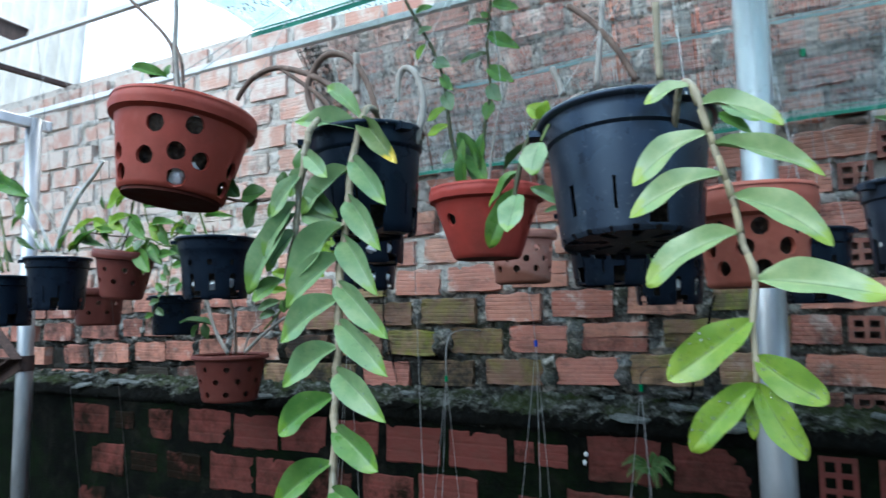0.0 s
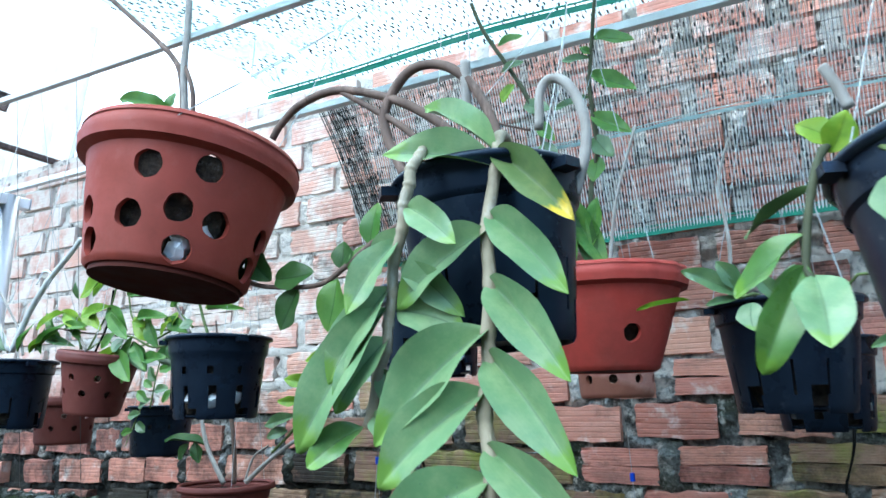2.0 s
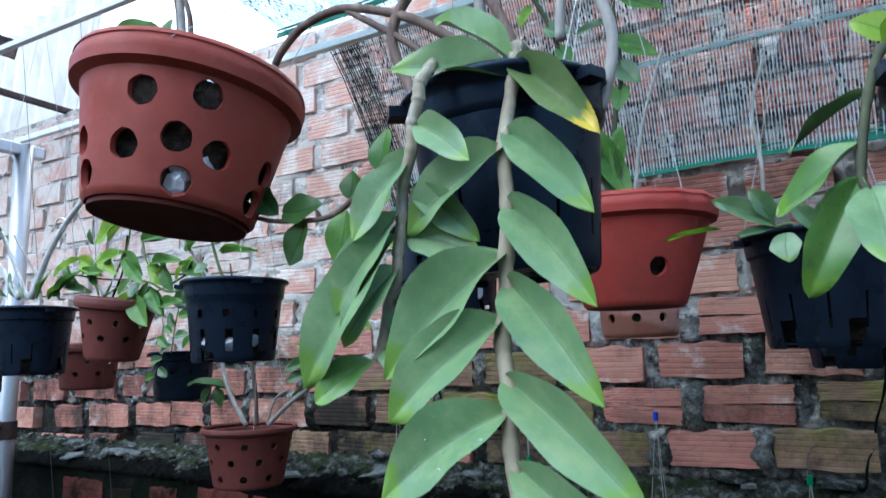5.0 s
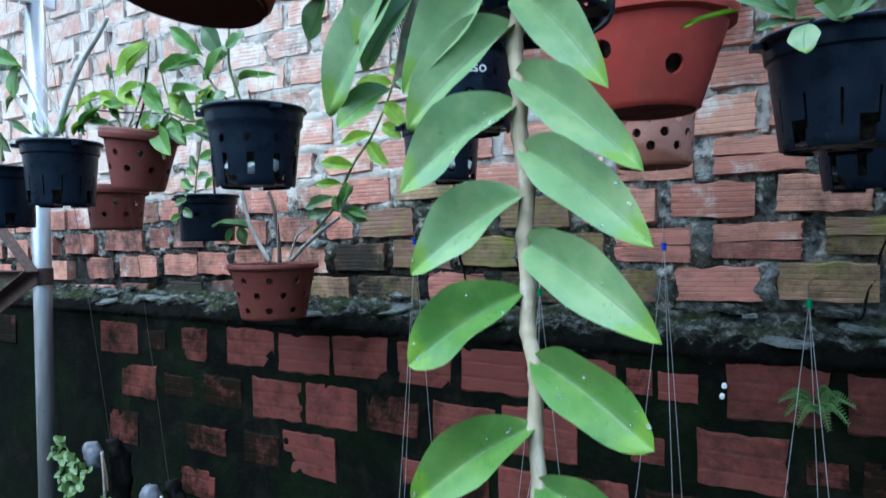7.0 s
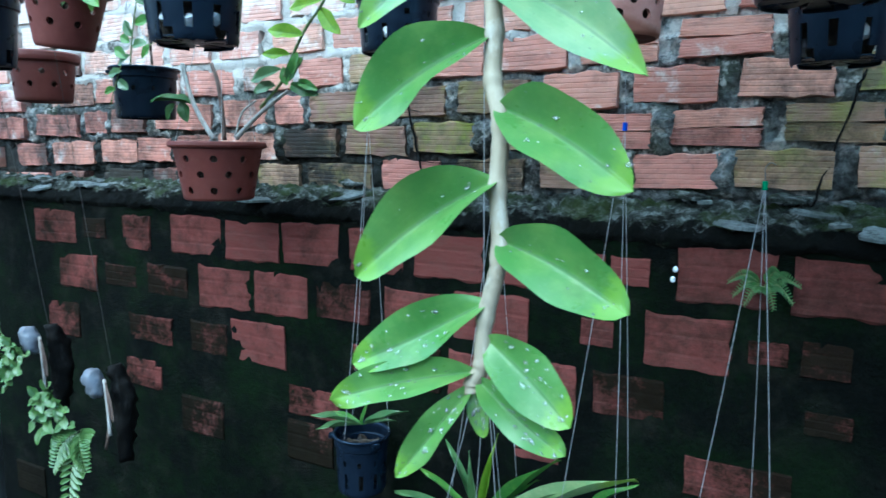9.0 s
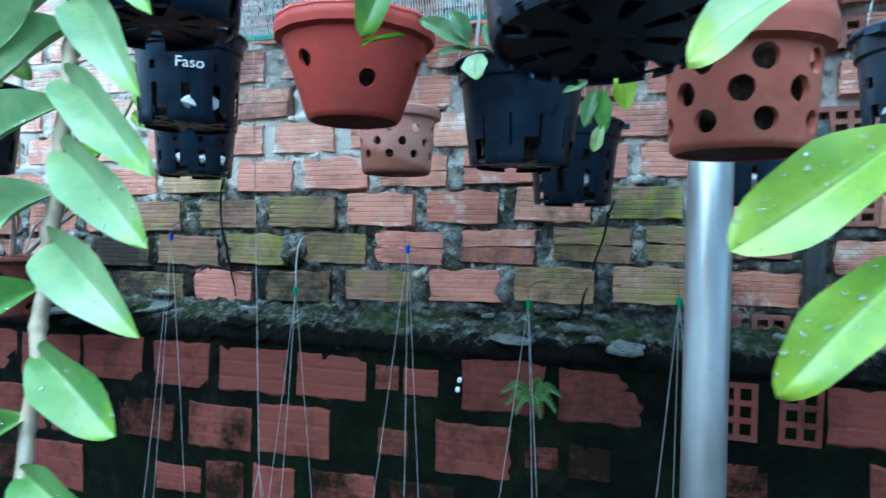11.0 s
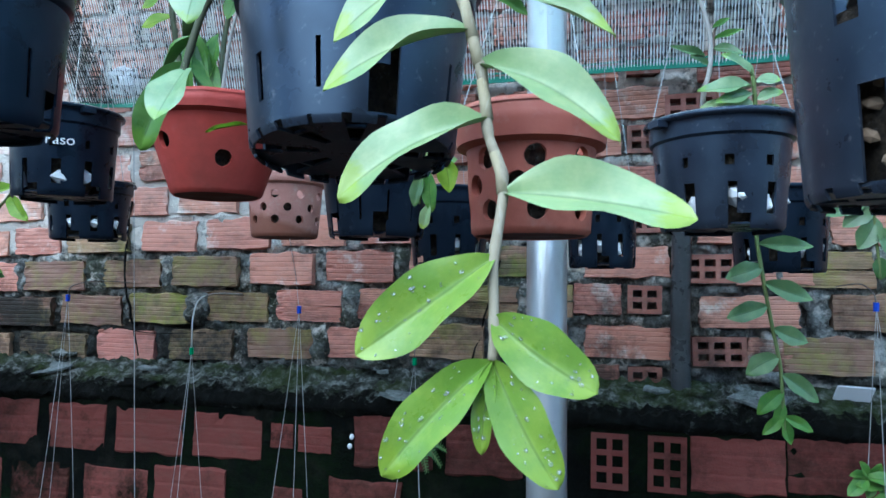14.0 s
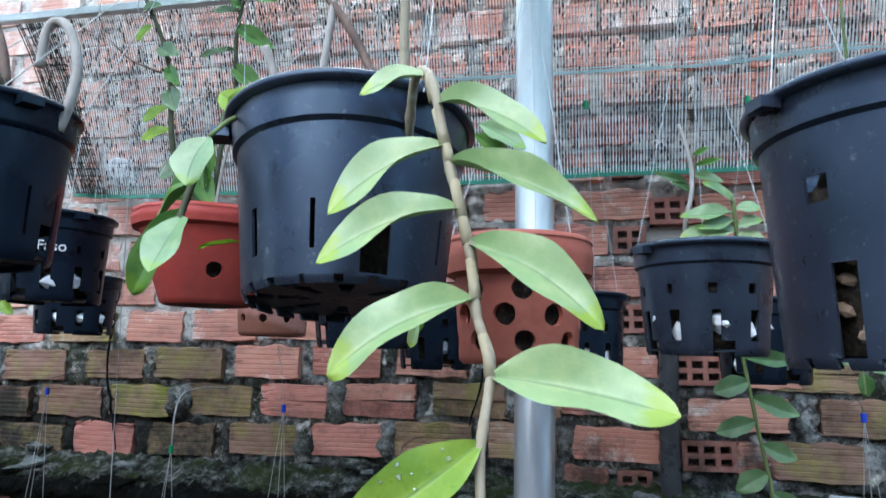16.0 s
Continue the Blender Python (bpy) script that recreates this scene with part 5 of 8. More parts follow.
second = thing("hanging_orchid", (-0.335, 0.665, 1.863), "second hanging orchid cane crowded with grey-green leaves", "orchid", "orchids")
SECOND = [(-0.315, 0.70, 1.80), (-0.312, 0.665, 1.870), (-0.302, 0.620, 1.868), (-0.297, 0.590, 1.845), (-0.300, 0.585, 1.825), (-0.305, 0.585, 1.797), (-0.313, 0.585, 1.759), (-0.316, 0.585, 1.722), (-0.323, 0.585, 1.693), (-0.334, 0.585, 1.655)]
cane(second, SECOND, 0.0050, 0.0036, M_CANE, 200, 12, 15, zig=0.001, slim=0.66)
for x, y, z, dx, dy, dz, w, m in [
        (-0.300, 0.585, 1.810, 0.048, -0.020, -0.037, 0.021, M_LEAF), (-0.308, 0.585, 1.786, -0.030, -0.020, -0.053, 0.024, M_LEAF), (-0.315, 0.585, 1.752, -0.040, -0.016, -0.066, 0.029, M_LEAF), (-0.318, 0.585, 1.737, -0.059, -0.020, -0.097, 0.037, M_LEAF),
        (-0.313, 0.59, 1.736, 0.049, 0.010, -0.016, 0.028, M_LEAF), (-0.307, 0.59, 1.770, 0.042, 0.010, -0.040, 0.021, M_LEAF), (-0.337, 0.585, 1.655, -0.032, -0.020, -0.026, 0.021, M_LEAF_YOUNG), (-0.328, 0.585, 1.662, 0.034, -0.016, -0.018, 0.019, M_LEAF),
        (-0.316, 0.585, 1.716, -0.030, -0.020, -0.050, 0.026, M_LEAF), (-0.322, 0.585, 1.695, 0.020, 0.012, -0.040, 0.024, M_LEAF), (-0.306, 0.59, 1.795, -0.040, 0.02, -0.028, 0.022, M_LEAF)]:
    leaf(second, (x, y, z), (dx, dy, dz), w, m, (0.2 if dx < 0 else -0.2, -1, 0.35), 0.14, 0.45, arch=math.copysign(0.08, dx))
leaf(second, (-0.300, 0.62, 1.862), (-0.030, -0.010, 0.004), 0.012, M_BUD, (0, -0.6, 0.8), 0.2, name="withered_leaf")

upright = thing("upright_orchid", (-0.30, 1.09, 1.843), "upright orchid with two tall leafy canes in the bright red pot", "orchid", "orchids")
cane(upright, [(-0.330, 1.09, 1.80), (-0.346, 1.060, 1.948), (-0.355, 1.060, 2.028), (-0.364, 1.060, 2.074), (-0.381, 1.060, 2.121), (-0.406, 1.060, 2.170), (-0.446, 1.060, 2.244), (-0.465, 1.060, 2.297)], 0.0042, 0.003, M_CANE_DUSKY, 40, 8, 9)
cane(upright, [(-0.300, 1.10, 1.80), (-0.314, 1.14, 1.963), (-0.302, 1.150, 2.043), (-0.303, 1.150, 2.091), (-0.307, 1.150, 2.154), (-0.302, 1.150, 2.197), (-0.289, 1.150, 2.302)], 0.0042, 0.003, M_CANE_DUSKY, 40, 8, 9)
cane(upright, [(-0.284, 1.08, 1.80), (-0.262, 1.07, 1.93), (-0.225, 1.06, 2.035)], 0.003, 0.002, M_CANE_GREY, 15, 8)
cane(upright, [(-0.375, 1.06, 2.06), (-0.43, 1.06, 2.085), (-0.47, 1.06, 2.12)], 0.0018, 0.0012, M_CANE_BROWN, 12, 6)
for x, y, z, dx, dy, dz, w, m in [
        (-0.417, 1.060, 2.164, 0.040, -0.012, 0.001, 0.019, M_LEAF_BLUE), (-0.397, 1.060, 2.139, -0.016, -0.012, -0.030, 0.021, M_LEAF_BRIGHT), (-0.381, 1.060, 2.103, 0.040, -0.012, -0.023, 0.028, M_LEAF_BLUE), (-0.363, 1.060, 2.070, 0.027, -0.012, -0.038, 0.021, M_LEAF_MID),
        (-0.361, 1.060, 2.034, 0.024, -0.012, -0.041, 0.029, M_LEAF_BLUE), (-0.355, 1.060, 2.005, -0.036, -0.012, -0.025, 0.022, M_LEAF_BRIGHT), (-0.350, 1.060, 1.969, -0.041, -0.012, -0.017, 0.022, M_LEAF_BRIGHT), (-0.422, 1.060, 2.209, 0.046, -0.012, -0.001, 0.019, M_LEAF_MID)]:
    leaf(upright, (x, y, z), (dx, dy, dz), w, m, (0, -1, 0.35), 0.12)
for x, y, z, dx, dy, dz, w, m in [
        (-0.294, 1.150, 2.234, 0.063, -0.012, -0.029, 0.027, M_LEAF_MID), (-0.304, 1.150, 2.172, 0.071, -0.012, -0.048, 0.029, M_LEAF_MID), (-0.306, 1.150, 2.103, 0.059, -0.012, -0.044, 0.031, M_LEAF_MID), (-0.307, 1.150, 2.133, -0.055, -0.012, -0.011, 0.017, M_LEAF_BLUE),
        (-0.303, 1.150, 2.200, -0.044, -0.012, 0.001, 0.017, M_LEAF_BLUE), (-0.304, 1.150, 2.067, 0.028, -0.012, -0.041, 0.031, M_LEAF_BLUE), (-0.302, 1.150, 2.034, -0.006, -0.012, -0.042, 0.028, M_LEAF_MID), (-0.300, 1.150, 2.209, -0.015, -0.012, 0.005, 0.017, M_LEAF_MID)]:
    leaf(upright, (x, y, z), (dx, dy, dz), w, m, (0, -1, 0.35), 0.12, arch=-0.08 if dx > 0 else 0.08)
for x, y, z, dx, dy, dz, w, m in [(-0.345, 1.090, 1.960, 0.064, -0.012, -0.110, 0.038, M_LEAF_MID), (-0.317, 1.090, 1.945, 0.016, -0.012, -0.096, 0.031, M_LEAF_DARK), (-0.336, 1.090, 1.897, -0.001, -0.012, -0.041, 0.022, M_LEAF_BRIGHT), (-0.348, 1.090, 1.927, -0.028, -0.012, -0.027, 0.029, M_LEAF_BLUE), (-0.292, 1.090, 1.952, -0.008, -0.012, -0.073, 0.022, M_LEAF_MID), (-0.330, 1.08, 1.84, 0.004, -0.01, 0.10, 0.026, M_LEAF_MID), (-0.162, 0.95, 1.776, -0.057, 0.0, -0.006, 0.007, M_LEAF_BRIGHT)]:
    leaf(upright, (x, y, z), (dx, dy, dz), w, m, (0, -1, 0.35), 0.12)

strap = thing("strap_leaved_orchid", (-0.09, 1.14, 1.78), "low orchid with grey-green leaves spilling over the slotted pot", "orchid", "orchids")
cane(strap, [(-0.09, 1.16, 1.765), (-0.10, 1.10, 1.795), (-0.12, 1.06, 1.79)], 0.003, 0.0022, M_CANE_GREEN, 16, 8)
cane(strap, [(-0.06, 1.16, 1.765), (-0.062, 1.10, 1.79), (-0.073, 1.06, 1.78)], 0.003, 0.0022, M_CANE_GREEN, 16, 8)
cane(strap, [(-0.141, 1.16, 1.765), (-0.132, 1.16, 1.878), (-0.137, 1.16, 1.964), (-0.118, 1.16, 2.03)], 0.0028, 0.002, M_CANE_GREY, 20, 8)
for x, y, z, dx, dy, dz, w, m in [(-0.118, 1.060, 1.791, -0.063, -0.012, 0.036, 0.026, M_LEAF_BLUE), (-0.120, 1.060, 1.80, -0.020, -0.012, 0.034, 0.024, M_LEAF_BLUE), (-0.073, 1.060, 1.78, -0.026, -0.012, 0.034, 0.022, M_LEAF_BLUE), (-0.107, 1.060, 1.782, 0.000, -0.012, -0.034, 0.030, M_LEAF), (-0.121, 1.060, 1.788, -0.036, -0.012, -0.006, 0.012, M_LEAF_BLUE), (-0.072, 1.060, 1.785, 0.016, -0.012, 0.036, 0.026, M_LEAF_BLUE), (-0.08, 1.06, 1.785, 0.05, -0.012, 0.02, 0.024, M_LEAF_BLUE)]:
    leaf(strap, (x, y, z), (dx, dy, dz), w, m, (0, -1, 0.35), 0.12)

shoot = thing("drooping_orchid", (-0.02, 0.70, 1.826), "orchid shoot with broad pale leaves drooping over the large pot", "orchid", "orchids")
cane(shoot, [(0.0, 0.715, 1.79), (-0.012, 0.70, 1.838), (-0.030, 0.685, 1.835), (-0.042, 0.672, 1.800), (-0.050, 0.662, 1.755), (-0.048, 0.655, 1.742)], 0.0034, 0.0026, M_CANE_DUSKY, 30, 8, 6)
cane(shoot, [(-0.012, 0.70, 1.838), (0.0, 0.64, 1.815), (0.004, 0.605, 1.790)], 0.0022, 0.0016, M_CANE_GREEN, 14, 6)
for x, y, z, dx, dy, dz, w, m, face in [
        (-0.051, 0.660, 1.752, -0.031, -0.006, -0.066, 0.023, M_LEAF_YOUNG, (0.3, -1, 0.1)), (-0.046, 0.655, 1.744, 0.002, -0.036, -0.046, 0.030, M_LEAF, (0, -1, 0.5)),
        (0.004, 0.603, 1.788, -0.006, -0.012, -0.036, 0.030, M_LEAF, (0, -1, 0.4)), (-0.047, 0.668, 1.775, -0.048, 0.018, -0.036, 0.024, M_LEAF_YOUNG, (0.1, -0.7, 0.8)),
        (-0.040, 0.674, 1.806, -0.046, 0.036, -0.020, 0.015, M_LEAF_BLUE, (0.1, -0.5, 1)), (-0.048, 0.664, 1.752, -0.022, 0.010, -0.020, 0.015, M_LEAF_YOUNG, (0, -1, 0.5)), (-0.026, 0.688, 1.833, 0.012, -0.01, 0.024, 0.022, M_LEAF_BRIGHT, (0, -1, 0.2))]:
    leaf(shoot, (x, y, z), (dx, dy, dz), w, m, face, 0.14)

fresh = thing("leafy_orchid", (0.42, 1.09, 1.775), "fresh pale orchid shoot and dry canes in the dusty pot", "orchid", "orchids")
cane(fresh, [(0.436, 1.085, 1.745), (0.436, 1.080, 1.779), (0.436, 1.080, 1.803), (0.434, 1.080, 1.835), (0.431, 1.080, 1.850)], 0.0032, 0.002, M_CANE_GREEN, 18, 8, 6)
cane(fresh, [(0.378, 1.090, 1.745), (0.378, 1.090, 1.814), (0.386, 1.090, 1.850), (0.388, 1.090, 1.887), (0.381, 1.090, 1.924), (0.374, 1.090, 1.947)], 0.0034, 0.0026, M_CANE_GREY, 24, 8, 5)
cane(fresh, [(0.376, 1.090, 1.745), (0.380, 1.090, 1.821), (0.390, 1.090, 1.872), (0.392, 1.090, 1.898), (0.398, 1.090, 1.912)], 0.002, 0.0015, M_CANE_BROWN, 20, 8, 5)
for x, y, z, dx, dy, dz, w, m in [
        (0.434, 1.080, 1.839, -0.036, -0.012, 0.025, 0.017, M_LEAF), (0.434, 1.080, 1.826, -0.065, -0.012, -0.006, 0.022, M_LEAF), (0.436, 1.080, 1.803, -0.069, -0.012, -0.016, 0.027, M_LEAF_PALE), (0.435, 1.080, 1.784, -0.030, -0.012, -0.014, 0.018, M_LEAF_PALE), (0.437, 1.080, 1.832, 0.024, -0.012, -0.005, 0.021, M_LEAF),
        (0.438, 1.080, 1.810, 0.026, -0.012, 0.004, 0.021, M_LEAF), (0.438, 1.080, 1.800, 0.030, -0.012, -0.019, 0.021, M_LEAF_PALE), (0.438, 1.080, 1.781, 0.026, -0.012, -0.010, 0.018, M_LEAF_PALE), (0.434, 1.080, 1.817, -0.044, -0.012, -0.012, 0.021, M_LEAF)]:
    leaf(fresh, (x, y, z), (dx, dy, dz), w, m, (0, -0.8, 0.6), 0.12)
for x, y, z, dx, dy, dz, w, m in [(0.383, 1.090, 1.868, -0.044, -0.012, 0.013, 0.011, M_LEAF_BLUE), (0.392, 1.090, 1.890, 0.032, -0.012, 0.006, 0.009, M_LEAF_MID), (0.391, 1.090, 1.905, 0.018, -0.012, 0.006, 0.009, M_LEAF_MID), (0.390, 1.090, 1.879, 0.033, -0.012, -0.013, 0.014, M_LEAF_BLUE), (0.385, 1.090, 1.857, -0.022, -0.012, 0.011, 0.011, M_LEAF_BLUE)]:
    leaf(fresh, (x, y, z), (dx, dy, dz), w, m, (0, -1, 0.35), 0.12)

cluster = thing("leafy_orchid", (-1.003, 1.08, 1.795), "bushy orchid with pointed green leaves in the black pot", "orchid", "orchids")
cane(cluster, [(-1.028, 1.08, 1.798), (-1.049, 1.08, 1.842), (-1.063, 1.08, 1.886), (-1.061, 1.08, 1.949)], 0.003, 0.002, M_CANE_GREEN, 20, 8)
cane(cluster, [(-1.074, 1.08, 1.803), (-1.119, 1.08, 1.862), (-1.158, 1.08, 1.911), (-1.182, 1.08, 1.948)], 0.003, 0.002, M_CANE_GREY, 20, 8)
cane(cluster, [(-1.082, 1.08, 1.799), (-1.171, 1.08, 1.786), (-1.239, 1.08, 1.81), (-1.293, 1.08, 1.816)], 0.0026, 0.002, M_CANE_GREEN, 20, 8)
cane(cluster, [(-1.006, 1.08, 1.797), (-1.012, 1.08, 1.827)], 0.0018, 0.0015, M_CANE_BROWN, 10, 8)
for x, y, z, dx, dy, dz, w in [(-1.063, 1.08, 1.902, -0.073, 0.0, -0.038, 0.038), (-1.07, 1.08, 1.914, 0.049, 0.0, 0.018, 0.032), (-1.143, 1.08, 1.893, -0.12, 0.0, 0.006, 0.042), (-1.134, 1.08, 1.908, -0.099, 0.0, 0.072, 0.028), (-1.257, 1.08, 1.824, -0.072, 0.0, 0.055, 0.035), (-1.239, 1.08, 1.81, -0.021, -0.0, -0.089, 0.042), (-1.163, 1.08, 1.786, -0.04, 0.0, 0.066, 0.028), (-1.081, 1.08, 1.809, -0.071, -0.0, 0.03, 0.028)]:
    leaf(cluster, (x, y, z), (dx, dy, dz), w, M_LEAF_MID, (0, -1, 0.35), 0.12)
for x, y, z, dx, dy, dz, w in [(-1.078, 1.08, 1.899, -0.058, 0.0, 0.069, 0.038), (-1.24, 1.08, 1.799, 0.05, 0.0, -0.059, 0.035), (-1.163, 1.08, 1.775, 0.056, 0.0, -0.022, 0.032)]:
    leaf(cluster, (x, y, z), (dx, dy, dz), w, M_LEAF_DARK, (0, -1, 0.35), 0.12)
for x, y, z, dx, dy, dz, w in [(-1.267, 1.08, 1.796, -0.096, 0.0, -0.073, 0.035), (-1.188, 1.08, 1.799, -0.05, 0.0, 0.051, 0.028), (-1.137, 1.08, 1.816, 0.025, 0.0, 0.035, 0.025), (-1.041, 1.08, 1.852, 0.084, 0.0, -0.006, 0.018)]:
    leaf(cluster, (x, y, z), (dx, dy, dz), w, M_LEAF_BRIGHT, (0, -1, 0.35), 0.12)
for x, y, z, dx, dy, dz, w in [(-1.105, 1.08, 1.807, -0.026, -0.0, -0.062, 0.028)]:
    leaf(cluster, (x, y, z), (dx, dy, dz), w, M_LEAF_BLUE, (0, -1, 0.35), 0.12)

clay_leaves = thing("leafy_orchid", (-1.357, 1.08, 1.788), "orchid with broad leaves in the small clay pot", "orchid", "orchids")
cane(clay_leaves, [(-1.38, 1.08, 1.79), (-1.418, 1.08, 1.83), (-1.448, 1.08, 1.858)], 0.003, 0.002, M_CANE_GREY, 15, 8)
cane(clay_leaves, [(-1.351, 1.08, 1.787), (-1.32, 1.08, 1.843), (-1.312, 1.08, 1.912)], 0.0022, 0.002, M_LOG, 15, 8)
cane(clay_leaves, [(-1.49, 1.08, 1.844), (-1.388, 1.08, 1.827), (-1.308, 1.08, 1.82)], 0.002, 0.002, M_CANE_BROWN, 15, 8)
for x, y, z, dx, dy, dz, w in [(-1.376, 1.08, 1.903, 0.073, 0.0, 0.048, 0.045), (-1.388, 1.08, 1.833, -0.09, 0.0, 0.047, 0.032), (-1.358, 1.08, 1.841, -0.044, 0.0, 0.041, 0.032)]:
    leaf(clay_leaves, (x, y, z), (dx, dy, dz), w, M_LEAF_BRIGHT, (0, -1, 0.35), 0.12)
for x, y, z, dx, dy, dz, w in [(-1.399, 1.08, 1.81, -0.038, 0.0, 0.065, 0.021), (-1.332, 1.08, 1.791, 0.039, 0.0, 0.031, 0.028), (-1.47, 1.08, 1.817, -0.062, 0.0, 0.063, 0.025)]:
    leaf(clay_leaves, (x, y, z), (dx, dy, dz), w, M_LEAF_MID, (0, -1, 0.35), 0.12)
for x, y, z, dx, dy, dz, w in [(-1.42, 1.08, 1.8, -0.115, 0.0, 0.024, 0.021)]:
    leaf(clay_leaves, (x, y, z), (dx, dy, dz), w, M_LEAF_BLUE, (0, -1, 0.35), 0.12)

pale_canes = thing("old_orchid", (-1.62, 1.07, 1.799), "old orchid with thick silvery canes in the far black pot", "orchid", "orchids")
cane(pale_canes, [(-1.679, 1.07, 1.804), (-1.75, 1.07, 1.865), (-1.825, 1.07, 1.928), (-1.876, 1.07, 1.991)], 0.007, 0.006, M_CANE_SILVER, 20, 8)
cane(pale_canes, [(-1.643, 1.07, 1.801), (-1.7, 1.07, 1.872), (-1.771, 1.07, 1.962), (-1.821, 1.07, 2.003)], 0.0050, 0.004, M_CANE_SILVER, 20, 8)
cane(pale_canes, [(-1.631, 1.07, 1.8), (-1.581, 1.07, 1.885), (-1.523, 1.07, 1.952), (-1.457, 1.07, 2.003), (-1.425, 1.07, 2.034)], 0.0072, 0.005, M_CANE_SILVER, 25, 8)
cane(pale_canes, [(-1.586, 1.07, 1.789), (-1.617, 1.07, 1.85), (-1.721, 1.07, 1.955)], 0.003, 0.002, M_CANE_GREY, 15, 8)
cane(pale_canes, [(-1.569, 1.07, 1.908), (-1.512, 1.07, 1.957), (-1.544, 1.07, 1.974), (-1.567, 1.07, 1.946)], 0.002, 0.002, M_FOAM, 20, 8)
for x, y, z, dx, dy, dz, w in [(-1.836, 1.07, 1.978, -0.039, 0.0, 0.04, 0.035), (-1.771, 1.07, 1.962, -0.13, -0.0, 0.068, 0.038), (-1.771, 1.07, 1.955, -0.05, 0.0, -0.055, 0.038), (-1.833, 1.07, 1.777, -0.051, 0.0, 0.053, 0.025)]:
    leaf(pale_canes, (x, y, z), (dx, dy, dz), w, M_LEAF_DARK, (0, -1, 0.35), 0.12)
for x, y, z, dx, dy, dz, w in [(-1.799, 1.07, 1.918, -0.055, 0.0, -0.042, 0.025), (-1.608, 1.07, 1.798, 0.048, 0.0, 0.059, 0.018), (-1.541, 1.07, 1.798, 0.108, 0.0, 0.056, 0.018), (-1.519, 1.07, 1.789, 0.002, 0.0, 0.056, 0.018)]:
    leaf(pale_canes, (x, y, z), (dx, dy, dz), w, M_LEAF_MID, (0, -1, 0.35), 0.12)
for x, y, z, dx, dy, dz, w in [(-1.563, 1.07, 1.793, 0.089, 0.0, 0.041, 0.021)]:
    leaf(pale_canes, (x, y, z), (dx, dy, dz), w, M_LEAF_BRIGHT, (0, -1, 0.35), 0.12)
for x, y, z, dx, dy, dz, w in [(-1.691, 1.07, 1.805, -0.034, 0.0, 0.063, 0.018), (-1.728, 1.07, 1.809, -0.101, 0.0, 0.044, 0.018), (-1.655, 1.07, 1.802, -0.022, 0.0, 0.048, 0.018)]:
    leaf(pale_canes, (x, y, z), (dx, dy, dz), w, M_LEAF_BLUE, (0, -1, 0.35), 0.12)

trailing = thing("trailing_vine", (-1.486, 1.36, 1.67), "small-leaved trailing vine round the plain black pot", "vine", "orchids")
cane(trailing, [(-1.444, 1.36, 1.668), (-1.45, 1.36, 1.79), (-1.427, 1.36, 1.873)], 0.003, 0.002, M_CANE_BROWN, 15, 8)
cane(trailing, [(-1.519, 1.36, 1.671), (-1.505, 1.36, 1.751), (-1.481, 1.36, 1.835)], 0.002, 0.0015, M_CANE_GREEN, 15, 8)
cane(trailing, [(-1.552, 1.36, 1.673), (-1.572, 1.36, 1.636), (-1.601, 1.36, 1.577)], 0.0018, 0.001, M_CANE_GREEN, 15, 8)
for x, y, z, dx, dy, dz, w in [(-1.506, 1.36, 1.736, -0.025, 0.0, 0.038, 0.025), (-1.456, 1.36, 1.804, -0.035, 0.0, 0.039, 0.025)]:
    leaf(trailing, (x, y, z), (dx, dy, dz), w, M_LEAF_DARK, (0, -1, 0.35), 0.12)
for x, y, z, dx, dy, dz, w in [(-1.494, 1.36, 1.764, 0.064, 0.0, 0.009, 0.028), (-1.53, 1.36, 1.686, -0.044, 0.0, 0.027, 0.025), (-1.577, 1.36, 1.614, -0.042, 0.0, -0.006, 0.023), (-1.475, 1.36, 1.683, 0.033, 0.0, 0.034, 0.025), (-1.517, 1.36, 1.722, -0.033, 0.0, 0.017, 0.023)]:
    leaf(trailing, (x, y, z), (dx, dy, dz), w, M_LEAF_MID, (0, -1, 0.35), 0.12)
for x, y, z, dx, dy, dz, w in [(-1.518, 1.36, 1.693, -0.045, 0.0, -0.02, 0.025), (-1.553, 1.36, 1.658, -0.046, 0.0, -0.006, 0.025), (-1.565, 1.36, 1.636, 0.033, 0.0, -0.023, 0.025), (-1.507, 1.36, 1.714, 0.048, 0.0, 0.004, 0.025)]:
    leaf(trailing, (x, y, z), (dx, dy, dz), w, M_LEAF_BLUE, (0, -1, 0.35), 0.12)

low_canes = thing("old_orchid", (-1.302, 1.42, 1.494), "bare silvery orchid canes with one leafy shoot", "orchid", "orchids")
cane(low_canes, [(-1.315, 1.42, 1.494), (-1.36, 1.42, 1.551), (-1.389, 1.42, 1.603), (-1.412, 1.42, 1.676)], 0.006, 0.005, M_CANE_GREY, 20, 8)
cane(low_canes, [(-1.282, 1.42, 1.494), (-1.286, 1.42, 1.558), (-1.298, 1.42, 1.628), (-1.316, 1.42, 1.672)], 0.0055, 0.0045, M_CANE_BROWN, 20, 8)
cane(low_canes, [(-1.244, 1.42, 1.499), (-1.187, 1.42, 1.543), (-1.124, 1.42, 1.582), (-1.089, 1.42, 1.601)], 0.006, 0.004, M_CANE_GREY, 20, 8)
cane(low_canes, [(-1.249, 1.42, 1.501), (-1.224, 1.42, 1.557), (-1.181, 1.42, 1.583)], 0.003, 0.002, M_CANE_GREY, 15, 8)
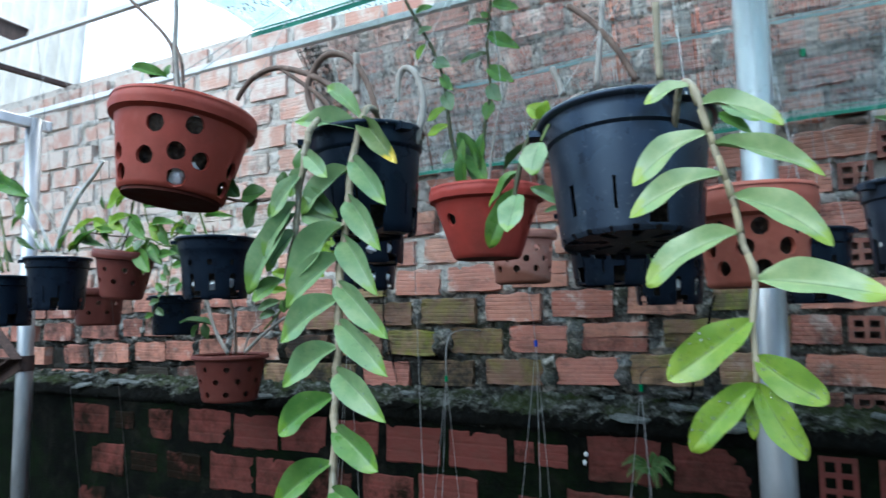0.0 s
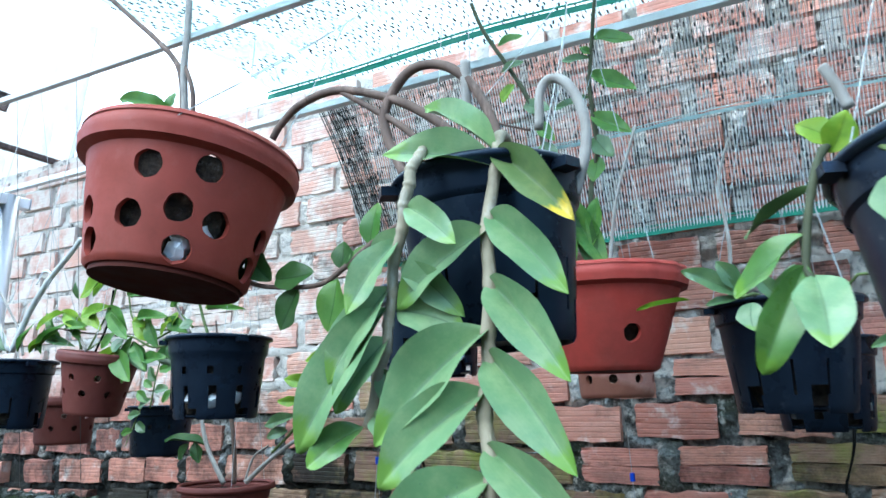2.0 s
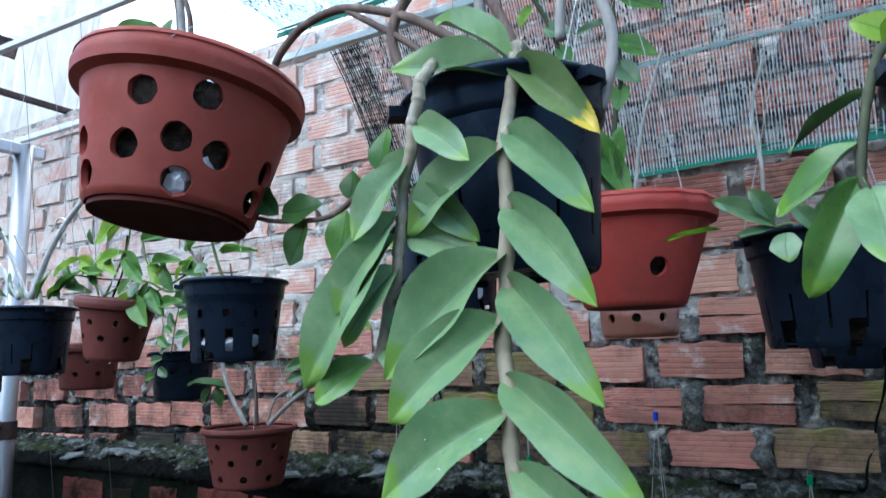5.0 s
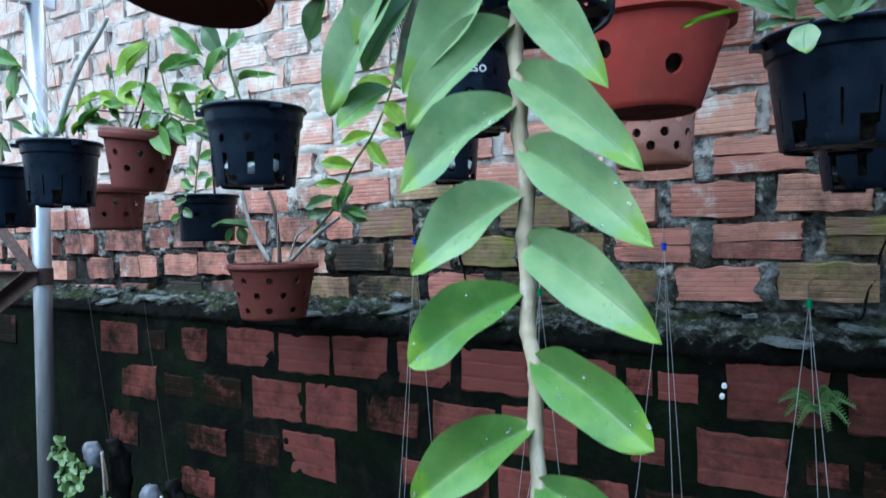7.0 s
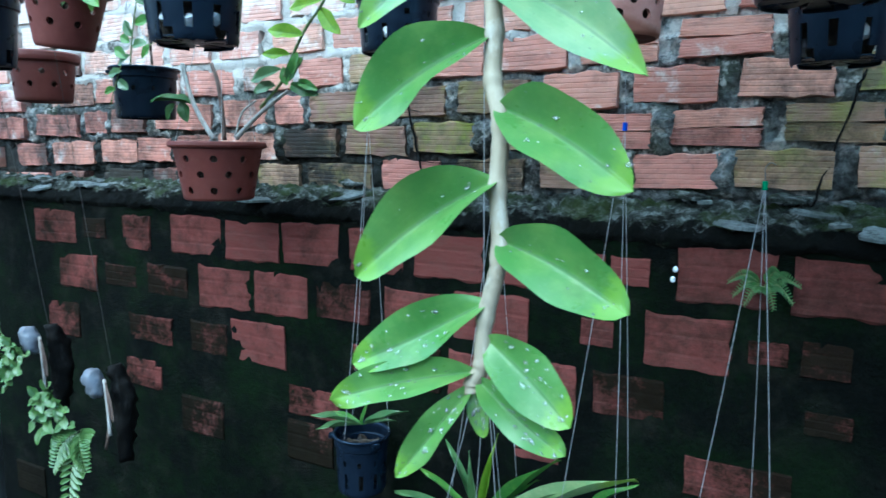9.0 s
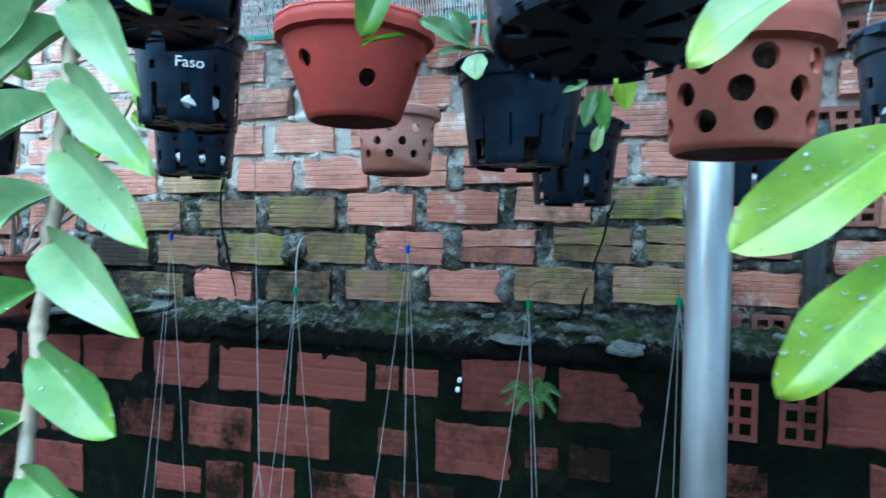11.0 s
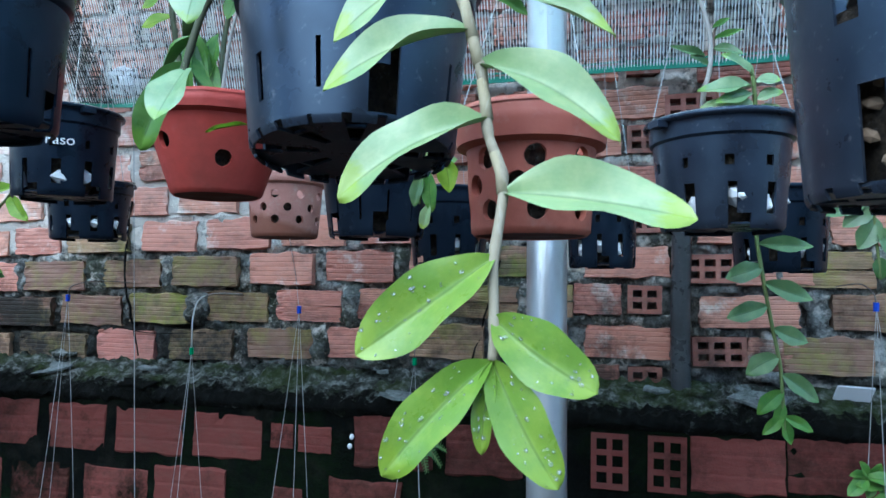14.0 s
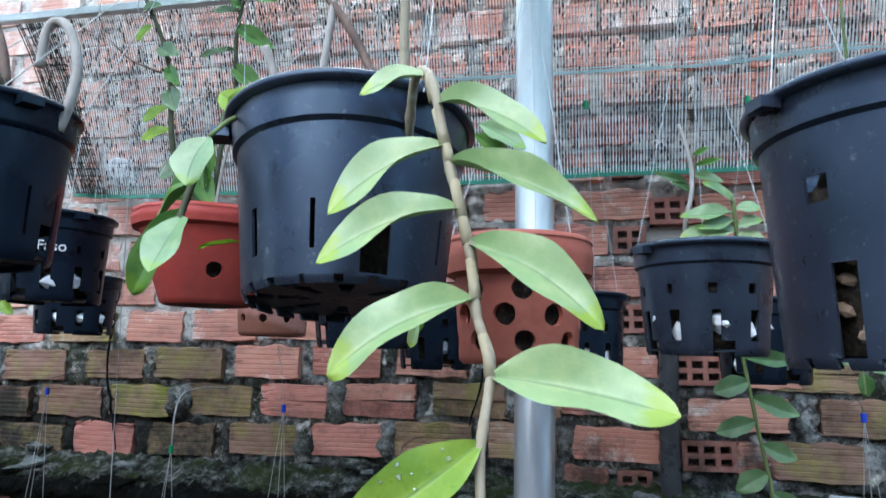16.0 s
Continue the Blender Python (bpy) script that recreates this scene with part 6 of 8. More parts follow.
cane(low_canes, [(-1.169, 1.420, 1.567), (-1.107, 1.420, 1.620), (-1.080, 1.420, 1.666), (-1.037, 1.420, 1.730), (-0.995, 1.420, 1.773), (-0.959, 1.420, 1.829), (-0.929, 1.420, 1.890), (-0.912, 1.420, 1.961)], 0.0036, 0.0022, M_CANE_GREEN, 30, 8, 10)
for x, y, z, dx, dy, dz, w in [(-1.389, 1.42, 1.581, -0.139, 0.0, 0.01, 0.038)]:
    leaf(low_canes, (x, y, z), (dx, dy, dz), w, M_LEAF_DARK, (0.1, -0.5, 1), 0.12)
for x, y, z, dx, dy, dz, w in [(-1.42, 1.42, 1.589, 0.019, 0.0, -0.051, 0.035), (-1.442, 1.42, 1.582, -0.033, 0.0, -0.037, 0.032), (-1.088, 1.42, 1.621, 0.043, 0.0, 0.05, 0.035), (-1.08, 1.42, 1.614, 0.074, 0.0, -0.024, 0.028)]:
    leaf(low_canes, (x, y, z), (dx, dy, dz), w, M_LEAF_DARK, (0, -1, 0.35), 0.12)
for x, y, z, dx, dy, dz, w in [(-1.089, 1.42, 1.614, -0.013, 0.0, 0.04, 0.025)]:
    leaf(low_canes, (x, y, z), (dx, dy, dz), w, M_LEAF_MID, (0, -1, 0.35), 0.12)
for x, y, z, dx, dy, dz, w in [(-1.105, 1.42, 1.648, -0.089, 0.0, -0.021, 0.032)]:
    leaf(low_canes, (x, y, z), (dx, dy, dz), w, M_LEAF_BLUE, (0, -1, 0.35), 0.12)
for x, y, z, dx, dy, dz, w, m in [
        (-1.042, 1.420, 1.717, -0.088, -0.012, 0.015, 0.034, M_LEAF_BRIGHT), (-1.080, 1.420, 1.679, -0.068, -0.012, 0.003, 0.024, M_LEAF_BRIGHT), (-0.995, 1.420, 1.767, 0.055, -0.012, -0.056, 0.034, M_LEAF_BRIGHT), (-0.959, 1.420, 1.802, 0.059, -0.012, -0.034, 0.031, M_LEAF_BRIGHT),
        (-1.072, 1.420, 1.633, 0.022, -0.012, 0.047, 0.032, M_LEAF_MID), (-1.077, 1.420, 1.639, 0.037, -0.012, 0.028, 0.027, M_LEAF_MID), (-1.060, 1.420, 1.619, 0.063, -0.012, -0.020, 0.021, M_LEAF_MID), (-1.124, 1.420, 1.614, -0.052, -0.012, -0.013, 0.030, M_LEAF_BLUE),
        (-0.987, 1.420, 1.786, -0.082, -0.012, -0.015, 0.032, M_LEAF_BRIGHT), (-0.929, 1.420, 1.890, -0.092, -0.012, 0.010, 0.036, M_LEAF_BRIGHT), (-0.936, 1.42, 1.928, 0.074, -0.012, -0.047, 0.035, M_LEAF_BRIGHT), (-0.950, 1.42, 1.850, 0.062, -0.012, -0.060, 0.036, M_LEAF_BRIGHT)]:
    leaf(low_canes, (x, y, z), (dx, dy, dz), w, m, (0, -1, 0.35), 0.12)

right_vine = thing("hanging_orchid", (0.49, 1.33, 1.659), "thin hanging cane with dull blue-green leaves", "orchid", "orchids")
cane(right_vine, [(0.519, 1.39, 1.754), (0.49, 1.31, 1.714), (0.487, 1.33, 1.668), (0.493, 1.33, 1.615), (0.505, 1.33, 1.538), (0.518, 1.33, 1.462), (0.521, 1.33, 1.394), (0.522, 1.33, 1.369)], 0.0035, 0.0025, M_CANE_GREEN, 40, 8)
for x, y, z, dx, dy, dz, w in [(0.49, 1.33, 1.65, 0.076, 0.0, -0.004, 0.025), (0.495, 1.33, 1.615, -0.052, 0.0, -0.018, 0.032), (0.497, 1.33, 1.59, 0.067, 0.0, -0.024, 0.03), (0.501, 1.33, 1.555, -0.057, 0.0, -0.019, 0.03), (0.509, 1.33, 1.521, 0.047, 0.0, -0.019, 0.028), (0.515, 1.33, 1.479, -0.045, 0.0, -0.028, 0.032), (0.52, 1.33, 1.453, 0.049, 0.0, -0.039, 0.028)]:
    leaf(right_vine, (x, y, z), (dx, dy, dz), w, M_LEAF_BLUE, (0, -1, 0.35), 0.12)
for x, y, z, dx, dy, dz, w in [(0.521, 1.33, 1.428, -0.036, 0.0, -0.036, 0.025), (0.521, 1.33, 1.394, -0.029, 0.0, -0.032, 0.018), (0.522, 1.33, 1.39, 0.039, 0.0, -0.02, 0.018), (0.522, 1.33, 1.386, 0.009, 0.0, -0.037, 0.016), (0.521, 1.33, 1.411, -0.014, 0.0, -0.043, 0.018)]:
    leaf(right_vine, (x, y, z), (dx, dy, dz), w, M_LEAF_MID, (0, -1, 0.35), 0.12)

edge_vine = thing("hanging_orchid", (0.641, 1.33, 1.721), "hanging cane with round blue-green leaves near the wall", "orchid", "orchids")
cane(edge_vine, [(0.722, 1.5, 2.312), (0.7, 1.43, 2.088), (0.652, 1.33, 1.762), (0.648, 1.33, 1.704), (0.653, 1.33, 1.63), (0.655, 1.33, 1.597)], 0.003, 0.002, M_CANE_GREEN, 30, 8)
for x, y, z, dx, dy, dz, w in [(0.645, 1.33, 1.721, -0.06, 0.0, -0.029, 0.029), (0.648, 1.33, 1.712, -0.041, 0.0, -0.037, 0.031), (0.651, 1.33, 1.688, -0.024, 0.0, -0.046, 0.034), (0.652, 1.33, 1.671, 0.037, 0.0, -0.041, 0.034), (0.648, 1.33, 1.721, 0.041, 0.0, -0.009, 0.029)]:
    leaf(edge_vine, (x, y, z), (dx, dy, dz), w, M_LEAF_BLUE, (0, -1, 0.35), 0.12)
for x, y, z, dx, dy, dz, w in [(0.654, 1.33, 1.63, 0.002, -0.0, -0.033, 0.024)]:
    leaf(edge_vine, (x, y, z), (dx, dy, dz), w, M_LEAF_DARK, (0, -1, 0.35), 0.12)

stubs = thing("cut_canes", (0.055, 0.72, 1.876), "dry cut orchid canes standing in the large black pot", "orchid", "orchids")
cane(stubs, [(-0.008, 0.72, 1.875), (-0.015, 0.72, 1.897), (-0.021, 0.72, 1.911)], 0.0042, 0.004, M_CANE_GREY, 15, 8)
cane(stubs, [(0.034, 0.72, 1.878), (0.04, 0.72, 1.929), (0.045, 0.72, 1.982)], 0.0038, 0.0034, M_CANE_GREY, 15, 8)
cane(stubs, [(0.081, 0.72, 1.877), (0.061, 0.72, 1.917), (0.033, 0.72, 1.957), (0.002, 0.72, 1.987)], 0.0042, 0.0034, M_CANE_BROWN, 20, 8)
cane(stubs, [(0.108, 0.72, 1.873), (0.107, 0.72, 1.913), (0.107, 0.72, 1.965)], 0.0045, 0.0042, M_CANE, 15, 8)
cane(stubs, [(0.001, 0.72, 1.867), (0.019, 0.72, 1.874)], 0.002, 0.002, M_CANE_GREY, 10, 8)
for x, y, z, dx, dy, dz, w in [(-0.021, 0.69, 1.839, -0.023, 0.0, 0.019, 0.022)]:
    leaf(stubs, (x, y, z), (dx, dy, dz), w, M_LEAF_BRIGHT, (0, -1, 0.35), 0.12)
for x, y, z, dx, dy, dz, w in [(0.162, 0.76, 1.834, 0.035, 0.0, -0.027, 0.015)]:
    leaf(stubs, (x, y, z), (dx, dy, dz), w, M_LEAF_MID, (0, -1, 0.35), 0.12)
for x, y, z, dx, dy, dz, w in [(0.168, 0.75, 1.84, 0.039, 0.0, -0.023, 0.018)]:
    leaf(stubs, (x, y, z), (dx, dy, dz), w, M_LEAF, (0, -1, 0.35), 0.12)

pale_back = thing("leafy_orchid", (0.052, 1.02, 1.752), "trailing tuft of pale green leaves under the large pot", "orchid", "orchids")
cane(pale_back, [(-0.02, 1.13, 1.765), (0.005, 1.085, 1.808), (0.035, 1.04, 1.79), (0.045, 1.02, 1.749), (0.04, 1.02, 1.718), (0.036, 1.02, 1.684)], 0.002, 0.0015, M_CANE_GREEN, 15, 8)
for x, y, z, dx, dy, dz, w in [(0.039, 1.02, 1.736, -0.035, 0.0, -0.015, 0.012), (0.04, 1.02, 1.722, -0.011, 0.0, -0.041, 0.018)]:
    leaf(pale_back, (x, y, z), (dx, dy, dz), w, M_LEAF_BLUE, (0, -1, 0.35), 0.12)
for x, y, z, dx, dy, dz, w in [(0.049, 1.02, 1.722, 0.003, 0.0, -0.048, 0.02), (0.059, 1.02, 1.735, 0.024, 0.0, 0.003, 0.016)]:
    leaf(pale_back, (x, y, z), (dx, dy, dz), w, M_LEAF_MID, (0, -1, 0.35), 0.12)
for x, y, z, dx, dy, dz, w in [(0.066, 1.02, 1.742, 0.008, 0.0, -0.044, 0.026)]:
    leaf(pale_back, (x, y, z), (dx, dy, dz), w, M_LEAF_BRIGHT, (0, -1, 0.35), 0.12)
for x, y, z, dx, dy, dz, w in [(0.048, 1.02, 1.684, -0.008, 0.0, -0.031, 0.012)]:
    leaf(pale_back, (x, y, z), (dx, dy, dz), w, M_LEAF_PALE, (0, -1, 0.35), 0.12)

strap_low = thing("strap_leaved_plant", (-0.815, 1.3, 0.94), "tuft of thin arching leaves in the small low pot", "plant", "low plants")
for x, y, z, dx, dy, dz, w in [(-0.815, 1.3, 0.931, -0.127, 0.0, -0.005, 0.012), (-0.808, 1.3, 0.933, 0.098, 0.0, 0.047, 0.012), (-0.808, 1.3, 0.933, 0.072, 0.0, 0.023, 0.01), (-0.815, 1.3, 0.931, -0.113, 0.0, -0.033, 0.01)]:
    leaf(strap_low, (x, y, z), (dx, dy, dz), w, M_LEAF_BLUE, (0.1, -0.5, 1), 0.12)
for x, y, z, dx, dy, dz, w in [(-0.815, 1.3, 0.931, -0.069, 0.0, 0.015, 0.011), (-0.812, 1.3, 0.932, 0.011, 0.0, 0.046, 0.01)]:
    leaf(strap_low, (x, y, z), (dx, dy, dz), w, M_LEAF_MID, (0.1, -0.5, 1), 0.12)

strap_low2 = thing("strap_leaved_plant", (-0.531, 1.25, 0.854), "large tuft of arching strap leaves near the wall foot", "plant", "low plants")
for x, y, z, dx, dy, dz, w in [(-0.53, 1.25, 0.822, -0.069, 0.0, 0.142, 0.014), (-0.53, 1.25, 0.822, 0.159, 0.0, 0.104, 0.014), (-0.53, 1.25, 0.822, -0.175, 0.0, 0.019, 0.014)]:
    leaf(strap_low2, (x, y, z), (dx, dy, dz), w, M_LEAF_BLUE, (0.1, -0.5, 1), 0.12)
for x, y, z, dx, dy, dz, w in [(-0.53, 1.25, 0.822, -0.12, 0.0, 0.077, 0.014), (-0.53, 1.25, 0.822, 0.134, 0.0, 0.152, 0.013), (-0.53, 1.25, 0.822, 0.101, 0.0, 0.109, 0.013), (-0.342, 1.25, 0.904, 0.078, 0.0, 0.06, 0.013)]:
    leaf(strap_low2, (x, y, z), (dx, dy, dz), w, M_LEAF_MID, (0.1, -0.5, 1), 0.12)
for x, y, z, dx, dy, dz, w in [(-0.53, 1.25, 0.822, 0.028, 0.0, 0.173, 0.012)]:
    leaf(strap_low2, (x, y, z), (dx, dy, dz), w, M_LEAF_BRIGHT, (0, -1, 0.35), 0.12)
for x, y, z, dx, dy, dz, w in [(-0.519, 1.25, 0.825, 0.246, 0.0, 0.145, 0.014)]:
    leaf(strap_low2, (x, y, z), (dx, dy, dz), w, M_LEAF_PALE, (0.1, -0.5, 1), 0.12)
for x, y, z, dx, dy, dz, w in [(-0.53, 1.25, 0.822, -0.025, 0.0, 0.131, 0.012)]:
    leaf(strap_low2, (x, y, z), (dx, dy, dz), w, M_LEAF_BLUE, (0, -1, 0.35), 0.12)

# more shoots of the bushy plants
cane(cluster, [(-1.071, 1.08, 1.818), (-1.103, 1.08, 1.844), (-1.122, 1.08, 1.862)], 0.0022, 0.0016, M_CANE_GREEN, 18, 6)
cane(cluster, [(-1.126, 1.08, 1.817), (-1.204, 1.08, 1.825), (-1.245, 1.08, 1.849), (-1.262, 1.08, 1.895)], 0.0022, 0.0016, M_CANE_GREEN, 18, 6)
cane(cluster, [(-1.126, 1.08, 1.817), (-1.204, 1.08, 1.792), (-1.235, 1.08, 1.798)], 0.0022, 0.0016, M_CANE_GREEN, 18, 6)
for x, y, z, dx, dy, dz, w, m in [(-1.116, 1.075, 1.86, 0.063, -0.015, 0.05, 0.037, M_LEAF_MID), (-1.255, 1.075, 1.893, 0.134, -0.015, 0.007, 0.028, M_LEAF_MID), (-1.223, 1.075, 1.846, 0.103, -0.015, -0.006, 0.022, M_LEAF_MID), (-1.228, 1.075, 1.796, 0.06, -0.015, -0.055, 0.024, M_LEAF_MID), (-1.197, 1.075, 1.764, 0.082, -0.015, -0.001, 0.024, M_LEAF_MID), (-1.029, 1.075, 1.847, 0.108, -0.015, -0.009, 0.013, M_LEAF_MID), (-1.149, 1.075, 1.806, 0.035, -0.015, 0.024, 0.021, M_LEAF_BRIGHT), (-1.065, 1.075, 1.829, -0.019, -0.015, -0.013, 0.024, M_LEAF_BLUE), (-1.198, 1.075, 1.83, -0.021, -0.015, 0.007, 0.02, M_LEAF_BRIGHT)]:
    leaf(cluster, (x, y, z), (dx, dy, dz), w, m, (0, -1, 0.35), 0.16)
cane(clay_leaves, [(-1.375, 1.08, 1.792), (-1.342, 1.08, 1.838), (-1.31, 1.08, 1.891), (-1.3, 1.08, 1.959)], 0.0022, 0.0016, M_CANE_GREEN, 18, 6)
cane(clay_leaves, [(-1.375, 1.08, 1.792), (-1.32, 1.08, 1.808), (-1.287, 1.08, 1.785)], 0.0022, 0.0016, M_CANE_GREEN, 18, 6)
cane(clay_leaves, [(-1.398, 1.08, 1.794), (-1.435, 1.08, 1.855), (-1.471, 1.08, 1.877)], 0.0022, 0.0016, M_CANE_GREEN, 18, 6)
for x, y, z, dx, dy, dz, w, m in [(-1.293, 1.075, 1.957, -0.094, -0.015, -0.057, 0.047, M_LEAF_BRIGHT), (-1.313, 1.075, 1.876, -0.067, -0.015, -0.016, 0.029, M_LEAF_BRIGHT), (-1.363, 1.075, 1.875, 0.048, -0.015, -0.047, 0.023, M_LEAF_BRIGHT), (-1.308, 1.075, 1.858, 0.079, -0.015, -0.054, 0.026, M_LEAF_MID), (-1.28, 1.075, 1.784, 0.068, -0.015, -0.062, 0.041, M_LEAF_MID), (-1.326, 1.075, 1.781, 0.004, -0.015, -0.063, 0.03, M_LEAF_BLUE), (-1.259, 1.075, 1.806, -0.01, -0.015, -0.025, 0.035, M_LEAF_BLUE), (-1.463, 1.075, 1.875, -0.068, -0.015, -0.032, 0.026, M_LEAF_BRIGHT), (-1.416, 1.075, 1.902, 0.005, -0.015, 0.033, 0.021, M_LEAF_BLUE), (-1.45, 1.075, 1.841, 0.093, -0.015, -0.004, 0.021, M_LEAF_MID)]:
    leaf(clay_leaves, (x, y, z), (dx, dy, dz), w, m, (0, -1, 0.35), 0.16)
for x, y, z, dx, dy, dz, w, m in [(-1.769, 1.06, 1.966, 0.01, -0.015, -0.067, 0.045, M_LEAF_MID), (-1.754, 1.06, 1.968, -0.102, -0.015, 0.052, 0.038, M_LEAF_DARK)]:
    leaf(pale_canes, (x, y, z), (dx, dy, dz), w, m, (0, -1, 0.35), 0.16)

end_plant = thing("leafy_orchid", (-1.793, 1.02, 1.746), "orchid with broad dark leaves in the end pot of the row", "orchid", "orchids")
cane(end_plant, [(-1.793, 1.02, 1.746), (-1.846, 1.02, 1.854), (-1.87, 1.02, 1.954), (-1.915, 1.02, 2.089), (-1.998, 1.02, 2.161), (-2.034, 1.02, 2.198)], 0.0034, 0.0022, M_CANE_GREEN, 24, 8)
cane(end_plant, [(-1.793, 1.02, 1.746), (-1.98, 1.02, 1.862), (-2.071, 1.02, 1.93), (-2.13, 1.02, 2.147)], 0.0034, 0.0022, M_CANE_GREEN, 24, 8)
cane(end_plant, [(-1.767, 1.02, 1.746), (-1.818, 1.02, 1.91), (-1.891, 1.02, 2.036)], 0.0034, 0.0022, M_CANE_GREEN, 24, 8)
for x, y, z, dx, dy, dz, w, m in [(-2.023, 1.015, 2.195, -0.018, -0.015, 0.057, 0.049, M_LEAF_MID), (-1.988, 1.015, 2.159, 0.082, -0.015, 0.046, 0.048, M_LEAF_MID), (-1.911, 1.015, 2.107, -0.08, -0.015, 0.022, 0.054, M_LEAF_DARK), (-1.911, 1.015, 2.102, 0.099, -0.015, 0.007, 0.042, M_LEAF_DARK), (-2.118, 1.015, 2.144, 0.098, -0.015, -0.201, 0.083, M_LEAF_DARK), (-2.06, 1.015, 1.928, 0.215, -0.015, -0.115, 0.078, M_LEAF_BLUE), (-1.87, 1.015, 2.022, 0.226, -0.015, -0.075, 0.046, M_LEAF_MID), (-1.672, 1.015, 1.956, -0.018, -0.015, -0.063, 0.044, M_LEAF_MID), (-1.881, 1.015, 2.034, 0.113, -0.015, -0.015, 0.037, M_LEAF_MID)]:
    leaf(end_plant, (x, y, z), (dx, dy, dz), w, m, (0, -1, 0.35), 0.16)

# a small violet flower on a thin stalk
flower = thing("orchid_flower", (-1.861, 1.02, 2.183), "small drooping violet orchid flower", "flower")
cane(flower, [(-1.915, 1.02, 2.089), (-1.888, 1.02, 2.136), (-1.861, 1.02, 2.183)], 0.0012, 0.001, M_CANE_GREEN, 12, 6)
for k in range(5):
    a = radians(72 * k + 20)
    leaf(flower, (-1.861, 1.02, 2.183), (0.020 * math.cos(a), -0.006, 0.020 * math.sin(a) - 0.006), 0.012, M_PETAL, (0, -1, 0.2), 0.2, name="petal")


# ---- wires that carry the pots ----
def bar_over(x, y):
    """The nearest place on a bar above a pot."""
    second = 1.085 + (x + 3.4) * 0.0318
    if y > 1.36:
        return (x, 1.50, 2.425)
    return (x, second, 2.49)


for pot in [o for o in bpy.data.objects if o.name.startswith(("clay_pot", "plastic_pot")) and o.parent is None and o.location.z > 1.0]:
    top_part = [c for c in pot.children if c.name.startswith("rim")][0]
    rim_r = max(v.co.x for v in top_part.data.vertices) - 0.004
    rim_h = max(v.co.z for v in top_part.data.vertices)
    x, y, z = pot.location
    hook = bar_over(x, y)
    apex = Vector((x, y, z + rim_h)).lerp(Vector(hook), 0.55)
    wire_hanger((x, y), rim_r, z + rim_h - 0.004, apex, hook, clip=M_GREEN if x > 0.15 and y > 1 else None, turn=200)

# lower hangers with coloured clips, and the pots that they carry
for x, y, z, clip in [(-0.665, 1.604, 1.424, M_GREEN), (-0.385, 1.575, 1.525, M_BLUE), (-0.133, 1.61, 1.418, M_GREEN), (-0.985, 1.58, 1.542, M_BLUE), (0.158, 1.60, 1.437, M_GREEN), (0.73, 1.56, 1.55, M_BLUE)]:
    low_x, low_y, low_r, low_z = {-0.985: (-0.973, 1.53, 0.066, 0.794), -0.665: (-0.663, 1.55, 0.096, 0.633)}.get(x, (x, y - 0.06, 0.094, 0.648))
    if low_x == x:
        black_pot((x, y - 0.06, 0.52), 0.095, 0.08, 0.13, SQUARE_SLOTS[:2], M_BLACK, "black plastic pot of the low row by the wall foot", turn=x * 90)
    under_pot = x == -0.385
    wire_hanger((low_x, low_y), low_r, low_z, (x, y, z), (x, 1.52, 1.682) if under_pot else None, clip=clip, turn=205 + 60 * x)
    if not under_pot:
        rise = 0.125 if x == -0.665 else 0.035
        bm = bmesh.new()
        tube(bm, spline([(x, y, z - 0.004), (x - 0.001, y + 0.004, z + rise * 0.6), (x - 0.002, y + 0.03, z + rise * 0.95), (x + 0.004, y + 0.10, z + rise + 0.006), (x + 0.012, UP + 0.02, z + rise)], 14), 0.0019 if x == -0.665 else 0.0012, 6)
        tagged(part("wall_hook", bm, M_WIRE if x == -0.665 else M_WIRE_DARK, smooth=True), "bent steel hook driven into a mortar joint", "hook", "wall hooks")

# ---- marks and odds and ends on the wall ----
pot_mark = bpy.data.curves.new("handwriting", "FONT")
pot_mark.body, pot_mark.size, pot_mark.extrude, pot_mark.align_x, pot_mark.align_y = "Faso", 0.022, 0.0004, "CENTER", "CENTER"
pot_mark.materials.append(M_WHITE)
mark = new("handwriting", pot_mark)
lettered = [o for o in bpy.data.objects if o.name.startswith("plastic_pot") and "lettering" in o.get("label", "")][0]
bpy.context.view_layer.update()
mark.parent = lettered
mark.matrix_parent_inverse = lettered.matrix_world.inverted()
turn_z = math.degrees(math.atan2(-0.093, 0.073)) + 90
mark.matrix_basis = pose(-0.575 + 0.0812 * math.cos(radians(turn_z - 90)), 1.112 + 0.0812 * math.sin(radians(turn_z - 90)), 1.793, 86, 0, turn_z)
mark["label"] = "white handwritten letters"

bm = bmesh.new()
tube(bm, spline([(0.424, 1.775, 1.30), (0.423, 1.778, 1.5), (0.428, 1.776, 1.72), (0.424, 1.778, 1.80)], 14), 0.021, 14)
tagged(part("drain_pipe", bm, M_PIPE, smooth=True), "dark plastic pipe standing in a gap of the wall", "pipe")


# dark tubes laid on the brick faces stand for cracks
def crack(points, r, label):
    bm = bmesh.new()
    rnd = random.Random(int(points[0][0] * 1000))
    pts = [p + Vector((rnd.uniform(-0.004, 0.004), 0, 0)) for p in spline(points, 16)]
    tube(bm, pts, [r * rnd.uniform(0.6, 1.2) for _ in pts], 5)
    return tagged(part("dry_root", bm, M_LOG), label, "root")


